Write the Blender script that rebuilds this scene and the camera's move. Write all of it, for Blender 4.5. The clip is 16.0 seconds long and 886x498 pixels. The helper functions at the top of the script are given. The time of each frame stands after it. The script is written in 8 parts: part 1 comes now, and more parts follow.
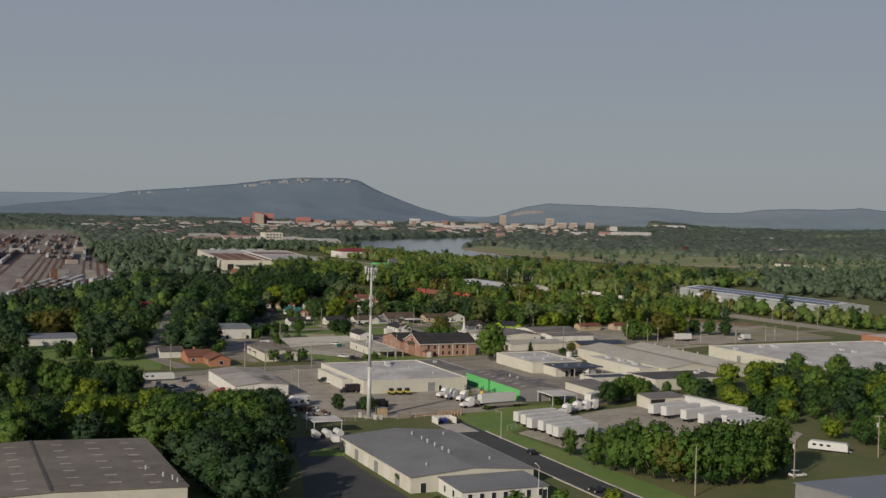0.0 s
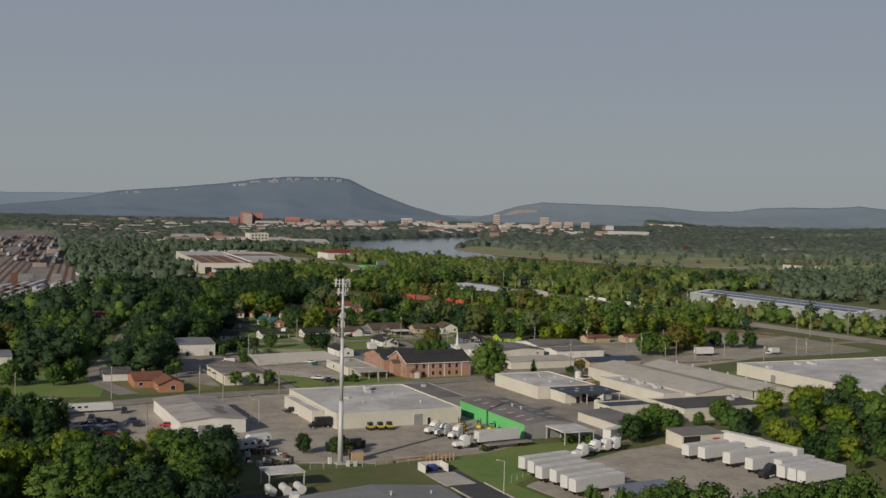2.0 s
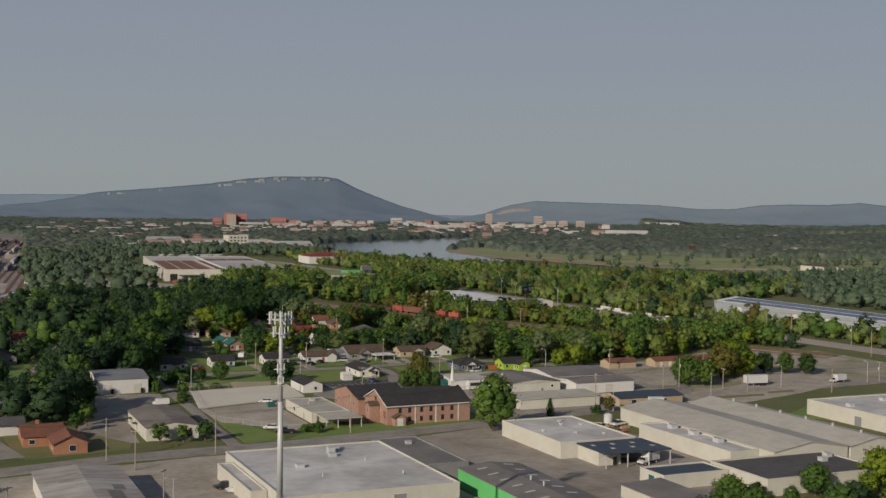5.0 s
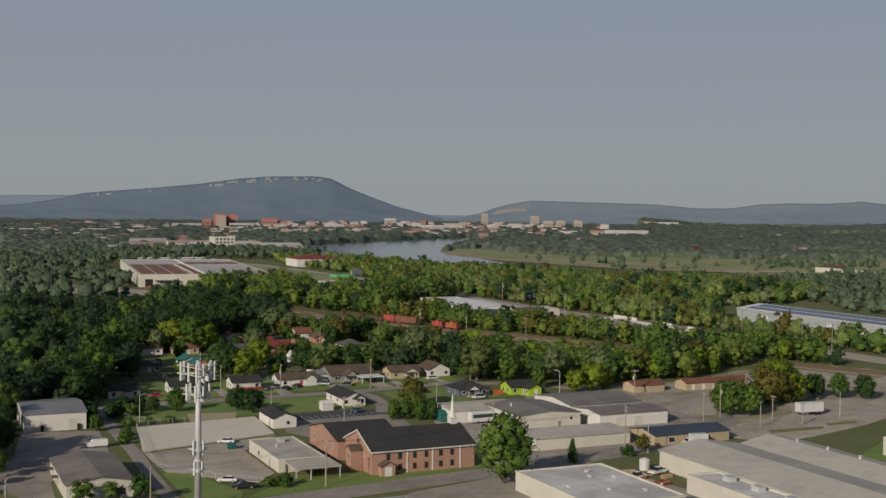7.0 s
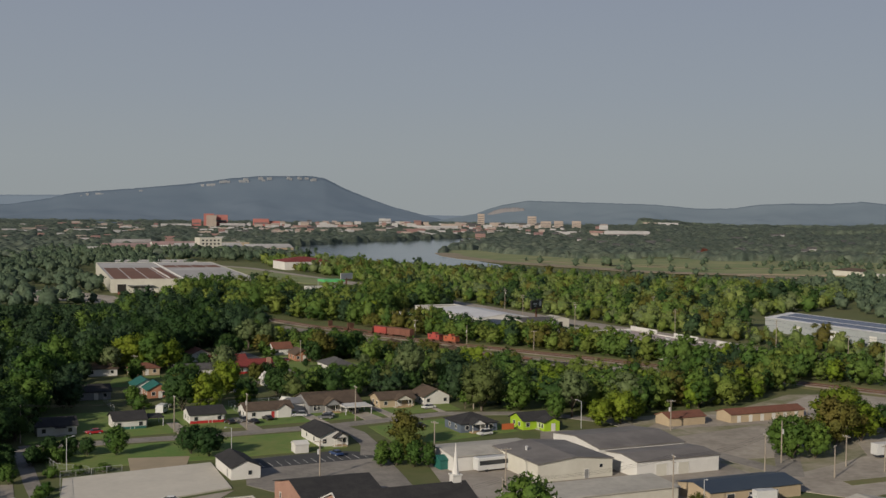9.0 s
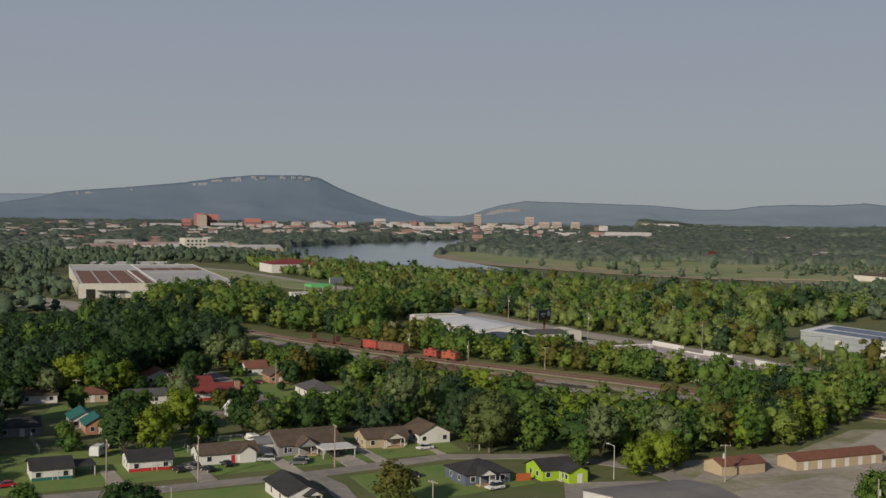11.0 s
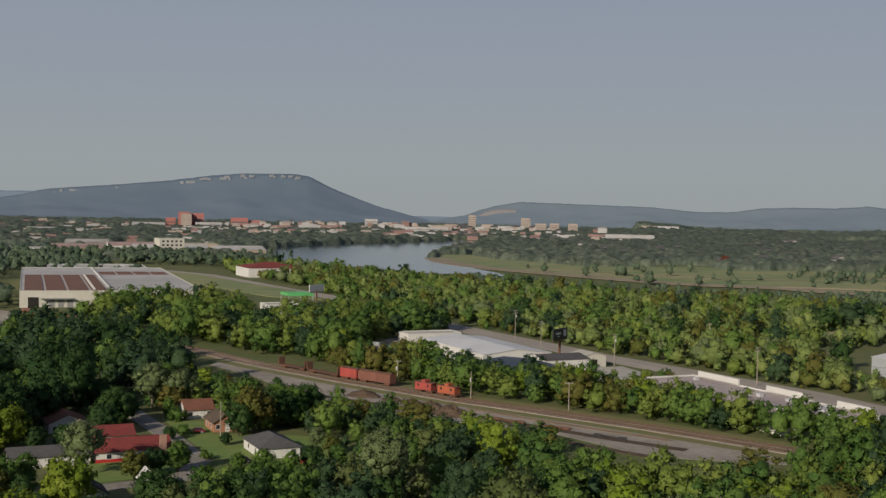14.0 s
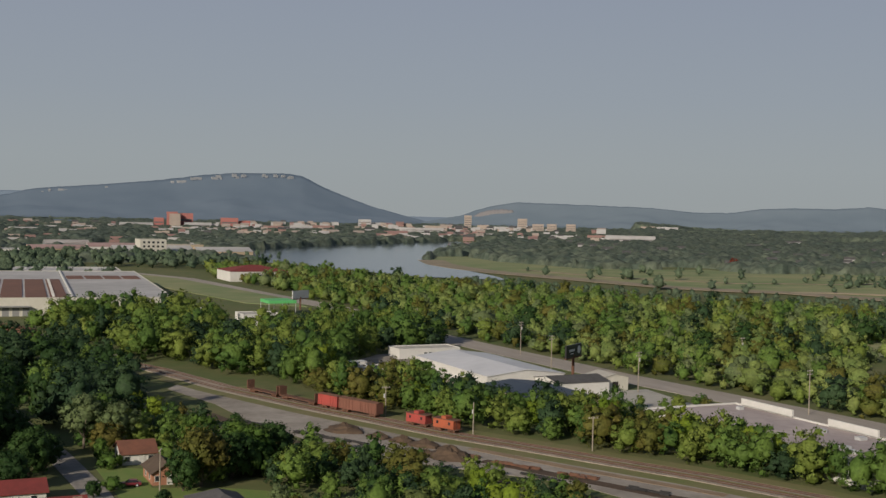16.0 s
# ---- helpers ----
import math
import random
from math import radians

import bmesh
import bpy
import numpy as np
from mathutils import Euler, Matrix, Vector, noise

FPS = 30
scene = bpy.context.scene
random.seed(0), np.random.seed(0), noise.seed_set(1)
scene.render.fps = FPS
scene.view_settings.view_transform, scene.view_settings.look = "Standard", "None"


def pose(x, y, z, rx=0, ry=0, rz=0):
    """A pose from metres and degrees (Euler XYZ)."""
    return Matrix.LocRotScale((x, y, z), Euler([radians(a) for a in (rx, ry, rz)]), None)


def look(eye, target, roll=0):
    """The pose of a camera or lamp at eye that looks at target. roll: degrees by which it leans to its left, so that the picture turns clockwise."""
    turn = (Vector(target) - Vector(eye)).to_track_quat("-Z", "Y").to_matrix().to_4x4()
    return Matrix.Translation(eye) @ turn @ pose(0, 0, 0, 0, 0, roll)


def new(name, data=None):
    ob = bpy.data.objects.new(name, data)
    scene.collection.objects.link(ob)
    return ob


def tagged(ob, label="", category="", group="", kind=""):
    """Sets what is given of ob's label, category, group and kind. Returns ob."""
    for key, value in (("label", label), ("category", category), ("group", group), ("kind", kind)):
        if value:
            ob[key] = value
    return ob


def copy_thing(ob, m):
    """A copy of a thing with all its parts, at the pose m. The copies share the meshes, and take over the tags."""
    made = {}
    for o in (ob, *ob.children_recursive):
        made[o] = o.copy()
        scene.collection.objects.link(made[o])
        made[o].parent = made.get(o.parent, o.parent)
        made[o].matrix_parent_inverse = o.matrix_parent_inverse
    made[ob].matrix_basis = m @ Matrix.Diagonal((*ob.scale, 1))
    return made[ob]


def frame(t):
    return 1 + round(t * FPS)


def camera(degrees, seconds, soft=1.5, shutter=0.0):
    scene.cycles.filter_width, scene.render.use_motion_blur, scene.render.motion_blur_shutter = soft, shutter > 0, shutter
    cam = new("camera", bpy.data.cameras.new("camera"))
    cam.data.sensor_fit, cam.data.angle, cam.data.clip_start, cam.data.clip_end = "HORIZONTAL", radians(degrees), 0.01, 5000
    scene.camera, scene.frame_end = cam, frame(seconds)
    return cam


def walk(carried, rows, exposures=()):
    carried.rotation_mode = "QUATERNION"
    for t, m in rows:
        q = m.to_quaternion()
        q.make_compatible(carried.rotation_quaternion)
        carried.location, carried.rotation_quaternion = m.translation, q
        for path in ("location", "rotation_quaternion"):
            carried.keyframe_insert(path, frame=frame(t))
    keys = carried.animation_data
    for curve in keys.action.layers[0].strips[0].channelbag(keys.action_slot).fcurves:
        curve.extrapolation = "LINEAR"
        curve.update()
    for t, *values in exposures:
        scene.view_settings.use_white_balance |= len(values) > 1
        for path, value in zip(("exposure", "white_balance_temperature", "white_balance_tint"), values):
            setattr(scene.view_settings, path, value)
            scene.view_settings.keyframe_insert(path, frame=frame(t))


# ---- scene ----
# World: x and y run along the street grid, z = 0 is the ground of the flat river plain.
cam = camera(40.48, 16.0, soft=1.45)
PATH = [
    (0.0, -110.19, -254.12, 67.99, -23.311, -2.079, 1.325),
    (1.0, -95.37, -221.45, 67.70, -23.482, -2.093, 1.300),
    (2.0, -80.78, -188.91, 67.38, -23.643, -2.103, 1.206),
    (3.0, -66.41, -156.51, 67.05, -23.795, -2.109, 1.076),
    (4.0, -52.22, -124.25, 66.71, -23.937, -2.112, 0.935),
    (5.0, -38.19, -92.15, 66.35, -24.072, -2.112, 0.805),
    (6.5, -17.42, -44.31, 65.79, -24.261, -2.106, 0.667),
    (8.0, 3.12, 3.14, 65.19, -24.439, -2.095, 0.625),
    (9.0, 16.73, 34.54, 64.77, -24.552, -2.085, 0.656),
    (10.0, 30.28, 65.74, 64.33, -24.662, -2.074, 0.732),
    (11.5, 50.58, 112.17, 63.65, -24.827, -2.054, 0.910),
    (12.5, 64.12, 142.85, 63.18, -24.938, -2.039, 1.049),
    (13.5, 77.70, 173.30, 62.69, -25.051, -2.023, 1.183),
    (14.5, 91.34, 203.53, 62.19, -25.169, -2.007, 1.284),
    (16.0, 111.96, 248.41, 61.41, -25.358, -1.983, 1.306),
]


EXPOSURES = [(0.0, -0.02), (7.0, -0.02), (9.5, 0.03), (11.5, 0.09), (16.0, 0.09)]


def eye_pose(x, y, z, yaw, pitch, roll):
    a, b = radians(yaw), radians(pitch)
    way = Vector((-math.sin(a) * math.cos(b), math.cos(a) * math.cos(b), math.sin(b)))
    return look((x, y, z), Vector((x, y, z)) + way, roll)


walk(cam, [(t, eye_pose(*row)) for t, *row in PATH], EXPOSURES)

# ---- light: low morning sun from behind and to the left, hazy sky ----
SUN_DIR = Vector((-0.842, -0.54, 0.42)).normalized()   # towards the sun
sun_data = bpy.data.lights.new("sun", "SUN")
sun_data.energy, sun_data.angle, sun_data.color = 3.9, radians(0.6), (1.0, 0.88, 0.72)
sun_lamp = new("sun", sun_data)
sun_lamp.matrix_world = look(SUN_DIR * 300, (0, 0, 0))

world = bpy.data.worlds.new("hazy_morning_sky")
scene.world = world
world.use_nodes = True
wn, wl = world.node_tree.nodes, world.node_tree.links
wn.clear()
w_out = wn.new("ShaderNodeOutputWorld")
w_bg = wn.new("ShaderNodeBackground")
w_sky = wn.new("ShaderNodeTexSky")
w_sky.sky_type, w_sky.sun_disc = "NISHITA", False
w_sky.sun_elevation = math.asin(SUN_DIR.z)
w_sky.sun_rotation = math.atan2(SUN_DIR.x, SUN_DIR.y)
w_sky.air_density, w_sky.dust_density, w_sky.ozone_density = 1.0, 3.0, 1.0
w_sun = wn.new("ShaderNodeVectorMath")
w_sun.operation = "SCALE"
w_sun.inputs["Scale"].default_value = 0.05
wl.new(w_sky.outputs[0], w_sun.inputs[0])
w_co = wn.new("ShaderNodeTexCoord")
w_sep = wn.new("ShaderNodeSeparateXYZ")
wl.new(w_co.outputs["Generated"], w_sep.inputs[0])
w_ramp = wn.new("ShaderNodeValToRGB")
stops = ((0.0, (0.318, 0.346, 0.354)), (0.035, (0.314, 0.347, 0.366)), (0.09, (0.286, 0.322, 0.368)), (0.17, (0.262, 0.296, 0.362)), (0.45, (0.12, 0.15, 0.22)), (1.0, (0.06, 0.085, 0.15)))
for place, colour in stops[1:-1]:
    w_ramp.color_ramp.elements.new(place)
for el, (place, colour) in zip(sorted(w_ramp.color_ramp.elements, key=lambda e: e.position), stops):
    el.position, el.color = place, (*colour, 1)
wl.new(w_sep.outputs["Z"], w_ramp.inputs[0])
w_mix = wn.new("ShaderNodeMix")
w_mix.data_type, w_mix.blend_type = "RGBA", "MIX"
w_mix.inputs["Factor"].default_value = 0.9
wl.new(w_sun.outputs[0], w_mix.inputs["A"])
wl.new(w_ramp.outputs[0], w_mix.inputs["B"])
wl.new(w_mix.outputs["Result"], w_bg.inputs["Color"])
w_bg.inputs["Strength"].default_value = 1.0
wl.new(w_bg.outputs[0], w_out.inputs[0])


# ---- materials ----
def surface(name, base, dark=None, rough=0.8, scale=1.0, fine=12.0, amount=0.5, bump=0.15, metal=0.0, spec=0.3, spread=0.0, stretch=(1, 1, 1), glow=0.0):
    """A principled surface whose colour wanders between base and dark at two scales, with fine relief.
    spread: how far objects of this surface differ in brightness."""
    m = bpy.data.materials.new(name)
    m.use_nodes = True
    n, l = m.node_tree.nodes, m.node_tree.links
    bsdf = n["Principled BSDF"]
    bsdf.inputs["Roughness"].default_value = rough
    bsdf.inputs["Metallic"].default_value = metal
    bsdf.inputs["Specular IOR Level"].default_value = spec
    dark = dark or tuple(c * 0.7 for c in base)
    co = n.new("ShaderNodeTexCoord")
    mp = n.new("ShaderNodeMapping")
    mp.inputs["Scale"].default_value = stretch
    l.new(co.outputs["Object"], mp.inputs[0])
    big, mid, small = n.new("ShaderNodeTexNoise"), n.new("ShaderNodeTexNoise"), n.new("ShaderNodeTexNoise")
    for tex, s, d in ((big, 0.15 / scale, 4), (mid, fine ** 0.5 * 0.15 / scale, 3), (small, fine * 0.15 / scale, 3)):
        tex.inputs["Scale"].default_value, tex.inputs["Detail"].default_value = s, d
        l.new(mp.outputs[0], tex.inputs["Vector"])
    both = n.new("ShaderNodeMath")
    both.operation = "MULTIPLY_ADD"
    both.inputs[1].default_value = 0.6
    l.new(small.outputs[0], both.inputs[0])
    l.new(big.outputs[0], both.inputs[2])
    three = n.new("ShaderNodeMath")
    three.operation = "MULTIPLY_ADD"
    three.inputs[1].default_value = 0.8
    l.new(mid.outputs[0], three.inputs[0])
    l.new(both.outputs[0], three.inputs[2])
    rng = n.new("ShaderNodeMapRange")
    rng.inputs["From Min"].default_value, rng.inputs["From Max"].default_value = 1.2 - 0.30, 1.2 + 0.30
    rng.inputs["To Max"].default_value = 1.0
    l.new(three.outputs[0], rng.inputs["Value"])
    pw = n.new("ShaderNodeMath")
    pw.operation = "MULTIPLY"
    pw.inputs[1].default_value = amount * 2
    pw.use_clamp = True
    l.new(rng.outputs[0], pw.inputs[0])
    mix = n.new("ShaderNodeMix")
    mix.data_type = "RGBA"
    mix.inputs["A"].default_value, mix.inputs["B"].default_value = (*base, 1), (*dark, 1)
    l.new(pw.outputs[0], mix.inputs["Factor"])
    last = mix.outputs["Result"]
    if spread:
        info = n.new("ShaderNodeObjectInfo")
        vr = n.new("ShaderNodeMapRange")
        vr.inputs["To Min"].default_value, vr.inputs["To Max"].default_value = 1 - spread, 1 + spread
        l.new(info.outputs["Random"], vr.inputs["Value"])
        hs = n.new("ShaderNodeHueSaturation")
        l.new(vr.outputs[0], hs.inputs["Value"])
        l.new(last, hs.inputs["Color"])
        last = hs.outputs[0]
    l.new(last, bsdf.inputs["Base Color"])
    if bump:
        bp = n.new("ShaderNodeBump")
        bp.inputs["Strength"].default_value, bp.inputs["Distance"].default_value = bump, 0.05
        l.new(small.outputs[0], bp.inputs["Height"])
        l.new(bp.outputs[0], bsdf.inputs["Normal"])
    # emission in the surface's own colour; stands in for haze on far hills
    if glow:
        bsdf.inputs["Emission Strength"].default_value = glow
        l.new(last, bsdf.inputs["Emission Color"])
    return m


def foliage(name, a, b, spread=0.15, patch=9.0, leaf_scale=1.3):
    """Leaves: colour wanders from a to b from tree to tree (by place) and from clump to clump; light shines through a little."""
    m = bpy.data.materials.new(name)
    m.use_nodes = True
    n, l = m.node_tree.nodes, m.node_tree.links
    bsdf = n["Principled BSDF"]
    bsdf.inputs["Roughness"].default_value = 0.65
    bsdf.inputs["Specular IOR Level"].default_value = 0.15
    geo, info = n.new("ShaderNodeNewGeometry"), n.new("ShaderNodeObjectInfo")
    tex, mix = n.new("ShaderNodeTexNoise"), n.new("ShaderNodeMix")
    tex.inputs["Scale"].default_value, tex.inputs["Detail"].default_value = 1 / patch, 2
    l.new(geo.outputs["Position"], tex.inputs["Vector"])
    rng = n.new("ShaderNodeMapRange")
    rng.inputs["From Min"].default_value, rng.inputs["From Max"].default_value = 0.38, 0.64
    l.new(tex.outputs[0], rng.inputs["Value"])
    add = n.new("ShaderNodeMath")
    add.operation, add.use_clamp = "MULTIPLY_ADD", True
    add.inputs[1].default_value, add.inputs[2].default_value = 0.6, 0.0
    l.new(rng.outputs[0], add.inputs[0])
    add2 = n.new("ShaderNodeMath")
    add2.operation, add2.use_clamp = "MULTIPLY_ADD", True
    add2.inputs[1].default_value = 0.4
    l.new(info.outputs["Random"], add2.inputs[0])
    l.new(add.outputs[0], add2.inputs[2])
    mix.data_type = "RGBA"
    mix.inputs["A"].default_value, mix.inputs["B"].default_value = (*a, 1), (*b, 1)
    l.new(add2.outputs[0], mix.inputs["Factor"])
    hs, vr = n.new("ShaderNodeHueSaturation"), n.new("ShaderNodeMapRange")
    vr.inputs["To Min"].default_value, vr.inputs["To Max"].default_value = 1 - spread, 1 + spread
    l.new(geo.outputs["Random Per Island"], vr.inputs["Value"])
    leafy = n.new("ShaderNodeTexNoise")
    leafy.inputs["Scale"].default_value, leafy.inputs["Detail"].default_value = leaf_scale, 3
    l.new(geo.outputs["Position"], leafy.inputs["Vector"])
    lv = n.new("ShaderNodeMapRange")
    lv.inputs["From Min"].default_value, lv.inputs["From Max"].default_value = 0.34, 0.66
    lv.inputs["To Min"].default_value, lv.inputs["To Max"].default_value = 0.74, 1.24
    l.new(leafy.outputs[0], lv.inputs["Value"])
    mul = n.new("ShaderNodeMath")
    mul.operation = "MULTIPLY"
    l.new(vr.outputs[0], mul.inputs[0])
    l.new(lv.outputs[0], mul.inputs[1])
    l.new(mul.outputs[0], hs.inputs["Value"])
    bp = n.new("ShaderNodeBump")
    bp.inputs["Strength"].default_value, bp.inputs["Distance"].default_value = 0.45, 0.6 / leaf_scale
    l.new(leafy.outputs[0], bp.inputs["Height"])
    l.new(bp.outputs[0], bsdf.inputs["Normal"])
    l.new(mix.outputs["Result"], hs.inputs["Color"])
    l.new(hs.outputs[0], bsdf.inputs["Base Color"])
    tr, ms = n.new("ShaderNodeBsdfTranslucent"), n.new("ShaderNodeMixShader")
    l.new(hs.outputs[0], tr.inputs["Color"])
    ms.inputs[0].default_value = 0.24
    l.new(bsdf.outputs[0], ms.inputs[1])
    l.new(tr.outputs[0], ms.inputs[2])
    l.new(ms.outputs[0], n["Material Output"].inputs["Surface"])
    return m


M = {
    "ground": surface("meadow_ground", (0.082, 0.115, 0.034), (0.140, 0.135, 0.060), 0.95, 6, 9, 0.5, 0.3),
    "lawn": surface("mown_grass", (0.105, 0.195, 0.042), (0.185, 0.215, 0.066), 0.95, 3.5, 12, 0.5, 0.3),
    "rough_grass": surface("rough_grass", (0.135, 0.155, 0.052), (0.19, 0.165, 0.085), 0.95, 2, 10, 0.5, 0.4),
    "field": surface("pasture_grass", (0.135, 0.200, 0.078), (0.28, 0.27, 0.14), 0.95, 14, 9, 0.55, 0.2, stretch=(0.5, 1, 1)),
    "asphalt": surface("asphalt", (0.055, 0.058, 0.063), (0.075, 0.075, 0.075), 0.85, 3, 20, 0.5, 0.2),
    "old_asphalt": surface("weathered_asphalt", (0.30, 0.275, 0.242), (0.19, 0.176, 0.158), 0.9, 2.5, 16, 0.5, 0.2),
    "highway": surface("sun_bleached_road", (0.37, 0.33, 0.29), (0.28, 0.25, 0.22), 0.9, 4, 12, 0.5, 0.2, stretch=(2, 0.3, 1)),
    "gravel": surface("pale_gravel", (0.43, 0.388, 0.33), (0.245, 0.218, 0.182), 0.95, 5, 18, 0.5, 0.4),
    "dark_gravel": surface("grey_cinder_gravel", (0.35, 0.318, 0.278), (0.205, 0.180, 0.152), 0.95, 5, 14, 0.5, 0.4),
    "concrete": surface("worn_concrete", (0.45, 0.43, 0.385), (0.34, 0.325, 0.29), 0.85, 2, 14, 0.5, 0.15),
    "pale_slab": surface("bleached_concrete_slab", (0.60, 0.565, 0.49), (0.49, 0.46, 0.40), 0.85, 3, 14, 0.4, 0.1),
    "dirt": surface("bare_dirt", (0.30, 0.215, 0.14), (0.19, 0.14, 0.095), 0.95, 2, 12, 0.5, 0.4),
    "bank": surface("levee_earth", (0.30, 0.245, 0.18), (0.21, 0.185, 0.125), 0.95, 5, 10, 0.5, 0.2),
    "sand": surface("river_bank_sand", (0.42, 0.34, 0.24), (0.32, 0.27, 0.19), 0.95, 5, 10, 0.5, 0.2),
    "white_roof": surface("white_membrane_roof", (0.64, 0.63, 0.615), (0.37, 0.355, 0.345), 0.6, 3.2, 7, 0.5, 0.05),
    # grey base cooled slightly to blue in place of the sky's sheen
    "grey_roof": surface("grey_metal_roof", (0.235, 0.243, 0.258), (0.165, 0.168, 0.175), 0.5, 3, 10, 0.4, 0.05, metal=0.1),
    "brown_roof": surface("grey_brown_metal_roof", (0.215, 0.198, 0.182), (0.135, 0.122, 0.112), 0.55, 3, 10, 0.5, 0.05),
    "blue_roof": surface("blue_black_metal_roof", (0.035, 0.05, 0.075), (0.055, 0.07, 0.09), 0.5, 3, 10, 0.4, 0.03),
    "slate_roof": surface("pale_slate_blue_metal_roof", (0.17, 0.19, 0.235), (0.22, 0.235, 0.27), 0.5, 4, 10, 0.4, 0.03),
    "black_shingle": surface("black_shingle", (0.028, 0.028, 0.03), (0.045, 0.044, 0.044), 0.9, 1, 16, 0.5, 0.3),
    "grey_shingle": surface("grey_shingle", (0.10, 0.098, 0.10), (0.07, 0.068, 0.068), 0.9, 1, 16, 0.5, 0.3),
    "brown_shingle": surface("brown_shingle", (0.115, 0.085, 0.062), (0.075, 0.055, 0.042), 0.9, 1, 16, 0.5, 0.3),
    "red_shingle": surface("red_roof", (0.22, 0.045, 0.04), (0.15, 0.035, 0.032), 0.85, 1, 14, 0.5, 0.2),
    "rust_shingle": surface("rust_brown_shingle", (0.20, 0.085, 0.055), (0.14, 0.065, 0.045), 0.9, 1, 16, 0.5, 0.3),
    "teal_roof": surface("teal_metal_roof", (0.02, 0.13, 0.11), (0.025, 0.10, 0.085), 0.6, 1, 12, 0.5, 0.05),
    "cream": surface("cream_metal_siding", (0.54, 0.53, 0.47), (0.45, 0.435, 0.38), 0.6, 1.5, 10, 0.4, 0.05),
    "white": surface("white_painted_siding", (0.60, 0.595, 0.575), (0.50, 0.495, 0.475), 0.65, 1.2, 10, 0.35, 0.05),
    "grey_wall": surface("grey_siding", (0.24, 0.245, 0.25), (0.19, 0.195, 0.20), 0.7, 1, 10, 0.4, 0.05),
    "blue_wall": surface("slate_blue_siding", (0.10, 0.125, 0.165), (0.085, 0.105, 0.14), 0.7, 1, 10, 0.4, 0.05),
    "tan": surface("tan_stucco", (0.42, 0.34, 0.235), (0.34, 0.275, 0.19), 0.8, 1, 10, 0.4, 0.1),
    "brick": surface("red_brick", (0.37, 0.225, 0.172), (0.29, 0.175, 0.135), 0.85, 0.8, 18, 0.5, 0.2),
    "orange_brick": surface("orange_brick", (0.36, 0.175, 0.11), (0.28, 0.14, 0.09), 0.85, 0.8, 18, 0.5, 0.2),
    "green": surface("bright_green_metal_siding", (0.125, 0.47, 0.16), (0.10, 0.40, 0.135), 0.55, 2, 8, 0.35, 0.03),
    "lime": surface("lime_green_siding", (0.30, 0.46, 0.03), (0.26, 0.40, 0.03), 0.6, 1, 8, 0.35, 0.03),
    "red_paint": surface("red_paint", (0.42, 0.035, 0.035), (0.33, 0.03, 0.03), 0.55, 1, 10, 0.4, 0.03),
    "orange_fence": surface("orange_stained_wood", (0.45, 0.12, 0.04), (0.36, 0.10, 0.04), 0.8, 1, 10, 0.4, 0.1),
    "glass": surface("dark_window_glass", (0.02, 0.024, 0.03), (0.03, 0.034, 0.04), 0.12, 1, 6, 0.3, 0.0, spec=0.6),
    # near-black for dark parts, and for plates painted as unlit openings
    "dark": surface("near_black_fill", (0.018, 0.017, 0.016), (0.028, 0.026, 0.024), 0.9, 1, 8, 0.4, 0.0),
    "rubber": surface("black_rubber", (0.015, 0.015, 0.015), (0.025, 0.025, 0.025), 0.85, 0.2, 8, 0.4, 0.0),
    "steel": surface("galvanised_steel", (0.50, 0.51, 0.52), (0.40, 0.41, 0.42), 0.5, 0.8, 10, 0.4, 0.03, metal=0.12),
    "stained_roof": surface("stained_pale_metal_roof", (0.48, 0.465, 0.445), (0.25, 0.215, 0.19), 0.6, 2, 9, 0.5, 0.05, stretch=(0.35, 1, 1)),
    "white_plastic": surface("white_fibreglass", (0.54, 0.55, 0.55), (0.46, 0.47, 0.47), 0.5, 0.6, 10, 0.35, 0.0),
    "wood": surface("weathered_pole_wood", (0.31, 0.275, 0.23), (0.22, 0.19, 0.155), 0.9, 0.4, 14, 0.5, 0.2, stretch=(4, 4, 0.4)),
    "pale_wood": surface("raw_lumber", (0.42, 0.31, 0.19), (0.33, 0.24, 0.15), 0.85, 0.4, 14, 0.5, 0.1),
    "rust": surface("rusted_iron", (0.17, 0.085, 0.055), (0.10, 0.055, 0.04), 0.9, 0.8, 12, 0.5, 0.15),
    "boxcar_red": surface("faded_boxcar_red", (0.38, 0.065, 0.055), (0.25, 0.06, 0.05), 0.8, 1.2, 10, 0.55, 0.08),
    "boxcar_brown": surface("faded_boxcar_brown", (0.20, 0.085, 0.062), (0.15, 0.07, 0.05), 0.8, 1.2, 10, 0.55, 0.08),
    "caboose_orange": surface("faded_orange_paint", (0.40, 0.10, 0.05), (0.28, 0.085, 0.045), 0.8, 1.2, 10, 0.55, 0.08),
    "yellow": surface("machine_yellow_paint", (0.55, 0.42, 0.04), (0.42, 0.32, 0.05), 0.6, 0.8, 10, 0.4, 0.03),
    "black_paint": surface("black_paint", (0.02, 0.02, 0.022), (0.03, 0.03, 0.032), 0.4, 0.8, 10, 0.4, 0.0),
    "bark": surface("grey_bark", (0.16, 0.135, 0.105), (0.10, 0.085, 0.065), 0.95, 0.5, 12, 0.5, 0.3, stretch=(3, 3, 0.6)),
    "heap": surface("scrap_and_earth", (0.055, 0.040, 0.030), (0.11, 0.075, 0.05), 0.95, 1.0, 10, 0.5, 0.5),
    "skylight": surface("pale_skylight_panel", (0.50, 0.48, 0.42), (0.42, 0.40, 0.35), 0.4, 1, 8, 0.4, 0.0),
    "paint": surface("road_paint_white", (0.62, 0.61, 0.58), (0.48, 0.47, 0.44), 0.7, 0.5, 12, 0.5, 0.0),
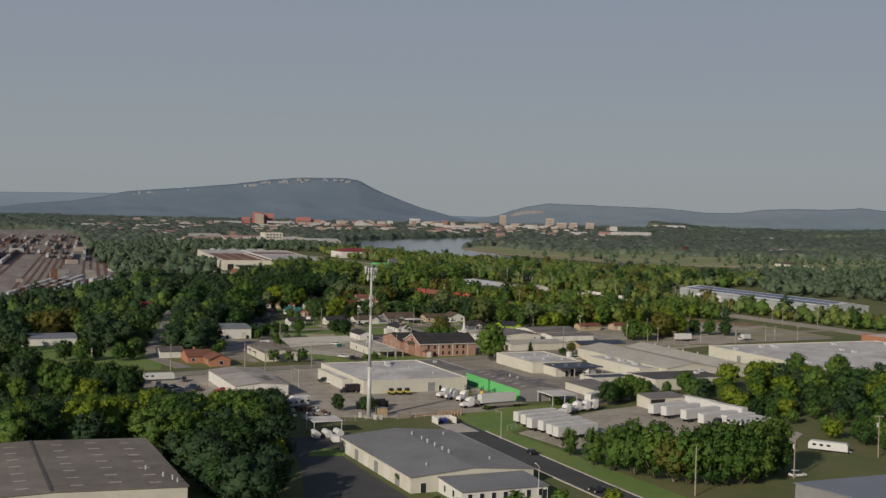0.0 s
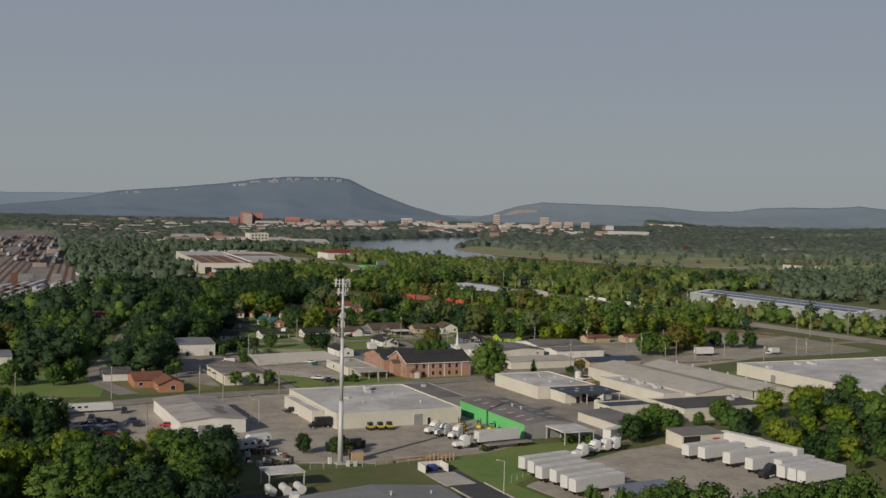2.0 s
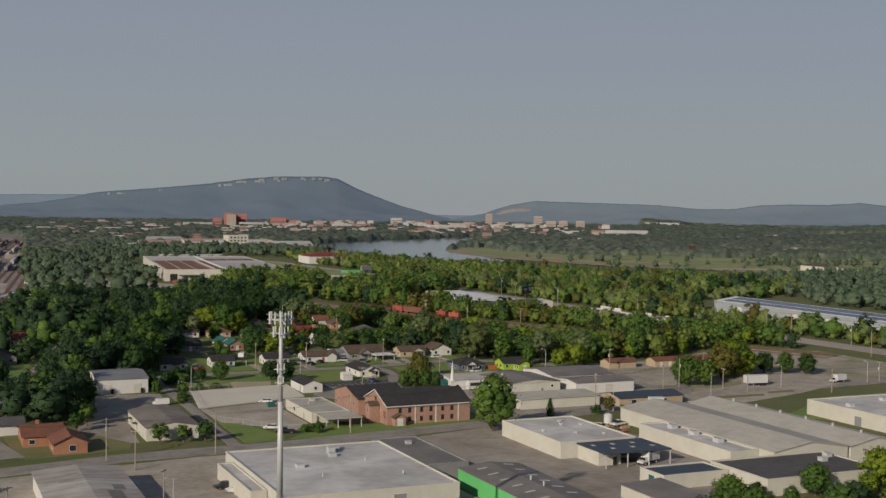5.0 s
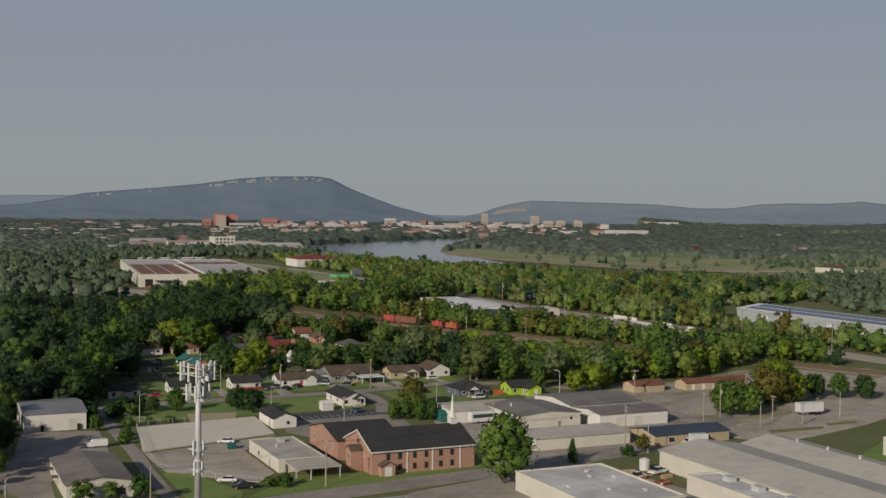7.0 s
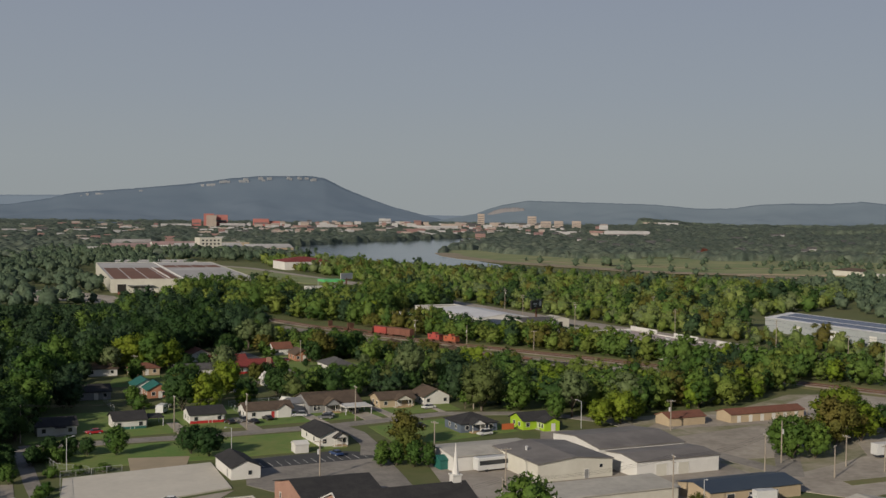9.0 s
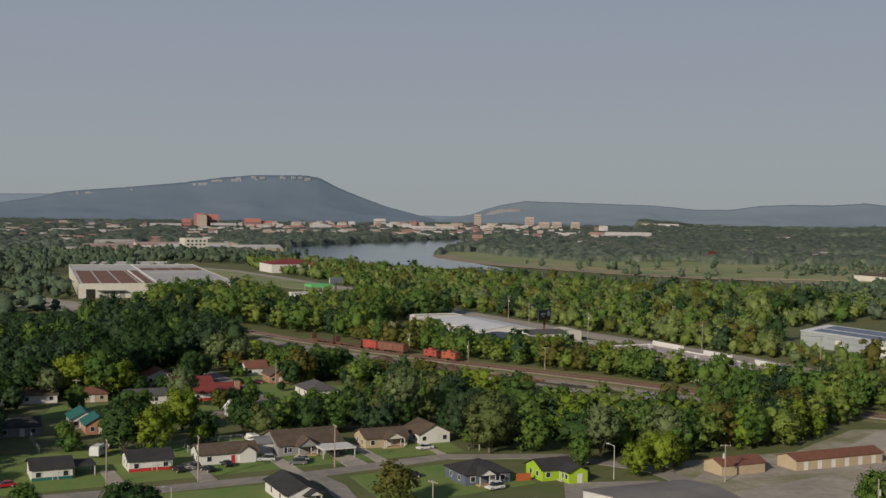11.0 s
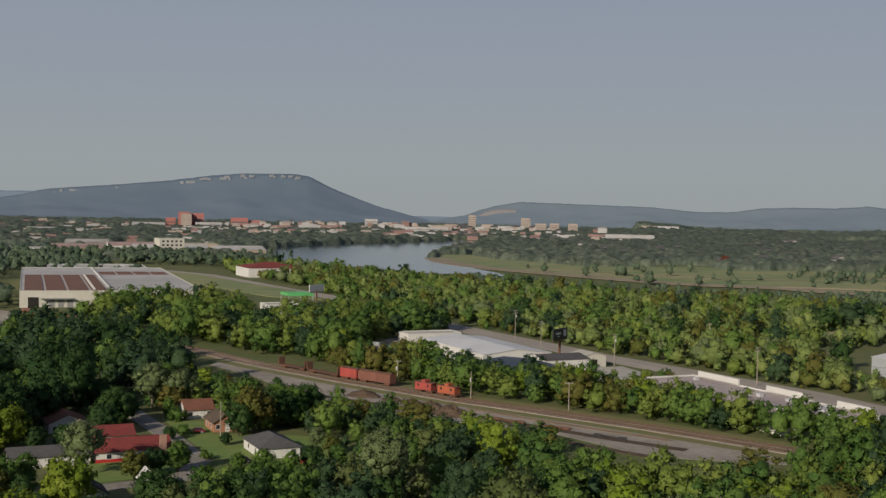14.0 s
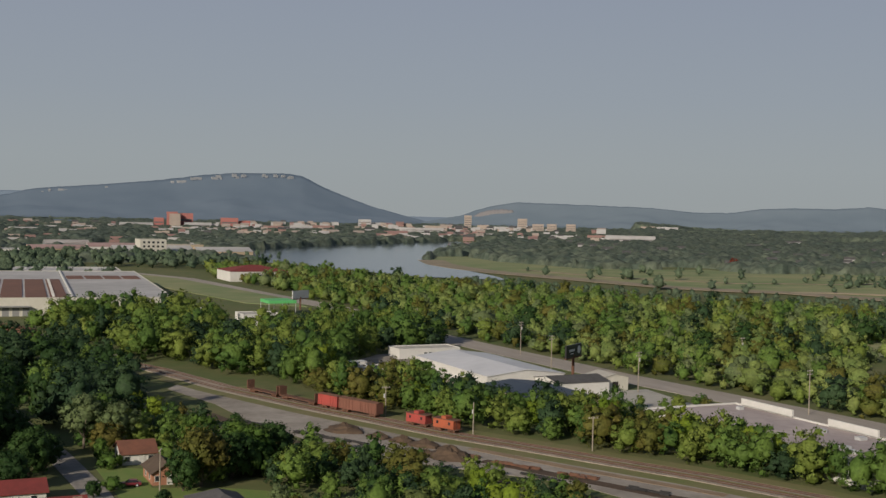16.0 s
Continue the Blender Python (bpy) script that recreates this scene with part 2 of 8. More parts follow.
    "ballast": surface("brown_ballast", (0.33, 0.285, 0.235), (0.20, 0.165, 0.135), 0.95, 1.5, 16, 0.5, 0.3),
    "yard_ballast": surface("pale_yard_ballast", (0.29, 0.262, 0.24), (0.16, 0.142, 0.130), 0.95, 9, 12, 0.6, 0.3, stretch=(1, 0.15, 1)),
    "leaf": foliage("broadleaf_foliage", (0.036, 0.088, 0.019), (0.108, 0.176, 0.032)),
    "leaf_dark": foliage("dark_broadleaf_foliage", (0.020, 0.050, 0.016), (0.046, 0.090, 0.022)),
    "leaf_yellow": foliage("yellowing_foliage", (0.115, 0.185, 0.018), (0.175, 0.220, 0.024)),
    "leaf_pale": foliage("silvery_foliage", (0.105, 0.150, 0.062), (0.145, 0.180, 0.078)),
    "leaf_olive": foliage("olive_oak_foliage", (0.070, 0.098, 0.030), (0.115, 0.142, 0.046)),
    "leaf_rust": foliage("turning_foliage", (0.120, 0.105, 0.026), (0.085, 0.110, 0.022)),
    "leaf_red": foliage("red_autumn_foliage", (0.22, 0.055, 0.035), (0.16, 0.05, 0.03)),
    "cedar": foliage("cedar_foliage", (0.028, 0.085, 0.02), (0.045, 0.11, 0.025)),
    "woods": foliage("woodland_foliage", (0.046, 0.102, 0.024), (0.130, 0.198, 0.040), 0.16, 13.0),
    # darkened copy of the woodland green for shade, with some blue for haze
    "woods_dark": foliage("dark_shade_tinted_foliage", (0.023, 0.050, 0.024), (0.048, 0.086, 0.036), 0.16, 13.0),
    "woods_olive": foliage("olive_leaf_foliage", (0.105, 0.162, 0.032), (0.180, 0.218, 0.046), 0.16, 13.0),
    "woods_b": foliage("olive_woodland_foliage", (0.088, 0.148, 0.044), (0.205, 0.245, 0.070), 0.16, 13.0, 0.8),
    # far leaves carry the haze in their colour: paler and bluer
    "far_woods": foliage("haze_tinted_distant_foliage", (0.054, 0.090, 0.060), (0.115, 0.156, 0.096), 0.16, 20.0, 0.5),
    "remote_woods": foliage("haze_tinted_remote_foliage", (0.072, 0.102, 0.082), (0.170, 0.198, 0.142), 0.0, 16.0, 0.12),
}


def paint(name, colour):
    """Car paint of its own colour."""
    if name not in M:
        M[name] = surface(name, colour, tuple(c * 0.85 for c in colour), 0.3, 1, 6, 0.3, 0.0, spec=0.5)
    return M[name]


# ---- mesh tools ----
class Geo:
    """Collects faces of one mesh in plain lists."""

    def __init__(self):
        self.v, self.f = [], []

    def add(self, verts, faces):
        k = len(self.v)
        self.v += [tuple(p) for p in verts]
        self.f += [tuple(i + k for i in face) for face in faces]
        return self

    def box(self, x0, x1, y0, y1, z0, z1):
        return self.add([(x0, y0, z0), (x1, y0, z0), (x1, y1, z0), (x0, y1, z0), (x0, y0, z1), (x1, y0, z1), (x1, y1, z1), (x0, y1, z1)],
                        [(3, 2, 1, 0), (4, 5, 6, 7), (0, 1, 5, 4), (1, 2, 6, 5), (2, 3, 7, 6), (3, 0, 4, 7)])

    def prism(self, ring, z0, z1):
        """A flat polygon (x, y), counter-clockwise, pulled up from z0 to z1."""
        n = len(ring)
        vs = [(x, y, z0) for x, y in ring] + [(x, y, z1) for x, y in ring]
        return self.add(vs, [tuple(reversed(range(n))), tuple(range(n, 2 * n))] + [(i, (i + 1) % n, (i + 1) % n + n, i + n) for i in range(n)])

    def loft(self, rings, closed=True):
        """Joins rings of equally many points one after another, and closes both ends."""
        n = len(rings[0])
        vs = [p for r in rings for p in r]
        fs = [(k * n + i, k * n + (i + 1) % n, (k + 1) * n + (i + 1) % n, (k + 1) * n + i) for k in range(len(rings) - 1) for i in range(n)]
        if closed:
            fs += [tuple(reversed(range(n))), tuple((len(rings) - 1) * n + i for i in range(n))]
        return self.add(vs, fs)

    def rod(self, a, b, r0, r1=None, n=8):
        """A round bar from a to b."""
        a, b, r1 = Vector(a), Vector(b), r0 if r1 is None else r1
        q = (b - a).to_track_quat("Z", "Y")
        ring = lambda c, r: [c + q @ Vector((r * math.cos(t * math.tau / n), r * math.sin(t * math.tau / n), 0)) for t in range(n)]
        return self.loft([ring(a, r0), ring(b, r1)])

    def mesh(self, name, material, smooth=False):
        me = bpy.data.meshes.new(name)
        me.from_pydata([tuple(p) for p in self.v], [], self.f)
        me.materials.append(material)
        if smooth:
            me.polygons.foreach_set("use_smooth", [True] * len(me.polygons))
        me.update()
        return me

    def part(self, name, material, parent=None, label="", smooth=False):
        ob = new(name, self.mesh(name, material, smooth))
        ob.parent = parent
        if label:
            tagged(ob, label)
        return ob


def thing(name, x, y, z=0.0, turn=0.0, label="", category="", group="", kind=""):
    """An empty at a thing's base, to carry its parts."""
    ob = new(name)
    ob.empty_display_size = 0.3
    ob.matrix_basis = pose(x, y, z, 0, 0, turn)
    return tagged(ob, label, category, group, kind)


TAKEN = []      # (x0, x1, y0, y1) where no wild tree may stand
LAID = []       # every flat piece lies a little above the last, so that no two share a plane
LANES = []      # (points, half width) likewise


def sheet(name, ring, z, material, label, category, kind="structure", keep_clear=True, thick=0.0):
    """A flat piece of ground: a polygon laid at height z."""
    g = Geo()
    LAID.append(name)
    z += 0.0041 * (len(LAID) % 11)
    g.prism(ring, z - max(thick, 0.3), z)
    ob = g.part(name, material)
    tagged(ob, label, category, kind=kind)
    if keep_clear:
        CLEAR.append(ring)
    return ob


CLEAR = []


def ribbon(name, points, width, z, material, label, category, kind="structure", clear=1.5):
    """A road or track along points, of constant width."""
    g, left, right = Geo(), [], []
    LAID.append(name)
    z += 0.0041 * (len(LAID) % 11)
    pts = [Vector((x, y)) for x, y in points]
    for i, p in enumerate(pts):
        d = (pts[min(i + 1, len(pts) - 1)] - pts[max(i - 1, 0)]).normalized()
        s = Vector((-d.y, d.x)) * width / 2
        left.append(p + s), right.append(p - s)
    n = len(pts)
    g.add([(p.x, p.y, z) for p in left] + [(p.x, p.y, z) for p in right] + [(p.x, p.y, z - 0.3) for p in left] + [(p.x, p.y, z - 0.3) for p in right],
          [(i + n, i + 1 + n, i + 1, i) for i in range(n - 1)] + [(i, i + 1, i + 1 + 2 * n, i + 2 * n) for i in range(n - 1)] + [(i + 1 + n, i + n, i + 3 * n, i + 1 + 3 * n) for i in range(n - 1)])
    ob = g.part(name, material)
    tagged(ob, label, category, kind=kind)
    LANES.append((pts, width / 2 + clear))
    return ob


def inside(ring, x, y):
    hit = False
    for (ax, ay), (bx, by) in zip(ring, ring[1:] + ring[:1]):
        if (ay > y) != (by > y) and x < (bx - ax) * (y - ay) / (by - ay) + ax:
            hit = not hit
    return hit


def free(x, y, r=2.5):
    for x0, x1, y0, y1 in TAKEN:
        if x0 - r < x < x1 + r and y0 - r < y < y1 + r:
            return False
    for ring in CLEAR:
        if inside(ring, x, y):
            return False
    p = Vector((x, y))
    for pts, half in LANES:
        for a, b in zip(pts, pts[1:]):
            ab = b - a
            k = max(0, min(1, (p - a).dot(ab) / ab.length_squared))
            if (a + ab * k - p).length < half + r * 0.5:
                return False
    return True


def scatter(ring, gap, seed, tries=30, r=2.5, check=True):
    """Random places inside a polygon, at least about gap apart."""
    rnd = random.Random(seed)
    xs, ys = [p[0] for p in ring], [p[1] for p in ring]
    cells, out = {}, []
    area = (max(xs) - min(xs)) * (max(ys) - min(ys))
    for _ in range(int(area / gap ** 2 * tries / 10)):
        x, y = rnd.uniform(min(xs), max(xs)), rnd.uniform(min(ys), max(ys))
        c = (int(x // gap), int(y // gap))
        if any((x - px) ** 2 + (y - py) ** 2 < gap * gap for i in (-1, 0, 1) for j in (-1, 0, 1) for px, py in cells.get((c[0] + i, c[1] + j), ())):
            continue
        if not inside(ring, x, y) or (check and not free(x, y, r)):
            continue
        cells.setdefault(c, []).append((x, y))
        out.append((x, y))
    return out


# ---- the large structure: ground, roads, lots, river, hills ----
g = Geo()
GX, GY = [-2600, -1200, -500, -200, 0, 200, 400, 700, 1200, 2000, 3200, 4600], [-900, -300, -100, 0, 100, 200, 300, 400, 600, 900, 1400, 2200, 3200, 4700]
nx = len(GX)
g.add([(x, y, 0) for y in GY for x in GX], [(j * nx + i, j * nx + i + 1, (j + 1) * nx + i + 1, (j + 1) * nx + i) for j in range(len(GY) - 1) for i in range(nx - 1)])
tagged(g.part("ground", M["ground"]), "green river plain of rough grass under the woods", "ground", kind="structure")

# roads
ribbon("road_side", [(41, -120), (40.5, 20), (41, 88)], 9.0, 0.10, M["asphalt"], "dark fresh asphalt side road beside a grey-roofed building", "road")
ribbon("road_main", [(-260, 198), (-120, 203), (-37, 210), (12, 221), (60, 224), (124, 234), (166, 243), (214, 259), (283, 262), (345, 268)], 9.5, 0.10, M["old_asphalt"], "pale weathered asphalt street past a brick church", "road")
ribbon("road_alley", [(43.5, 226), (44, 262), (45, 290), (45, 321), (46, 362)], 3.6, 0.09, M["old_asphalt"], "narrow cracked asphalt lane beside a fenced slab", "road")
ribbon("road_street", [(46, 363), (74, 363.5), (100, 363), (135, 365), (172, 372), (200, 362), (214, 340), (212, 300), (216, 262)], 6.0, 0.11, M["old_asphalt"], "grey residential street between lawns and small houses", "road")
ribbon("road_link", [(134, 364), (135.5, 352), (133, 335), (128, 322)], 5.0, 0.12, M["old_asphalt"], "short asphalt lane from street to parking lot", "road")
ribbon("road_court", [(112, 452), (128, 453), (146, 456), (154, 472), (154, 505), (152, 545), (149, 578), (146, 620)], 6.0, 0.10, M["old_asphalt"], "quiet residential road shaded by trees", "road")
ribbon("road_left", [(-14, 230), (-20, 262), (-16, 296), (-5, 334), (10, 400), (33, 502), (47, 556), (78, 670), (100, 740)], 7.0, 0.09, M["old_asphalt"], "narrow lane climbing between lawns and trees", "road", clear=1.2)
sheet("lane_lawn", [(-20, 368), (0, 366), (7, 413), (-14, 415)], 0.06, M["lawn"], "shaded front lawn before a grey house", "lawn")
sheet("lane_lawn", [(-8, 434), (10, 432), (22, 476), (0, 478)], 0.06, M["lawn"], "front lawn before a red-roofed house", "lawn")
sheet("lane_lawn", [(14, 502), (29, 500), (33, 536), (19, 537)], 0.06, M["lawn"], "small lawn before a white house", "lawn")
sheet("shop_lawn", [(-76, 300), (-40, 296), (-40, 317), (-74, 317)], 0.06, M["lawn"], "mown lawn before a long low shop", "lawn")
ribbon("highway", [(392, 150), (384, 300), (374, 430), (376, 510), (370, 560), (362, 622), (358, 690), (354, 760), (358, 850), (362, 930), (352, 1010), (336, 1200), (250, 1420)], 17.0, 0.10, M["highway"], "wide four-lane asphalt highway along the woods", "road")
ribbon("road_connector", [(384, 300), (330, 296), (286, 300), (266, 300), (236, 290), (214, 262)], 6.5, 0.165, M["old_asphalt"], "asphalt road curving from the highway past lots", "road")

# kerbs along the side road
for name, line in (("kerb_east", [(45.8, -120), (45.3, 20), (45.8, 72)]), ("kerb_west", [(36.2, -120), (35.7, 20), (36.1, 70)])):
    ribbon(name, line, 0.4, 0.25, M["concrete"], "pale concrete kerb beside the side road", "kerb", clear=0)
# lots and lawns
sheet("asphalt_lot", [(-30, 8), (-22, -8), (-7, -6), (-7, 62), (0, 66), (0, 80), (-16, 78), (-20, 46)], 0.08, M["asphalt"], "dark asphalt car park beside a grey-roofed building", "parking lot")
sheet("grass_island", [(-16, 52), (-6, 51), (-5, 57), (-8, 61), (-14, 58)], 0.2, M["lawn"], "kidney-shaped grass island in the car park", "lawn")
sheet("front_lot", [(-8, -60), (36, -60), (36, -14), (24, -14), (-6, -10)], 0.07, M["asphalt"], "asphalt forecourt before a low white office", "parking lot")
sheet("verge", [(46, -60), (56, -20), (54, 40), (52, 68), (84, 92), (104, 102), (102, 112), (60, 108), (48, 98), (45.6, 88), (45.6, -60)], 0.05, M["lawn"], "mown grass verge along the side road", "lawn")
sheet("trailer_lot", [(54, 66), (57, 40), (75, 30), (120, 24), (139, 40), (142, 62), (136, 101), (120, 100), (100, 95), (82, 86)], 0.07, M["gravel"], "pale gravel trailer yard", "lot")
sheet("works_yard", [(-44, 140), (-12, 148), (-2, 132), (8, 108), (30, 100), (62, 104), (74, 110), (82, 118), (80, 150), (76, 215), (30, 216), (-40, 204)], 0.05, M["gravel"], "pale dusty gravel yard round white workshops", "lot")
sheet("east_yard", [(98, 110), (112, 104), (122, 128), (150, 140), (158, 190), (150, 236), (126, 230), (96, 222), (84, 214), (84, 168), (96, 150)], 0.05, M["dark_gravel"], "grey cinder yard between warehouses", "lot")
sheet("shed_yard", [(126, 240), (165, 246), (208, 262), (208, 330), (186, 336), (176, 318), (138, 308), (128, 270)], 0.05, M["dark_gravel"], "grey gravel yard round cream sheds", "lot")
sheet("church_lawn", [(60, 231), (78, 230), (122, 239.5), (126, 246), (126, 252), (88, 246), (76, 248)], 0.07, M["lawn"], "mown grass strip before a brick church", "lawn")
sheet("church_lot", [(90, 302), (97, 286), (100, 270), (122, 270), (130, 312), (131, 325), (122, 331), (97, 329)], 0.06, M["old_asphalt"], "worn asphalt church car park with white bays", "parking lot")
sheet("pale_slab", [(47, 288), (86, 300), (88, 328), (52, 323)], 0.30, M["pale_slab"], "large bleached concrete slab of a vanished building", "slab", thick=0.4)
sheet("slab_apron", [(48, 262), (66, 244), (72, 252), (72, 280), (86, 298), (47, 286)], 0.07, M["gravel"], "gravel apron with a grass edge beside the slab", "lot")
sheet("dark_lawn", [(47, 262), (53, 259), (60, 236), (58, 230), (47, 230)], 0.09, M["lawn"], "dark mown lawn at the lane corner", "lawn")
sheet("shed_apron", [(7, 268), (5, 246), (20, 240), (21, 262), (38, 276), (41, 322), (20, 327), (16, 296)], 0.05, M["dark_gravel"], "grey gravel apron before a white shed", "lot")
sheet("house_lawn", [(50, 334), (92, 332), (126, 334), (130, 359), (50, 358)], 0.06, M["lawn"], "mown lawns with long morning shadows", "lawn", keep_clear=False)
sheet("row_lawn", [(48, 368), (180, 377), (182, 398), (130, 410), (60, 412), (46, 400)], 0.06, M["lawn"], "green front gardens along the street", "lawn", keep_clear=False)
for x0, x1, y0, y1 in ((88.5, 92.5, 366.5, 386), (108.2, 112.4, 366.8, 388), (129.4, 133.4, 367.8, 392), (145, 151, 370, 383), (153.6, 157, 372, 396), (171.8, 174, 375, 393)):
    sheet("driveway", [(x0, y0), (x1, y0 + 0.3), (x1 - 0.4, y1), (x0 + 0.3, y1)], 0.13, M["gravel"], "pale dusty driveway from street to house", "driveway")
sheet("corner_lawn", [(140, 330), (180, 338), (178, 366), (142, 360)], 0.06, M["lawn"], "broad mown corner lawn", "lawn", keep_clear=False)
sheet("west_field", [(-90, 240), (-24, 228), (-16, 262), (-22, 292), (-70, 300)], 0.06, M["lawn"], "open green field with tall grass", "lawn")
sheet("house_field", [(-12, 228), (16, 232), (18, 240), (6, 262), (-14, 266)], 0.06, M["rough_grass"], "patchy house lawn with dirt tracks", "lawn")
sheet("sand_patch", [(68, 326), (82, 328), (85, 338), (70, 341)], 0.09, M["sand"], "bare sandy patch with rubble", "dirt", keep_clear=False)
sheet("dusty_common", [(206, 262), (300, 262), (352, 268), (354, 350), (300, 364), (262, 345), (216, 346)], 0.02, surface("dusty_weedy_lot", (0.36, 0.32, 0.26), (0.17, 0.175, 0.085), 0.95, 2.5, 9, 0.5, 0.3), "dusty common ground with patches of weeds", "lot", keep_clear=False)
sheet("east_lot", [(217, 314), (209, 284), (230, 280), (250, 300), (252, 320)], 0.07, M["gravel"], "pale empty gravel lot", "lot")
sheet("east_field", [(220, 214), (262, 240), (340, 240), (350, 200), (262, 190), (232, 200)], 0.06, M["lawn"], "green sports field beside a long warehouse", "lawn")
sheet("rough_strip", [(218, 284), (252, 298), (270, 296), (262, 268), (222, 266)], 0.05, M["rough_grass"], "strip of rough dry grass between roads", "lawn", keep_clear=False)
sheet("motel_lot", [(214, 326), (250, 322), (310, 312), (345, 320), (346, 362), (306, 360), (268, 338), (235, 342)], 0.07, M["gravel"], "sandy lot round low motel rows", "lot")
sheet("court_lawn", [(158, 476), (170, 462), (190, 462), (194, 490), (180, 500), (166, 505), (168, 524), (158, 530)], 0.06, M["lawn"], "sunlit lawn before small houses", "lawn")
sheet("red_house_lawn", [(128, 458), (146, 461), (150, 480), (150, 502), (134, 504), (128, 478)], 0.06, M["lawn"], "shaded lawn before a red-roofed house", "lawn")
sheet("tan_house_lawn", [(84, 462), (108, 458), (112, 482), (90, 485)], 0.06, M["lawn"], "lawn with a worn path before a tan house", "lawn")
sheet("back_garden", [(76, 410), (98, 410), (96, 432), (126, 434), (122, 412), (134, 404), (130, 416), (120, 428), (100, 424), (98, 404), (78, 400)], 0.06, M["lawn"], "shaded back gardens behind small houses", "lawn", keep_clear=False)
sheet("cinder_yard", [(199, 640), (206, 606), (208, 571), (217, 534), (232, 506), (254, 478), (262, 440), (290, 420), (298, 438), (281, 470), (260, 506), (246, 538), (234, 580), (224, 628), (214, 664)], 0.06, M["dark_gravel"], "grey cinder rail yard with earth heaps", "lot")
sheet("market_lot", [(262, 668), (270, 634), (296, 612), (318, 690), (340, 700), (344, 720), (300, 706)], 0.06, M["gravel"], "pale gravel yard with scattered materials", "lot")
sheet("arch_lot", [(322, 592), (354, 592), (350, 560), (322, 560)], 0.06, M["concrete"], "pale concrete car park", "parking lot")
sheet("factory_strip", [(250, 1420), (330, 1200), (352, 1000), (346, 930), (318, 960), (300, 1080), (280, 1250)], 0.3, M["field"], "long grassy strip beside the highway", "field")
sheet("east_gravel", [(211, 262), (204, 252), (213, 238), (229, 241), (258, 250), (292, 266), (300, 286), (286, 291), (262, 291), (250, 274), (232, 268)], 0.13, M["gravel"], "pale rutted gravel lot with grass islands", "lot")
sheet("gravel_island", [(221, 249), (240, 249), (243, 252.5), (222, 253)], 0.18, M["rough_grass"], "narrow weedy island in a gravel lot", "lawn")
sheet("gravel_island", [(245, 252.5), (257, 253), (259, 256), (247, 256)], 0.18, M["rough_grass"], "narrow weedy island in a gravel lot", "lawn")
sheet("spur_yard", [(90, 944), (128, 950), (145, 890), (174, 838), (192, 790), (201, 730), (194, 724), (180, 762), (152, 788), (120, 846), (88, 842)], 0.07, M["gravel"], "pale dusty yard beside a factory spur", "lot")
sheet("rail_yard", [(-150, 500), (-60, 500), (40, 760), (60, 1100), (140, 2000), (150, 2300), (-120, 2300), (-160, 1500)], 0.3, M["yard_ballast"], "broad brown ballast rail yard", "rail yard")
sheet("solar_field", [(478, 644), (540, 640), (600, 676), (548, 684)], 0.2, M["field"], "open green meadow beside the woods", "field")
sheet("river_fields", [(687, 1494), (657, 1405), (647, 1335), (648, 1255), (664, 1185), (682, 1105), (697, 1045), (726, 1005), (760, 978), (772, 930), (800, 880), (900, 850), (1150, 900), (1250, 1010), (1100, 1150), (1010, 1219), (931, 1223), (925, 1300), (837, 1308), (788, 1320), (778, 1397), (761, 1471), (783, 1600), (735, 1590)], 0.4, M["field"], "pale green pasture beside the river", "field")
sheet("river", [(470, 1480), (540, 1200), (600, 1150), (616, 1200), (655, 1425), (700, 1545), (820, 1740), (900, 1850), (1100, 2120), (1060, 2200), (740, 1960), (560, 1780), (400, 1700)], 0.8,
      surface("river_water", (0.05, 0.065, 0.075), (0.06, 0.075, 0.08), 0.10, 30, 6, 0.4, 0.04, spec=0.5), "calm grey-blue river with a smooth surface", "river")
ribbon("river_bank", [(687, 1494), (657, 1405), (647, 1335), (648, 1255), (664, 1185), (682, 1105), (697, 1045), (726, 1005), (760, 978), (772, 930), (800, 880)], 30, 1.0, M["bank"], "brown earth levee along the river pasture", "bank")
ribbon("field_track", [(760, 978), (790, 972), (840, 930), (900, 905)], 12, 1.1, M["sand"], "pale sandy track across the pasture", "road")
ribbon("field_track", [(700, 1300), (722, 1180), (790, 1090), (900, 1060), (1040, 1085)], 7, 0.9, M["bank"], "worn earth path across the pasture", "road")
sheet("green_terrace", [(800, 900), (900, 862), (1100, 910), (1120, 985), (960, 960), (850, 950)], 0.75, M["lawn"], "darker green mown terrace in the pasture", "field")

# rail line
RAIL = [(150, 838), (205, 686), (217, 636), (232.4, 590), (242, 566), (253.3, 537.3), (262, 521), (275, 495), (286, 473), (295, 451), (316, 398), (346, 330)]
ribbon("rail_bed", RAIL, 9.0, 0.22, M["ballast"], "brown ballast bed of a two-track railway", "rail bed", clear=3.0)


def offset_line(points, by):
    out, pts = [], [Vector(p) for p in points]
    for i, p in enumerate(pts):
        d = (pts[min(i + 1, len(pts) - 1)] - pts[max(i - 1, 0)]).normalized()
        out.append(tuple(p + Vector((d.y, -d.x)) * by))
    return out


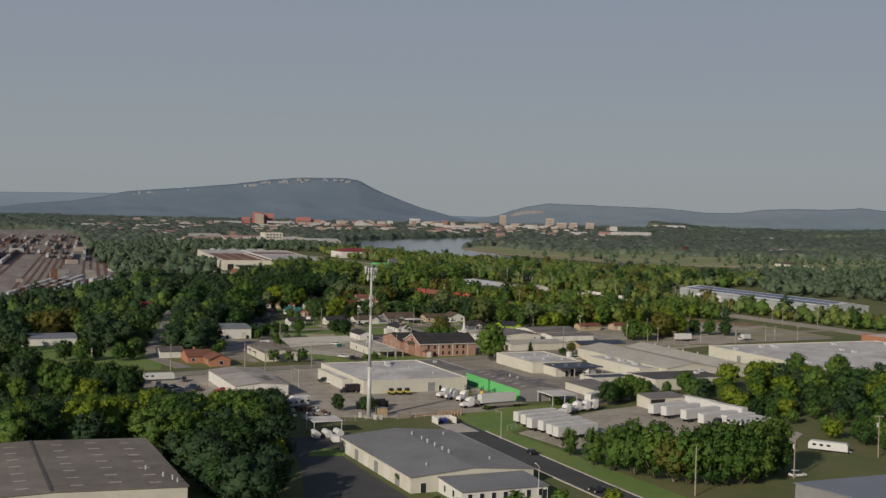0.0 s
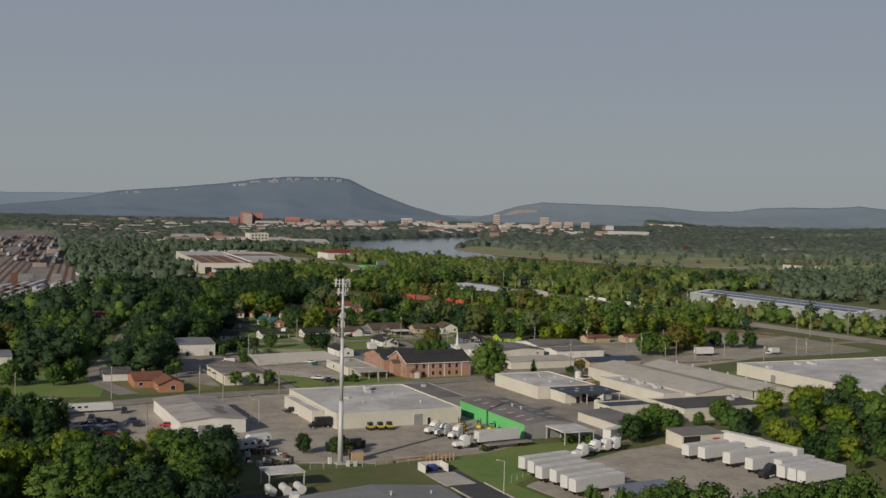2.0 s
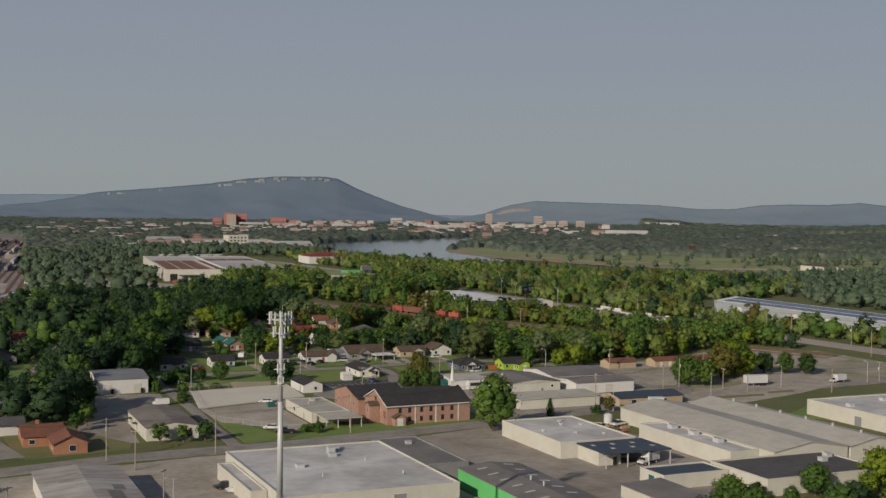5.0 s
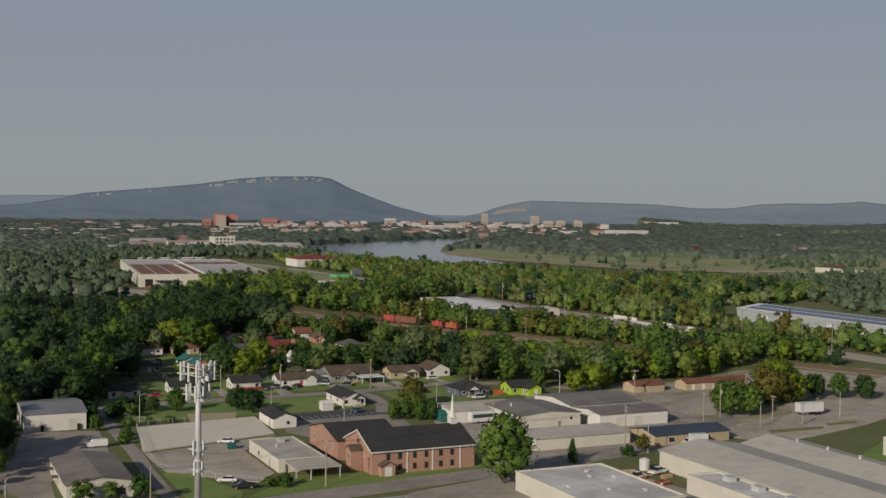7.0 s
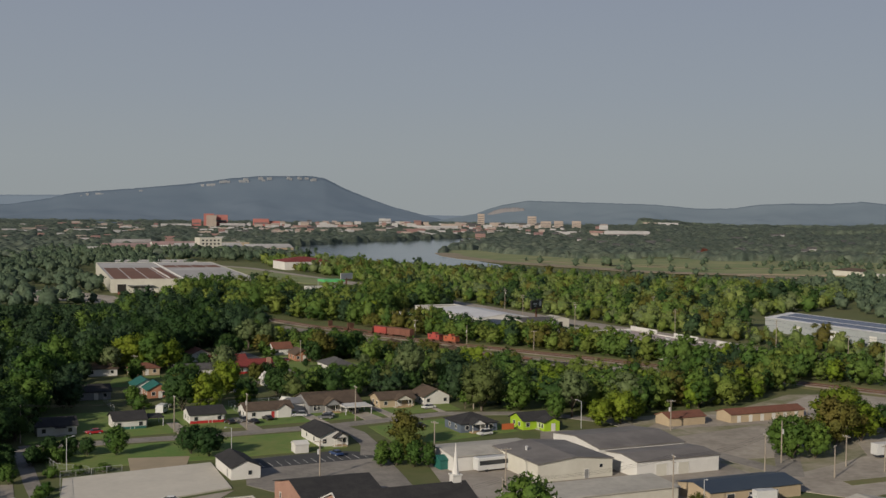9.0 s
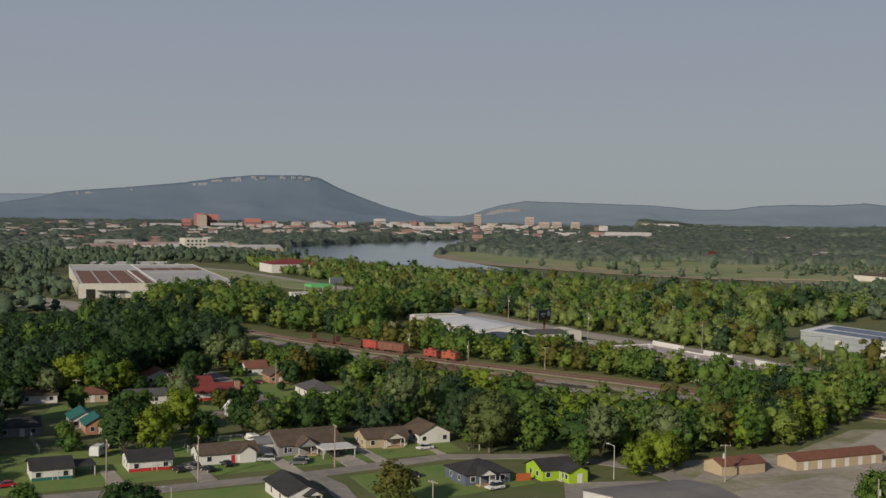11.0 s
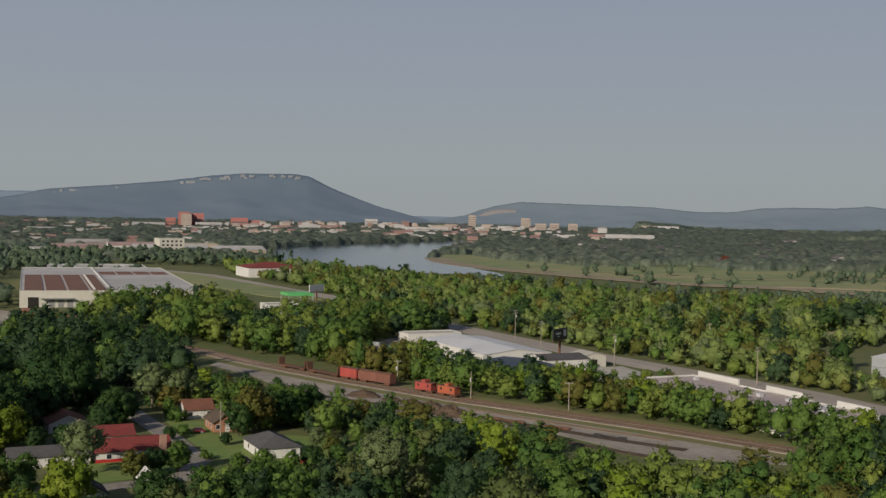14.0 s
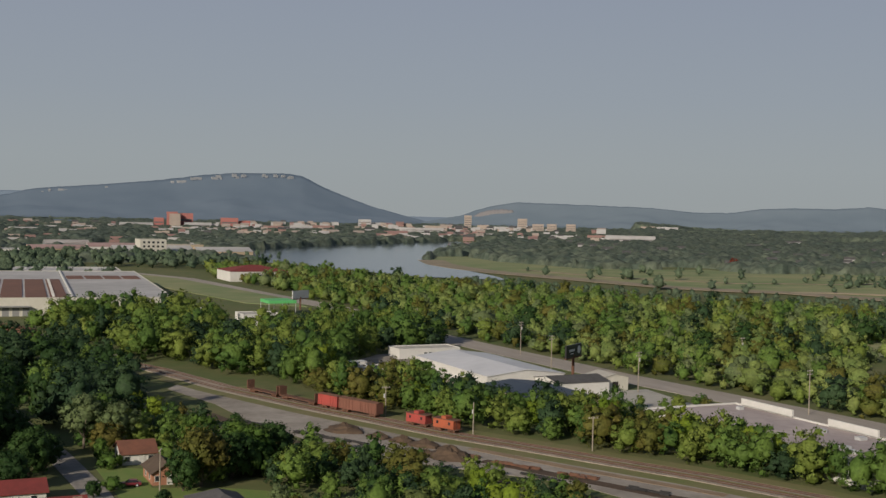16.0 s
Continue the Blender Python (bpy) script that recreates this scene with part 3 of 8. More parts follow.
def rail_track(points, label):
    root = thing("railway_track", *points[0], 0.22, 0, label, "railway track", kind="structure")
    ox, oy = points[0]
    for side in (-0.75, 0.75):
        g, line = Geo(), offset_line(points, side)
        for (ax, ay), (bx, by) in zip(line, line[1:]):
            g.rod((ax - ox, ay - oy, 0.2), (bx - ox, by - oy, 0.2), 0.09, n=4)
        g.part("rail", M["rust"], root)
    g, k = Geo(), 0.0
    for (ax, ay), (bx, by) in zip(points, points[1:]):
        d = Vector((bx - ax, by - ay))
        ln = d.length
        d.normalize()
        s = Vector((-d.y, d.x)) * 1.3
        for i in range(int(ln / 1.2)):
            c = Vector((ax - ox, ay - oy)) + d * (i * 1.2)
            q = [c + s - d * 0.12, c + s + d * 0.12, c - s + d * 0.12, c - s - d * 0.12]
            g.prism([tuple(p) for p in reversed(q)], 0.0, 0.1)
    tagged(g.part("ties", M["wood"], root), kind="stuff")
    return root


ribbon("weed_strip", offset_line(RAIL[1:], 7.5), 5.0, 0.10, M["rough_grass"], "strip of dry weeds beside the railway", "grass", clear=0)
ribbon("weed_strip", offset_line(RAIL[2:], 0.0), 1.0, 0.235, M["rough_grass"], "thin strip of weeds between the tracks", "grass", clear=0)
ribbon("weed_strip", offset_line(RAIL[2:], -7.6), 5.0, 0.10, M["rough_grass"], "strip of dry weeds beside the siding", "grass", clear=0)
rail_track(offset_line(RAIL, 2.2), "rusty railway track on brown ballast")
rail_track(offset_line(RAIL, -2.2), "rusty railway siding with parked freight cars")


# hills at the edge of the plain: crest given as (bearing in degrees from +y to +x, rise over distance)
def hill_range(name, crest, far, depth, material, label, seed, foot=0.0):
    g, cols, rows = Geo(), 220, 26
    ex, ey, ez = 3.1, 3.1, 65.2
    b0, b1 = crest[0][0], crest[-1][0]
    bs, rs = [c[0] for c in crest], [c[1] for c in crest]
    vs = []
    for j in range(rows):
        v = j / (rows - 1)
        for i in range(cols):
            b = b0 + (b1 - b0) * i / (cols - 1)
            top = ez + far * float(np.interp(b, bs, rs))
            r = far - depth * (1 - v) ** 1.15
            a = radians(b)
            x, y = ex + r * math.sin(a), ey + r * math.cos(a)
            w = noise.noise(Vector((x * 0.004, y * 0.004, seed))) + 0.5 * noise.noise(Vector((x * 0.012, y * 0.012, seed)))
            fall = v ** 1.5 * (1 - 0.18 * math.sin(math.pi * v)) if v < 1 else 1
            z = foot + (top - foot) * fall + w * 16 * math.sin(math.pi * min(1, v)) + (noise.noise(Vector((b * 9, seed, 3))) * 2.2 if v > 0.9 else 0)
            vs.append((x, y, z))
    g.add(vs, [(j * cols + i, j * cols + i + 1, (j + 1) * cols + i + 1, (j + 1) * cols + i) for j in range(rows - 1) for i in range(cols - 1)])
    # the back falls away
    k = (rows - 1) * cols
    back = [(ex + (far + 60) * math.sin(radians(b0 + (b1 - b0) * i / (cols - 1))), ey + (far + 60) * math.cos(radians(b0 + (b1 - b0) * i / (cols - 1))), foot - 20) for i in range(cols)]
    n0 = len(g.v)
    g.v += back
    g.f += [(k + i, k + i + 1, n0 + i + 1, n0 + i) for i in range(cols - 1)]
    ob = g.part(name, material, smooth=True)
    return tagged(ob, label, "hill", kind="structure")


# haze is painted into these hills: blue-grey base colours plus a faint emission
M["mountain"] = surface("haze_tinted_wooded_mountain", (0.053, 0.068, 0.085), (0.070, 0.085, 0.102), 1.0, 260, 14, 0.5, 0.0, spec=0.0, glow=1.15)
M["mountain_far"] = surface("haze_tinted_far_ridge", (0.074, 0.092, 0.112), (0.088, 0.106, 0.126), 1.0, 260, 14, 0.5, 0.0, spec=0.0, glow=1.25)
# the quarry rock is pale itself; its emission adds the haze
M["quarry"] = surface("pale_hazed_quarry_rock", (0.15, 0.132, 0.125), (0.095, 0.10, 0.105), 1.0, 300, 9, 0.5, 0.0, spec=0.0, glow=0.75)
M["hills"] = surface("haze_tinted_wooded_hills", (0.064, 0.080, 0.094), (0.084, 0.100, 0.112), 1.0, 260, 14, 0.5, 0.0, spec=0.0, glow=1.15)
MAIN_CREST = [(-8, -0.011), (2, -0.007), (5, -0.0025), (6.6, 0.0022), (7.2, 0.0052), (7.58, 0.0066), (10.72, 0.0115), (12.77, 0.0152), (14.58, 0.0198), (15.9, 0.022), (18.28, 0.0226), (18.95, 0.0209),
              (19.88, 0.0127), (20.96, 0.0054), (22.04, -0.0014), (23.25, -0.0068), (24.6, -0.0125)]
EAST_CREST = [(24.2, -0.013), (26.08, -0.0067), (26.62, -0.0029), (27.42, 0.001), (28.54, 0.0045), (30.09, 0.0039), (32.74, 0.003), (34.32, 0.0024), (36.4, -0.0005), (37.93, -0.0001),
              (39.19, 0.0033), (40.44, 0.0044), (42.17, 0.0043), (43.62, 0.0063), (45.5, 0.003), (49, 0.004), (56, 0.002)]
hill_range("mountain", MAIN_CREST, 4480, 700, M["mountain"], "flat-topped wooded mountain tinted blue-grey for haze", 4.0)
hill_range("hills_east", EAST_CREST, 4380, 520, M["hills"], "long low wooded ridge tinted blue-grey for haze", 9.0)
hill_range("ridge_far", [(-8, 0.004), (2, 0.0035), (4.07, 0.004), (7.21, 0.0048), (9, 0.003), (22, -0.0088), (24.5, -0.0085), (27, -0.0088), (30, -0.02)], 4560, 300, M["mountain_far"], "distant ridge paled for haze behind the mountain", 2.0)
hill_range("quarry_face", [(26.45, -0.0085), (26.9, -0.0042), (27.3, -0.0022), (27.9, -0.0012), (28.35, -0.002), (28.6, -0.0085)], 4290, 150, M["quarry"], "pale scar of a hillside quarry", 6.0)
g, cr = Geo(), random.Random(8)
for k in range(30):
    bearing = cr.uniform(13.2, 18.6) if k > 5 else cr.uniform(7.8, 12)
    rise = float(np.interp(bearing, [c[0] for c in MAIN_CREST], [c[1] for c in MAIN_CREST]))
    r, w, hh = 4462, cr.uniform(4, 18), cr.uniform(1.5, 4)
    x, y, z = 3.1 + r * math.sin(radians(bearing)), 3.1 + r * math.cos(radians(bearing)), 65.2 + 4480 * rise - cr.uniform(7, 15)
    g.prism([(x - w / 2, y - 12), (x + w / 2, y - 12), (x + w * 0.4, y + 4), (x - w * 0.4, y + 4)], z - 6, z + hh)
# pale rock with a faint emission that stands for haze
tagged(g.part("cliff_rocks", surface("pale_hazed_cliff_rock", (0.20, 0.20, 0.20), (0.15, 0.155, 0.16), 1.0, 40, 8, 0.5, 0.0, spec=0.0, glow=0.55)), "pale cliff rocks along the mountain rim", "rocks", kind="stuff")


# ---- buildings ----
class Building:
    """A building on its own empty: walls with thickness, a roof, and openings and fittings added side by side.
    Local x and y run from the middle of the plan. Sides: S (towards -y), N, W, E."""

    def __init__(self, name, label, category, x0, x1, y0, y1, h, wall, roof, kind="flat", axis="y", rise=1.2, over=0.35, turn=0.0, group="", parapet=0.35, off=0.0, z=0.0, roof_label=""):
        self.w, self.d, self.h, self.kind, self.axis, self.rise = (x1 - x0) / 2, (y1 - y0) / 2, h, kind, axis, rise
        self.root = thing(name, (x0 + x1) / 2, (y0 + y1) / 2, z, turn, label, category, group)
        TAKEN.append((x0, x1, y0, y1))
        w, d, t, g = self.w, self.d, 0.3, Geo()
        g.box(-w, w, -d, -d + t, 0, h).box(-w, w, d - t, d, 0, h).box(-w, -w + t, -d + t, d - t, 0, h).box(w - t, w, -d + t, d - t, 0, h)
        self.mid = off
        if kind in ("gable", "shed"):
            ends = [(-d, -d + t), (d - t, d)] if axis == "y" else [(-w, -w + t), (w - t, w)]
            for a, b in ends:
                s = w if axis == "y" else d
                tri = [(-s, h), (s, h), (off if kind == "gable" else s, h + rise)]
                pts = [((u, a, q) if axis == "y" else (a, u, q)) for u, q in tri] + [((u, b, q) if axis == "y" else (b, u, q)) for u, q in tri]
                g.add(pts, [(0, 1, 2), (5, 4, 3), (0, 3, 4, 1), (1, 4, 5, 2), (2, 5, 3, 0)])
        g.part("wall", wall, self.root)
        r, o = Geo(), over
        if kind == "flat":
            r.box(-w + 0.05, w - 0.05, -d + 0.05, d - 0.05, h - 0.25, h)
            self.roof = r.part("roof", roof, self.root, roof_label)
            if parapet:
                p, e = Geo(), 0.06
                p.box(-w - e, w + e, -d - e, -d + t, h, h + parapet).box(-w - e, w + e, d - t, d + e, h, h + parapet).box(-w - e, -w + t, -d + t, d - t, h, h + parapet).box(w - t, w + e, -d + t, d - t, h, h + parapet)
                p.part("parapet", wall, self.root)
        elif kind in ("gable", "shed"):
            s, l = (w, d) if axis == "y" else (d, w)
            m = off if kind == "gable" else s
            lines = [(-s - o, h - o * rise / (s + m), m, h + rise)]
            if kind == "gable":
                lines.append((m, h + rise, s + o, h - o * rise / (s - m)))
            for a, za, b, zb in lines:
                q = [(a, -l - o, za), (b, -l - o, zb), (b, l + o, zb), (a, l + o, za)]
                q = q if axis == "y" else [(y, x, z2) for x, y, z2 in reversed(q)]
                r.add([(x, y, z2 + 0.03) for x, y, z2 in q] + [(x, y, z2 + 0.21) for x, y, z2 in q], [(3, 2, 1, 0), (4, 5, 6, 7), (0, 1, 5, 4), (1, 2, 6, 5), (2, 3, 7, 6), (3, 0, 4, 7)])
            self.roof = r.part("roof", roof, self.root, roof_label)
        elif kind == "hip":
            s, l = (w, d) if w < d else (d, w)
            k = l - s
            base = [(-w - o, -d - o, h), (w + o, -d - o, h), (w + o, d + o, h), (-w - o, d + o, h)]
            top = [(0, -k, h + rise), (0, k, h + rise)] if w < d else [(-k, 0, h + rise), (k, 0, h + rise)]
            fs = [(0, 1, 4), (1, 2, 5, 4), (2, 3, 5), (3, 0, 4, 5)] if w < d else [(0, 1, 5, 4), (1, 2, 5), (2, 3, 4, 5), (3, 0, 4)]
            r.add([(x, y, z2 - 0.15) for x, y, z2 in base] + base + top, [(3, 2, 1, 0), (0, 1, 5, 4), (1, 2, 6, 5), (2, 3, 7, 6), (3, 0, 4, 7)] + [tuple(i + 4 for i in f) for f in fs])
            self.roof = r.part("roof", roof, self.root, roof_label)

    def place(self, side, u, out, z):
        """Local point on a side: u along it from its middle, out in front of it."""
        return {"S": (u, -self.d - out, z), "N": (-u, self.d + out, z), "W": (-self.w - out, -u, z), "E": (self.w + out, u, z)}[side]

    def slab(self, side, u, z, wid, hei, out, thick):
        a, b = self.place(side, u - wid / 2, out, z), self.place(side, u + wid / 2, out - thick, z + hei)
        return Geo().box(min(a[0], b[0]), max(a[0], b[0]), min(a[1], b[1]), max(a[1], b[1]), z, z + hei)

    def window(self, side, u, z, wid, hei, frame=None):
        f = Geo()
        b = 0.09
        for du, dz, ww, hh in ((0, -b, wid + 2 * b, b), (0, hei, wid + 2 * b, b), (-wid / 2 - b / 2, 0, b, hei), (wid / 2 + b / 2, 0, b, hei)):
            s = self.slab(side, u + du, z + dz, ww, hh, 0.08, 0.10)
            f.add(s.v, s.f)
        ob = f.part("window", frame or M["white"], self.root)
        p = self.slab(side, u, z, wid, hei, 0.03, 0.05).part("pane", M["glass"], ob)
        return ob

    def door(self, side, u, wid, hei, material=None, name="door", z=0.0):
        ob = self.slab(side, u, z, wid, hei, 0.05, 0.08).part(name, material or M["grey_wall"], self.root)
        f = Geo()
        for du, dz, ww, hh in ((0, hei, wid + 0.3, 0.15), (-wid / 2 - 0.075, 0, 0.15, hei), (wid / 2 + 0.075, 0, 0.15, hei)):
            s = self.slab(side, u + du, z + dz, ww, hh, 0.09, 0.11)
            f.add(s.v, s.f)
        f.part("door_frame", M["white"], ob)
        return ob

    def roof_z(self, x, y):
        if self.kind == "flat":
            return self.h
        s, c = (self.w, x) if self.axis == "y" else (self.d, y)
        if self.kind == "shed":
            return self.h + self.rise * (c + s) / (2 * s) + 0.2
        k = (c + s) / (self.mid + s) if c < self.mid else (s - c) / (s - self.mid)
        return self.h + self.rise * k + 0.2

    def unit(self, x, y, sx=1.6, sy=1.6, sz=1.0, material=None, name="roof_unit"):
        z = self.roof_z(x, y)
        g = Geo().box(x - sx / 2, x + sx / 2, y - sy / 2, y + sy / 2, z - 0.1, z + sz)
        g.box(x - sx / 2 - 0.08, x + sx / 2 + 0.08, y - sy / 2 - 0.08, y + sy / 2 + 0.08, z + sz, z + sz + 0.12)
        ob = g.part(name, material or M["steel"], self.root)
        return ob

    def vent(self, x, y, hei=0.7, r=0.18, name="roof_vent"):
        z = self.roof_z(x, y)
        return Geo().rod((x, y, z - 0.1), (x, y, z + hei), r).rod((x, y, z + hei), (x, y, z + hei + 0.2), r * 1.7, r * 0.6).part(name, M["steel"], self.root)

    def seams(self, step=1.2, name="roof_seam"):
        """Standing seams running down both slopes of a gable roof."""
        g = Geo()
        s, l = (self.w, self.d) if self.axis == "y" else (self.d, self.w)
        for k in range(int(2 * l / step)):
            v = -l + (k + 0.5) * step
            for a, b in ((-s - 0.2, self.mid), (self.mid, s + 0.2)):
                za, zb = (self.h - 0.2 * self.rise / s, self.h + self.rise) if b == self.mid else (self.h + self.rise, self.h - 0.2 * self.rise / s)
                q = [(a, v - 0.04, za + 0.2), (b, v - 0.04, zb + 0.2), (b, v + 0.04, zb + 0.2), (a, v + 0.04, za + 0.2)]
                q = q + [(x, y, z + 0.07) for x, y, z in q]
                q = q if self.axis == "y" else [(y, x, z) for x, y, z in q]
                g.add(q, [(4, 5, 6, 7), (0, 1, 5, 4), (2, 3, 7, 6), (1, 2, 6, 5), (3, 0, 4, 7)])
        return tagged(g.part(name, self.roof.data.materials[0], self.root), kind="stuff")

    def skylight(self, x, y, lx, ly):
        g, zs = Geo(), []
        q = [(x - lx / 2, y - ly / 2), (x + lx / 2, y - ly / 2), (x + lx / 2, y + ly / 2), (x - lx / 2, y + ly / 2)]
        g.add([(a, b, self.roof_z(a, b) - 0.02) for a, b in q] + [(a, b, self.roof_z(a, b) + 0.06) for a, b in q], [(3, 2, 1, 0), (4, 5, 6, 7), (0, 1, 5, 4), (1, 2, 6, 5), (2, 3, 7, 6), (3, 0, 4, 7)])
        return g.part("skylight", M["skylight"], self.root)


def canopy(name, label, x0, x1, y0, y1, h, roof, posts=4, category="canopy", drop=0.35):
    """An open roof on posts."""
    root = thing(name, (x0 + x1) / 2, (y0 + y1) / 2, 0, 0, label, category)
    TAKEN.append((x0, x1, y0, y1))
    w, d = (x1 - x0) / 2, (y1 - y0) / 2
    Geo().box(-w, w, -d, d, h - drop, h).part("roof", roof, root)
    n = max(2, posts // 2)
    for i in range(n):
        for y in (-d + 0.3, d - 0.3):
            x = -w + 0.3 + (2 * w - 0.6) * i / (n - 1)
            Geo().box(x - 0.12, x + 0.12, y - 0.12, y + 0.12, 0, h - drop).part("post", M["steel"], root)
    return root


rnd = random.Random(5)

# warehouse by the start of the flight
b = Building("warehouse", "broad grey-brown metal warehouse roof with skylight strips", "warehouse", -114, -58, 3, 58, 6.2, M["cream"], M["brown_roof"], "gable", "y", 0.8)
for i in range(3):
    for s in (-1, 1):
        for k in range(7):
            b.skylight(s * (5.5 + i * 8.2), -23 + k * 7.4 + (i % 2) * 1.5, 2.6, 0.55)
b.seams(1.0)
Geo().box(-0.35, 0.35, -27.8, 27.8, b.roof_z(0, 0) - 0.05, b.roof_z(0, 0) + 0.12).part("ridge_cap", M["grey_shingle"], b.root, "dark ridge cap")
for x, y in ((24.5, -18), (26, -21), (26.5, -24), (22, -10)):
    b.vent(x, y, 0.9)

# grey-roofed hall with low office
b = Building("metal_hall", "cream metal hall with a low grey gable roof", "hall", -5, 27.5, 6, 58, 3.8, M["cream"], M["grey_roof"], "gable", "y", 1.3, roof_label="grey standing-seam metal roof")
b.seams(0.9)
for y in (16, 9, 5, 0, -5, -9):
    b.vent(0.8, y, 0.8, 0.22)
for x, y in ((9, -16), (-9, -18), (11, 18)):
    b.vent(x, y, 0.5)
for k in range(6):
    b.door("W", -20 + k * 7.5, 3.2, 3.0, M["grey_wall"] if k % 2 else M["white"], "dock_door")
b.door("S", -13, 1.4, 2.3, M["glass"])
o = Building("office_wing", "low white office wing with a sloping grey roof", "office", 2, 24, -8, 5.6, 3.0, M["white"], M["grey_roof"], "shed", "x", 0.5)
for k in range(7):
    o.window("S", -9 + k * 3, 0.9, 1.1, 1.5)
o.door("S", 10.2, 1.2, 2.2, M["glass"])
for k in range(2):
    o.window("W", -3 + k * 5, 0.9, 1.1, 1.5)

# slate-roofed building at the flight's start, on the near right
b = Building("slate_roofed_warehouse", "low warehouse with a pale slate-blue metal roof", "warehouse", 78, 124, -78, -30, 4.6, M["grey_wall"], M["slate_roof"], "gable", "x", 1.2)

# white workshop by the mast
b = Building("white_workshop", "long white workshop with a stained flat roof", "workshop", 33.5, 74, 148, 198, 4.5, M["cream"], M["white_roof"], "flat", roof_label="stained white flat roof")
b.door("S", 6, 3.0, 3.4, M["grey_wall"], "roller_door")
b.door("S", 9.5, 1.1, 2.2, M["dark"])
b.door("W", 4, 3.0, 3.2, M["white"], "roller_door")
b.door("W", -16, 1.1, 2.2, M["grey_wall"])
for x, y, s in ((4, 16, 1.4), (6, 19, 1.0), (3, 12, 0.8), (-8, 3, 0.7)):
    b.unit(x, y, 1.8, 1.6, s)
for x, y in ((9, 5), (-6, -8), (12, -12)):
    b.vent(x, y)
o = Building("workshop_annex", "low white side bay of the workshop", "annex", 29.6, 33.3, 160, 190, 3.5, M["cream"], M["white_roof"], "flat")
b = Building("grey_annex", "low flat-roofed grey annex behind the workshop", "annex", 74.6, 87, 171, 205, 3.6, M["grey_wall"], M["brown_roof"], "flat")
b.unit(1, 9, 1.4, 1.4, 0.7)

# green shed
b = Building("green_shed", "bright green metal shed with a dark grey roof", "shed", 80.5, 96.5, 118, 163, 4.2, M["green"], M["brown_roof"], "gable", "y", 0.9, 0.15)
b.slab("S", 0, 0, 15.9, 4.2, 0.05, 0.08).part("end_wall", M["grey_wall"], b.root, "grey corrugated end wall")
Geo().add([(-7.95, -22.56, 4.2), (7.95, -22.56, 4.2), (0, -22.56, 5.08), (-7.95, -22.5, 4.2), (7.95, -22.5, 4.2), (0, -22.5, 5.08)], [(0, 1, 2), (5, 4, 3), (0, 3, 4, 1), (1, 4, 5, 2), (2, 5, 3, 0)]).part("gable_wall", M["grey_wall"], b.root)
for k in range(7):
    b.skylight(-4, -18 + k * 6, 2.4, 0.7)
    b.skylight(4, -16 + k * 6, 2.4, 0.7)
for y in (-4, 2):
    b.vent(0.4, y, 0.8, 0.22)
canopy("loading_canopy", "small white loading canopy on steel posts", 87, 97, 106, 117.4, 3.9, M["white_roof"], 6)

# church
b = Building("church", "red brick church with a black shingle roof and white steeple", "church", 93, 120.5, 241, 260, 5.8, M["brick"], M["black_shingle"], "gable", "x", 3.6, 0.45)
for k in range(6):
    u = -9.5 + k * 3.1 + (0.8 if k > 1 else 0) + (0.8 if k > 3 else 0)
    for z in (0.9, 3.6):
        b.window("S", u, z, 0.75, 1.3, M["dark"])
for u in (-4.9, 1.9, 9.4):
    b.slab("S", u + 0.4, 0, 0.35, 5.6, 0.14, 0.14).part("downpipe", M["white"], b.root)
for side, u in (("W", -3.5), ("W", 3.5)):
    b.window(side, u, 3.6, 0.9, 1.4, M["white"])
b.slab("W", 0, 6.3, 1.4, 1.0, 0.06, 0.08).part("gable_louvre", M["dark"], b.root)
g = Geo().box(-14.3, 14.3, -10.05, -9.9, 5.45, 5.75)
g.part("fascia", M["white"], b.root)
for s in (-1, 1):
    g = Geo().add([(-14.25, s * 9.95, 5.55), (-14.1, s * 9.95, 5.55), (-14.1, 0, 9.35), (-14.25, 0, 9.35), (-14.25, s * 9.95, 5.85), (-14.1, s * 9.95, 5.85), (-14.1, 0, 9.65), (-14.25, 0, 9.65)],
                  [(0, 1, 2, 3), (4, 5, 6, 7), (0, 1, 5, 4), (2, 3, 7, 6), (1, 2, 6, 5), (0, 3, 7, 4)])
    g.part("rake_trim", M["white"], b.root)
st = Geo().box(11.2, 13.0, -0.6, 1.2, 8.4, 10.8).part("steeple", M["white"], b.root, "white steeple")
Geo().box(11.0, 13.2, -0.8, 1.4, 10.8, 11.0).part("cornice", M["white"], st)
Geo().loft([[(12.1 + 0.75 * math.cos(a * math.tau / 8), 0.3 + 0.75 * math.sin(a * math.tau / 8), 11.0) for a in range(8)], [(12.1 + 0.03 * math.cos(a * math.tau / 8), 0.3 + 0.03 * math.sin(a * math.tau / 8), 17.2) for a in range(8)]]).part("spire", M["white"], st)
o = Building("church_wing", "brick side wing of the church with a dark gable roof", "church", 91, 108, 260.3, 283, 5.0, M["brick"], M["black_shingle"], "gable", "x", 2.6, 0.4)
for k in range(3):
    o.window("W", -7 + k * 7, 2.2, 0.9, 1.3)
p = Building("church_porch", "small brick porch with a white gabled roof", "porch", 94.6, 98.2, 238.6, 240.9, 2.5, M["brick"], M["brown_shingle"], "gable", "y", 1.0, 0.3)
p.door("S", 0, 1.6, 2.2, M["white"])
p = Building("stair_tower", "brick stair turret against the church gable", "porch", 89.8, 92.9, 247, 250.4, 5.2, M["brick"], M["brown_shingle"], "gable", "x", 1.0, 0.25)
p.window("W", 0, 3.0, 0.8, 1.4)

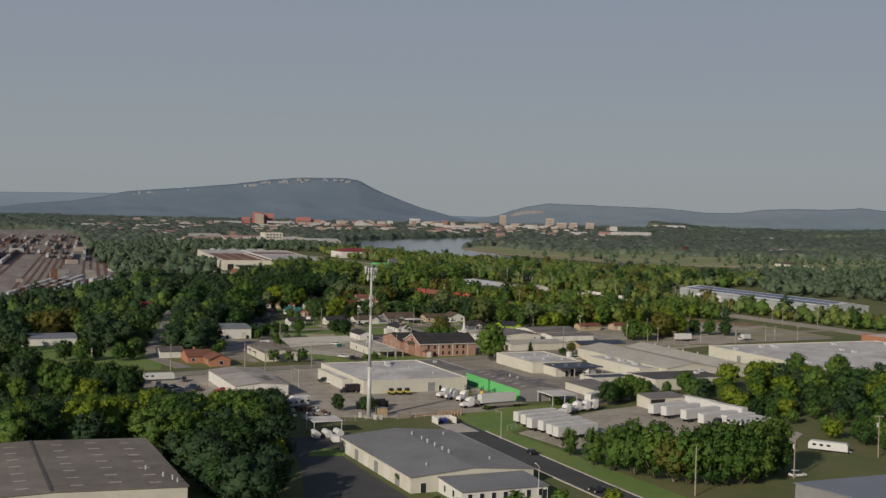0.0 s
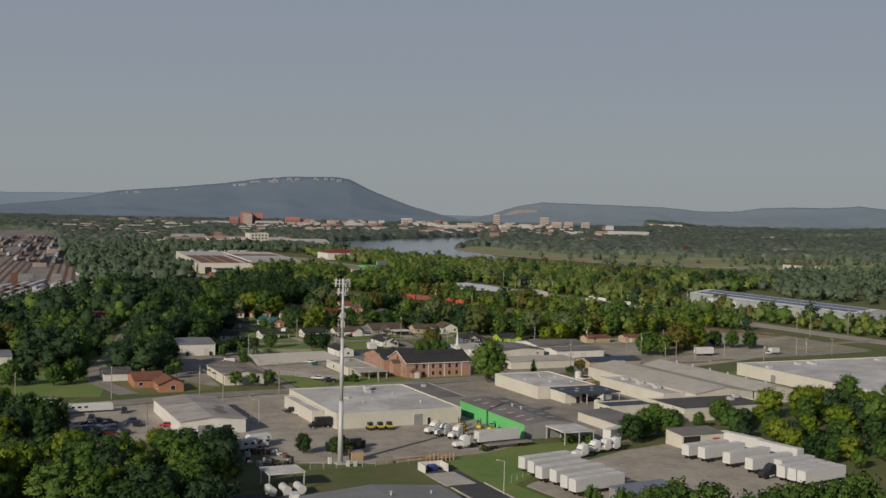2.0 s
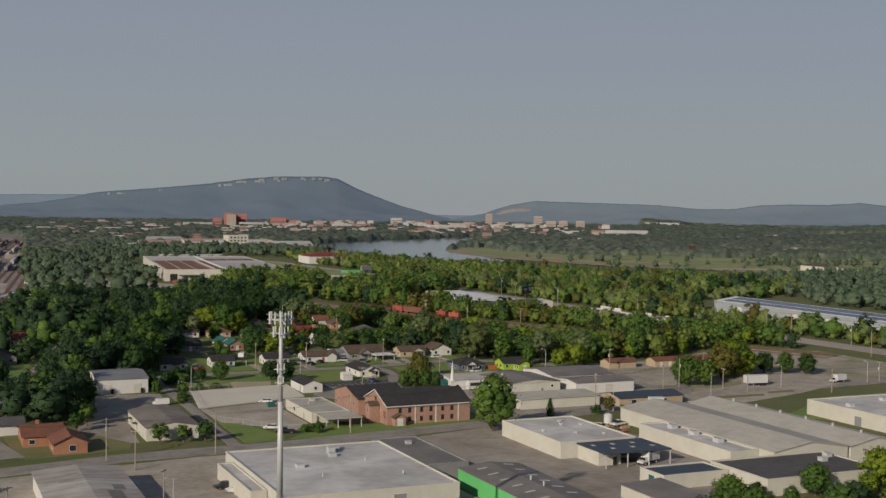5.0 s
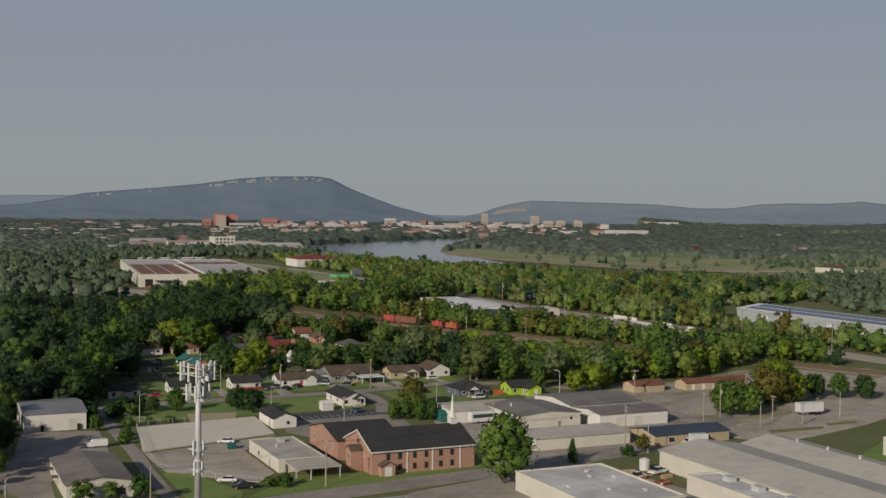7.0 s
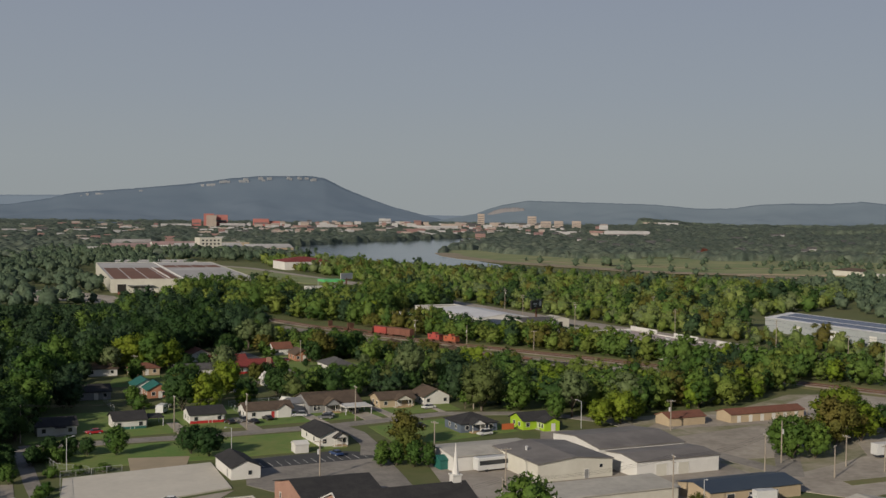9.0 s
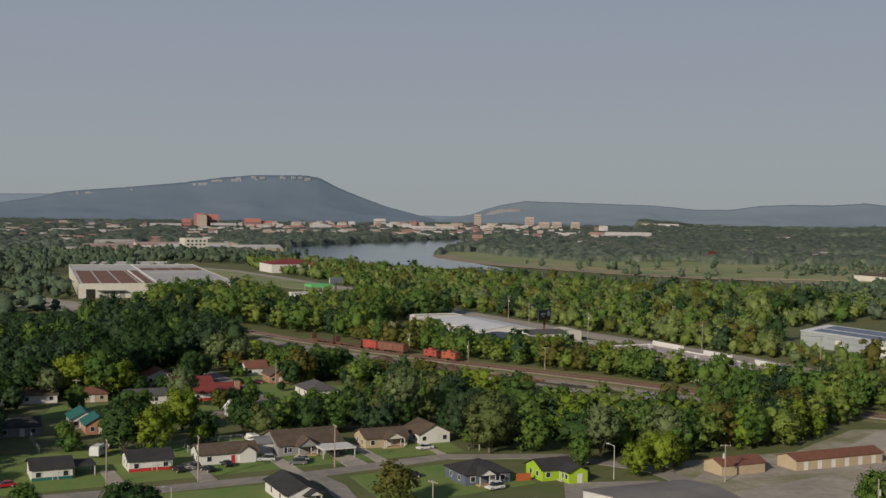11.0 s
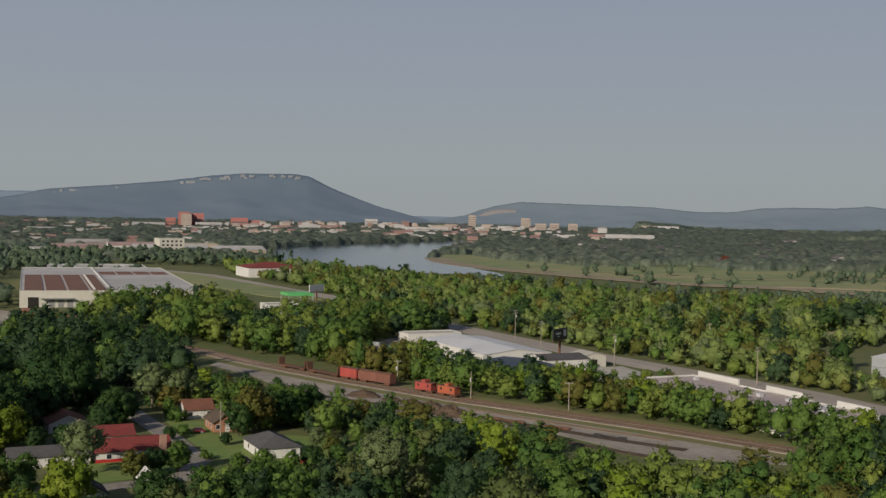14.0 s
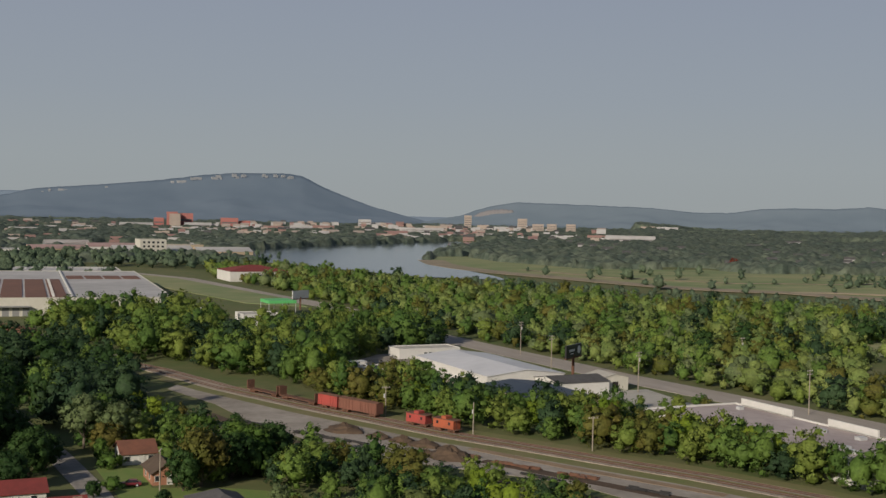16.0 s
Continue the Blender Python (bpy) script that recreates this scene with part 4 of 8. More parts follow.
# flat building between slab and church
b = Building("flat_office", "low cream building with a grey flat roof and deep porch", "office", 73, 85, 252, 279, 3.1, M["cream"], M["concrete"], "flat", parapet=0.2)
b.unit(1, 8, 1.5, 1.5, 0.9)
b.vent(-2, 2)
b.door("W", 6, 1.1, 2.1)
b.window("W", -4, 1, 1.6, 1.1)
canopy("porch_roof", "deep flat porch roof on steel posts", 74, 85.5, 241.5, 251.8, 3.1, M["concrete"], 8)
b = Building("small_hall", "little white hall with a black gable roof", "house", 88, 95, 308, 323, 2.8, M["white"], M["black_shingle"], "gable", "y", 1.5, 0.3)
b.window("S", 1, 1.0, 0.9, 1.0)
b.door("W", 4, 1.0, 2.1)

# west side of the lane
b = Building("cream_office", "cream metal office with a grey-brown gable roof", "office", 22, 36.5, 241, 271, 3.7, M["cream"], M["brown_roof"], "gable", "y", 1.3)
b.seams(0.9)
for k in (-4.5, 4.6):
    b.window("S", k, 0.9, 1.5, 1.3, M["dark"])
for k in (-9, 0):
    b.door("W", k, 1.1, 2.1, M["grey_wall"])
    b.slab("W", k, 2.5, 2.6, 0.15, 1.3, 1.3).part("awning", M["grey_shingle"], b.root)
b = Building("brick_house", "orange brick house with a rust-brown gable roof", "house", -10, 0.5, 243, 258, 2.9, M["orange_brick"], M["rust_shingle"], "gable", "x", 1.9, 0.5)
o = Building("brick_house_wing", "front wing of the brick house with a white gable", "house", -3.5, 5, 231, 242.6, 2.9, M["orange_brick"], M["rust_shingle"], "gable", "y", 1.9, 0.5)
o.window("S", 0.5, 0.8, 1.6, 1.5)
o.window("W", 2, 0.9, 1.2, 1.2)
b.window("S", -3, 0.9, 1.4, 1.2)
Geo().box(-1.2, -0.3, 2.0, 2.9, 2.5, 5.6).part("chimney", M["orange_brick"], b.root)
b = Building("old_house", "small weathered house with a grey roof behind the brick house", "house", -18, -8, 262, 272, 2.8, M["white"], M["grey_shingle"], "gable", "x", 1.6)
b = Building("flat_workshop", "low white workshop with a patched pale metal roof", "workshop", -12, 7, 152, 194, 4.0, M["white"], M["stained_roof"], "gable", "y", 0.9, roof_label="pale metal roof with brown patches")
for x, y, lx, ly in ((4.5, -10, 3.0, 9), (6, -2, 2.5, 5)):
    k = b.skylight(x, y, lx, ly)
    k.name = "roof_patch"
    k.data.materials[0] = M["brown_roof"]
for x, y in ((-4, 6), (-2, 12), (3, 14)):
    k = b.skylight(x, y, 3.0, 0.5)
    k.data.materials[0] = M["grey_roof"]
b.door("S", -3, 3.0, 2.8, M["grey_wall"], "roller_door")
b.door("S", 4, 2.6, 2.6, M["dark"], "roller_door")
b = Building("white_shed", "tall white metal shed with a rounded grey roof", "shed", 21, 38, 327, 352, 5.0, M["white"], M["grey_roof"], "gable", "x", 1.2)
for k in (-5.2, 4.8):
    b.door("S", k, 2.4, 3.2, M["cream"], "roller_door")
    b.slab("S", k + 1.6, 0.1, 0.9, 1.6, 0.5, 0.5).part("stack", M["dark"], b.root)
b = Building("west_shop", "long low shop with a slate-blue roof behind trees", "shop", -70, -46, 318, 340, 3.2, M["white"], M["slate_roof"], "gable", "x", 0.9)

# warehouses to the east
b = Building("flat_warehouse", "cream warehouse with a stained grey flat roof", "warehouse", 118.5, 141.5, 181, 215, 4.2, M["cream"], M["white_roof"], "flat")
for k in range(7):
    b.unit(rnd.uniform(-8, 8), rnd.uniform(-12, 13), 0.7, 0.7, 0.35, M["white_plastic"], "roof_hatch")
BLUE = canopy("blue_canopy", "dark blue-roofed loading canopy over a truck bay", 123, 143, 166, 180.6, 4.1, M["blue_roof"], 8)
for k in range(6):
    Geo().box(-8.2 + k * 3.0, -7.2 + k * 3.0, (-3 if k % 2 else 2), (-1.6 if k % 2 else 3.4), 4.1, 4.16).part("skylight", M["skylight"], BLUE)
b = Building("bay_office", "small cream office under the blue canopy", "office", 123.4, 130, 170, 180.4, 3.6, M["cream"], M["concrete"], "flat", parapet=0)
b.door("S", 1.5, 1.2, 2.2, M["glass"])
b = Building("low_store", "long low cream store with a dark flat roof", "store", 111, 122, 112, 140, 2.9, M["cream"], M["brown_roof"], "shed", "y", 0.5)
b = Building("ridge_warehouse", "cream warehouse with a pale ridged metal roof", "warehouse", 163, 187, 150, 222, 4.6, M["cream"], M["concrete"], "gable", "y", 1.9)
b = Building("side_warehouse", "cream side bay with a flat grey roof and air units", "warehouse", 154, 162.8, 156, 198, 4.0, M["cream"], M["white_roof"], "flat")
for y in (13, 3, -8):
    b.unit(1.5, y, 2.0, 2.4, 1.0)
b = Building("grey_warehouse", "low warehouse with a dark grey flat roof", "warehouse", 143, 178, 128, 149.6, 3.8, M["cream"], M["grey_shingle"], "flat")
b.unit(10, 2, 1.8, 1.8, 0.9)
b.unit(15, 6, 1.8, 1.8, 0.9)
b = Building("long_warehouse", "long warehouse with a pale cream ridged roof", "warehouse", 188, 206, 150, 222, 4.4, M["cream"], M["concrete"], "gable", "y", 1.8)
for k in range(6):
    b.vent(0.2, -30 + k * 11, 0.7, 0.3)
b = Building("front_stores", "row of cream stores with dark flat roofs", "store", 124, 142.6, 142, 152, 3.2, M["cream"], M["blue_roof"], "flat")
b.door("W", 0, 2.4, 2.6, M["teal_roof"], "roller_door")
b = Building("big_warehouse", "very broad white-roofed warehouse beside a field", "warehouse", 229, 330, 128, 214, 4.6, M["cream"], M["white_roof"], "flat")
for k in range(14):
    b.unit(rnd.uniform(-46, 46), rnd.uniform(-36, 38), 2, 2, 0.9)
b.door("W", -20, 3, 3, M["grey_wall"], "roller_door")
o = Building("brick_block", "flat-roofed orange brick block behind the warehouse", "building", 332, 372, 190, 226, 6.5, M["orange_brick"], M["white_roof"], "flat")

# cream sheds by the church
b = Building("bus_shed", "long low white shed with a grey roof and bus bay", "shed", 140, 165, 297, 312, 3.6, M["white"], M["concrete"], "gable", "x", 0.7)
b = Building("cream_shed", "cream metal shed with a grey-brown roof", "shed", 153.5, 174, 279, 302, 4.3, M["cream"], M["brown_roof"], "gable", "y", 1.0)
b.vent(-6, 2, 0.9, 0.3)
b.door("S", 3, 1.1, 2.2, M["grey_wall"])
b.window("S", 7, 2.4, 0.9, 0.8)
b = Building("east_shed", "white metal shed with a wide grey roof", "shed", 176.5, 202, 289, 312, 4.4, M["white"], M["brown_roof"], "gable", "x", 1.2)
b = Building("middle_shed", "white shed with brown roof and roller doors", "shed", 178, 202, 274.5, 288, 3.9, M["white"], M["brown_roof"], "gable", "x", 0.7)
for k in (-5, 1.5):
    b.door("S", k, 3.0, 2.9, M["cream"], "roller_door")
b = Building("long_shed", "long low cream shed beside the street", "shed", 144, 174, 252, 263, 3.2, M["cream"], M["concrete"], "shed", "x", 0.6)
b.door("W", 1, 3.0, 2.4, M["dark"], "roller_door")
b = Building("blue_roofed_shop", "low shop with a blue-black metal roof", "shop", 178, 203, 246, 258, 2.8, M["tan"], M["blue_roof"], "gable", "x", 1.1)
for k in range(3):
    b.window("S", -7 + k * 6, 0.8, 2.0, 1.3)
b = Building("motel_row", "long low tan motel row with a brown roof", "motel", 246, 274, 326, 333, 2.6, M["tan"], M["rust_shingle"], "gable", "x", 1.1)
for k in range(6):
    b.door("S", -11 + k * 4.4, 1.0, 2.0, M["white"])
b = Building("motel_office", "small tan motel office with a brown roof", "motel", 225, 238, 328, 335, 2.5, M["tan"], M["rust_shingle"], "gable", "x", 1.2)

# beyond the railway
b = Building("market_hall", "broad hall with a pale grey metal roof by the highway", "hall", 298, 328, 604, 662, 5.0, M["white"], M["slate_roof"], "gable", "y", 1.8, roof_label="pale grey metal roof")
M["pale_metal"] = surface("pale_galvanised_roof", (0.64, 0.64, 0.65), (0.5, 0.5, 0.51), 0.4, 5, 8, 0.45, 0.03)
b.roof.data.materials[0] = M["pale_metal"]
b = Building("gabled_front", "low white front block with a grey gable", "shop", 316, 336, 588, 603.6, 4.2, M["white"], M["grey_shingle"], "gable", "x", 1.4)
b = Building("blue_roofed_hall", "hall with a dark slate-blue roof and tan walls", "hall", 290, 313, 556, 594, 4.2, M["tan"], M["blue_roof"], "gable", "y", 1.2)
b = Building("arched_porch", "cream entrance pavilion with arched openings", "shop", 336.5, 347, 593, 604, 4.4, M["cream"], M["concrete"], "gable", "y", 1.3)
# solid dark plates on the walls stand for the shade inside the arches
b.slab("S", 0, 0.1, 2.4, 3.0, 0.05, 0.08).part("arch_opening", M["dark"], b.root)
b.slab("W", 0, 0.1, 2.4, 3.0, 0.05, 0.08).part("arch_opening", M["dark"], b.root)
b = Building("yard_store", "low white store with rooftop plant in a gravel yard", "store", 264, 284, 644, 656, 3.0, M["white"], M["grey_roof"], "flat")
b.unit(-4, 2, 6, 4, 2.2, M["white"])
b = Building("yard_hall", "long low white hall behind the yard", "hall", 303, 330, 690, 702, 3.8, M["white"], M["concrete"], "flat")
for k in range(4):
    b.window("S", -2 + k * 2.2, 1.6, 1.4, 0.9)
b = Building("long_mall", "long flat-roofed mall with a dusty pink-grey roof", "mall", 314, 347, 448, 536, 4.2, M["white"], M["gravel"], "flat", parapet=0.5, roof_label="dusty pink-grey gravel roof")
M["dusty_roof"] = surface("dusty_gravel_roof", (0.47, 0.405, 0.385), (0.31, 0.265, 0.26), 0.9, 5, 12, 0.5, 0.1)
b.roof.data.materials[0] = M["dusty_roof"]
for k in range(16):
    b.unit(rnd.uniform(-13, 13), rnd.uniform(-40, 40), rnd.uniform(1.2, 2.6), rnd.uniform(1.2, 2.6), rnd.uniform(0.5, 1.1))
for y0, y1 in ((-42, -28), (-14, 4), (18, 40)):
    Geo().box(15.4, 16.0, y0, y1, 4.7, 6.6).part("sign_wall", M["white"], b.root)
# blue-grey base puts the shade on the long wall into the siding colour
M["pale_siding"] = surface("pale_blue_grey_siding", (0.34, 0.37, 0.385), (0.27, 0.295, 0.31), 0.6, 3, 8, 0.4, 0.03)
b = Building("solar_plant", "very long grey plant with a dark blue panelled roof", "factory", 438, 472, 372, 543, 7.0, M["pale_siding"], M["pale_metal"], "gable", "y", 2.2, roof_label="slate-blue roof rows")
M["panel"] = surface("solar_panel_blue", (0.085, 0.10, 0.145), (0.11, 0.125, 0.165), 0.25, 3, 8, 0.4, 0.0, spec=0.5)
for side in (-1, 1):
    for u, wide in ((4.6, 7.0), (12.2, 5.6)):
        q = b.skylight(side * u, 0, wide, 160)
        q.name, q.data.materials[0] = "solar_panel", M["panel"]
for k in range(5):
    b.door("W", -60 + k * 26, 4.5, 4.8, M["white"], "dock_door")
M["factory_roof"] = surface("pale_factory_membrane", (0.50, 0.49, 0.475), (0.36, 0.35, 0.34), 0.7, 8, 8, 0.5, 0.05)
b = Building("rail_factory", "huge cream factory with brown panels on its pale roof", "factory", 168.5, 271.5, 899, 1143, 9.5, M["cream"], M["factory_roof"], "flat", parapet=0.3, turn=-6)
M["roof_brown"] = surface("weathered_brown_roofing", (0.200, 0.105, 0.075), (0.150, 0.082, 0.062), 0.85, 4, 9, 0.5, 0.05)
for u0, u1 in ((-49, -38.5), (-37, -26), (-24.5, -13.5), (-12, -3.5)):
    Geo().box(u0, u1, -121, 28, 9.5, 9.8).part("roof_panel", M["roof_brown"], b.root, "brown roof panel")
for u0, u1 in ((1.5, 12), (13.5, 24), (25.5, 36), (37.5, 48)):
    Geo().box(u0, u1, 34, 66, 9.5, 9.8).part("roof_panel", M["roof_brown"], b.root, "brown roof panel")
Geo().box(-1.2, -0.2, -121.5, 121.5, 9.5, 10.3).part("fire_wall", M["white"], b.root, "white wall between the two roofs")
for k in range(14):
    Geo().box(-12.0 + 0.9, -12.0 + 2.4, -116 + k * 10.4, -112 + k * 10.4, 9.8, 10.4).part("roof_unit", M["white"], b.root)
b.door("S", -44, 6, 6, M["dark"], "dock_door")
for k in range(3):
    b.door("S", -34 + k * 5, 3.4, 4.5, M["grey_wall"], "dock_door")
b.slab("S", -31, 4.9, 18, 0.5, 3.0, 3.0).part("dock_canopy", M["grey_roof"], b.root)
o = Building("rear_hall", "long pale hall behind the factory with a curved end", "hall", 205, 286, 1186, 1240, 7.0, M["white"], M["factory_roof"], "flat", turn=-6)
o.unit(-30, 6, 4, 4, 1.2)
o.unit(22, -4, 4, 4, 1.2)
b = Building("red_roofed_lodge", "white lodge with a red hipped roof beside the highway", "building", 362, 410, 1160, 1200, 8.0, M["white"], M["red_shingle"], "hip", rise=4.2)
b = Building("roadside_store", "white two-level store with dark openings above the trees", "store", 270, 288, 800, 815, 8.5, M["white"], M["concrete"], "flat")
for k in range(3):
    b.window("S", -5 + k * 4.5, 5.2, 2.2, 2.0)
o = Building("store_annex", "low white annexe with a grey roof", "store", 254, 269.6, 846, 862, 6.5, M["white"], M["stained_roof"], "flat")
b = canopy("green_canopy", "bright green fuel canopy on steel posts", 308, 324, 884, 900, 8.0, M["green"], 6, drop=1.6)
b = Building("hotel", "cream four-storey hotel with dark windows", "hotel", 372, 400, 1560, 1590, 19.0, M["cream"], M["concrete"], "flat")
for z in range(4):
    for u in range(5):
        b.window("S", -10 + u * 5, 2 + z * 4.4, 2.6, 2.2)
M["pink_roof"] = surface("faded_pink_roofing", (0.36, 0.25, 0.235), (0.28, 0.205, 0.195), 0.85, 8, 8, 0.5, 0.03)
for x0, x1, y0, y1, h, wall, roof, kind, rise, label in (
        (352, 440, 1596, 1640, 5.0, "grey_wall", "factory_roof", "gable", 6.0, "broad grey depot with a pale arched roof"), (448, 512, 1610, 1650, 4.5, "tan", "factory_roof", "gable", 4.5, "low tan depot with a pale roof"),
        (268, 330, 1660, 1690, 5.0, "tan", "pink_roof", "gable", 4.0, "long low store with a faded pink roof"), (340, 420, 1700, 1730, 6.0, "white", "pink_roof", "gable", 4.0, "long low store with a faded pink roof"),
        (236, 262, 1640, 1670, 5.0, "white", "grey_roof", "flat", 0, "small white store beside the depots"), (430, 486, 1740, 1770, 7.0, "tan", "concrete", "flat", 0, "low tan block behind the depots"),
        (300, 352, 1770, 1800, 7.0, "grey_wall", "stained_roof", "gable", 4.0, "grey shed behind the depots")):
    Building("depot", label, "depot", x0, x1, y0, y1, h, M[wall], M[roof], kind, "x", rise)
b = Building("mansion", "large cream country house above the pasture", "mansion", 852, 872, 908, 944, 6.0, M["cream"], M["brown_shingle"], "hip", rise=2.6)
b = Building("mansion_wing", "cream colonnaded wing of the country house", "mansion", 854, 870, 876, 907.6, 4.0, M["cream"], M["white_roof"], "flat")


# ---- the far town ----
NAMED = len(TAKEN)


def town_block(bearing, r, w, d, h, wall, roof, label, name="town_building", rows=0, kind="flat", category="building", rise=4.0):
    """A far building by its bearing from the end of the flight and its distance, turned to face the flight."""
    a = radians(bearing)
    x, y = 112 + r * math.sin(a), 248 + r * math.cos(a)
    b = Building(name, label, category, x - w / 2, x + w / 2, y - d / 2, y + d / 2, h, wall, roof, kind, "x", rise, 0.6, -bearing, "buildings of the far town", parapet=0.8)
    for k in range(rows):
        b.slab("S", 0, 3 + k * (h - 4) / max(1, rows), w * 0.88, (h - 4) / max(1, rows) * 0.3, 0.25, 0.3).part("window_band", M["town_glass"], b.root)
    return b


# town colours are muted to carry distance haze; the window bands are paled likewise
M["town_white"] = surface("haze_greyed_white_walls", (0.41, 0.41, 0.415), (0.30, 0.30, 0.31), 0.8, 8, 6, 0.5, 0.0)
M["town_brick"] = surface("town_brick", (0.27, 0.165, 0.15), (0.22, 0.145, 0.135), 0.85, 8, 6, 0.5, 0.0)
M["town_tan"] = surface("town_tan_stone", (0.36, 0.305, 0.265), (0.28, 0.24, 0.215), 0.85, 8, 6, 0.5, 0.0)
M["town_red"] = surface("hospital_red_brick", (0.36, 0.145, 0.13), (0.30, 0.125, 0.115), 0.85, 8, 6, 0.5, 0.0)
M["town_glass"] = surface("haze_paled_window_bands", (0.13, 0.12, 0.12), (0.10, 0.095, 0.10), 0.5, 8, 6, 0.4, 0.0)
TW, TB, TT, TR = M["town_white"], M["town_brick"], M["town_tan"], M["town_red"]
for bearing, r, w, d, h, wall, rows, label in (
        (13.0, 2800, 56, 40, 34, TR, 2, "massive red brick hospital block"), (12.02, 2780, 22, 30, 23, TR, 2, "red brick hospital wing"), (12.62, 2770, 24, 18, 37, TR, 0, "red stair tower of the hospital"), (12.75, 2755, 24, 8, 33, TT, 0, "tan upper storeys of the hospital"),
        (15.25, 2820, 40, 30, 25, TR, 2, "red brick block beside trees"), (15.95, 2830, 26, 30, 19, TR, 2, "red brick block beside trees"), (11.3, 2760, 44, 24, 12, TW, 0, "long white hospital annexe"), (14.2, 2770, 52, 24, 12, TW, 0, "long white hospital annexe"), (13.8, 2760, 60, 24, 14, TW, 2, "long white clinic building"),
        (10.6, 2750, 34, 24, 12, TW, 2, "low white clinic building"), (26.51, 3300, 20, 22, 40, TT, 6, "tall tan office tower"), (29.1, 3320, 26, 24, 34, TT, 6, "tall stone office tower"),
        (29.85, 3000, 28, 24, 24, TT, 5, "tan apartment tower in the town"), (30.5, 3010, 24, 22, 25, TT, 5, "tan apartment tower in the town"), (31.4, 3050, 24, 22, 25, TT, 5, "tan apartment tower in the town"),
        (21.6, 3200, 34, 26, 24, TW, 3, "white domed auditorium block"), (22.4, 3220, 56, 26, 16, TW, 2, "long white civic building"), (24.3, 2620, 96, 34, 15, TW, 3, "broad cream riverside building"),
        (25.0, 2750, 50, 30, 18, TT, 3, "tan building beside the river"), (28.4, 3100, 70, 30, 14, TW, 2, "long white building in town"), (34.2, 2280, 92, 50, 15, TW, 2, "very broad white hall among trees"),
        (35.9, 3450, 60, 30, 19, TW, 2, "long white building on a rise"), (35.0, 3450, 40, 26, 19, TT, 2, "tan building on a rise"), (27.4, 2500, 34, 20, 8, TW, 1, "white house beside the river"),
        (31.0, 2450, 46, 22, 9, TW, 1, "low white town building"), (32.6, 2500, 36, 20, 10, TB, 1, "brick church among trees"), (18.6, 2700, 50, 24, 13, TW, 2, "white town building among trees"),
        (17.3, 2650, 44, 24, 12, TB, 2, "brick town building among trees"), (19.6, 2750, 54, 24, 13, TB, 2, "brick town building among trees"), (6.2, 2300, 60, 24, 8, TW, 1, "long white shed by the rail yard"), (3.4, 2200, 60, 26, 8, TW, 1, "long white shed by the rail yard")):
    town_block(bearing, r, w, d, h, wall, M["town_tan"], label, rows=rows)
tw = random.Random(12)
for k in range(64):
    bearing, r = tw.uniform(1.5, 15), tw.uniform(1500, 2700)
    a = radians(bearing)
    x, y = 112 + r * math.sin(a), 248 + r * math.cos(a)
    if not free(x, y, 16):
        continue
    what, wall = tw.choice([("white", TW), ("white", TW), ("tan", TT), ("brick", TB)])
    town_block(bearing, r, tw.uniform(10, 26), tw.uniform(12, 22), tw.uniform(5, 10), wall, tw.choice([M["grey_roof"], M["town_tan"], M["grey_shingle"]]), "low %s town building near the rail yard" % what)
for k in range(196):
    bearing = tw.uniform(3, 33) if k < 66 else tw.uniform(14, 31)
    r = tw.uniform(2150, 3300) if bearing > 13 else tw.uniform(1950, 3000)
    a = radians(bearing)
    x, y = 112 + r * math.sin(a), 248 + r * math.cos(a)
    if inside([(560, 1760), (740, 1940), (1060, 2190), (1130, 2120), (900, 1830), (700, 1520), (470, 1480)], x, y):
        continue
    kind = tw.random()
    wall = TW if kind < 0.5 else TB if kind < 0.72 else TT
    what = "white" if kind < 0.5 else "brick" if kind < 0.72 else "tan"
    h = tw.uniform(6, 11) + (tw.uniform(0, 8) if r > 2700 and bearing > 15 else 0)
    pitched = tw.random() < 0.4
    town_block(bearing, r, tw.uniform(7, 22), tw.uniform(10, 22), h, wall, tw.choice([M["town_tan"], M["grey_shingle"], M["town_brick"]]) if pitched else tw.choice([M["town_tan"], M["grey_roof"]]),
               "small %s town building among trees" % what, rows=1 if h > 8 else 0, kind="gable" if pitched else "flat")
for k in range(52):
    bearing, r = tw.uniform(30, 47), tw.uniform(1350, 2700)
    a = radians(bearing)
    x, y = 112 + r * math.sin(a), 248 + r * math.cos(a)
    if free(x, y, 10):
        town_block(bearing, r, tw.uniform(8, 16), tw.uniform(8, 13), tw.uniform(5.5, 8), TW, M["grey_shingle"], "white suburban house in distant woods", "far_house", kind="gable", category="house", rise=2.5)


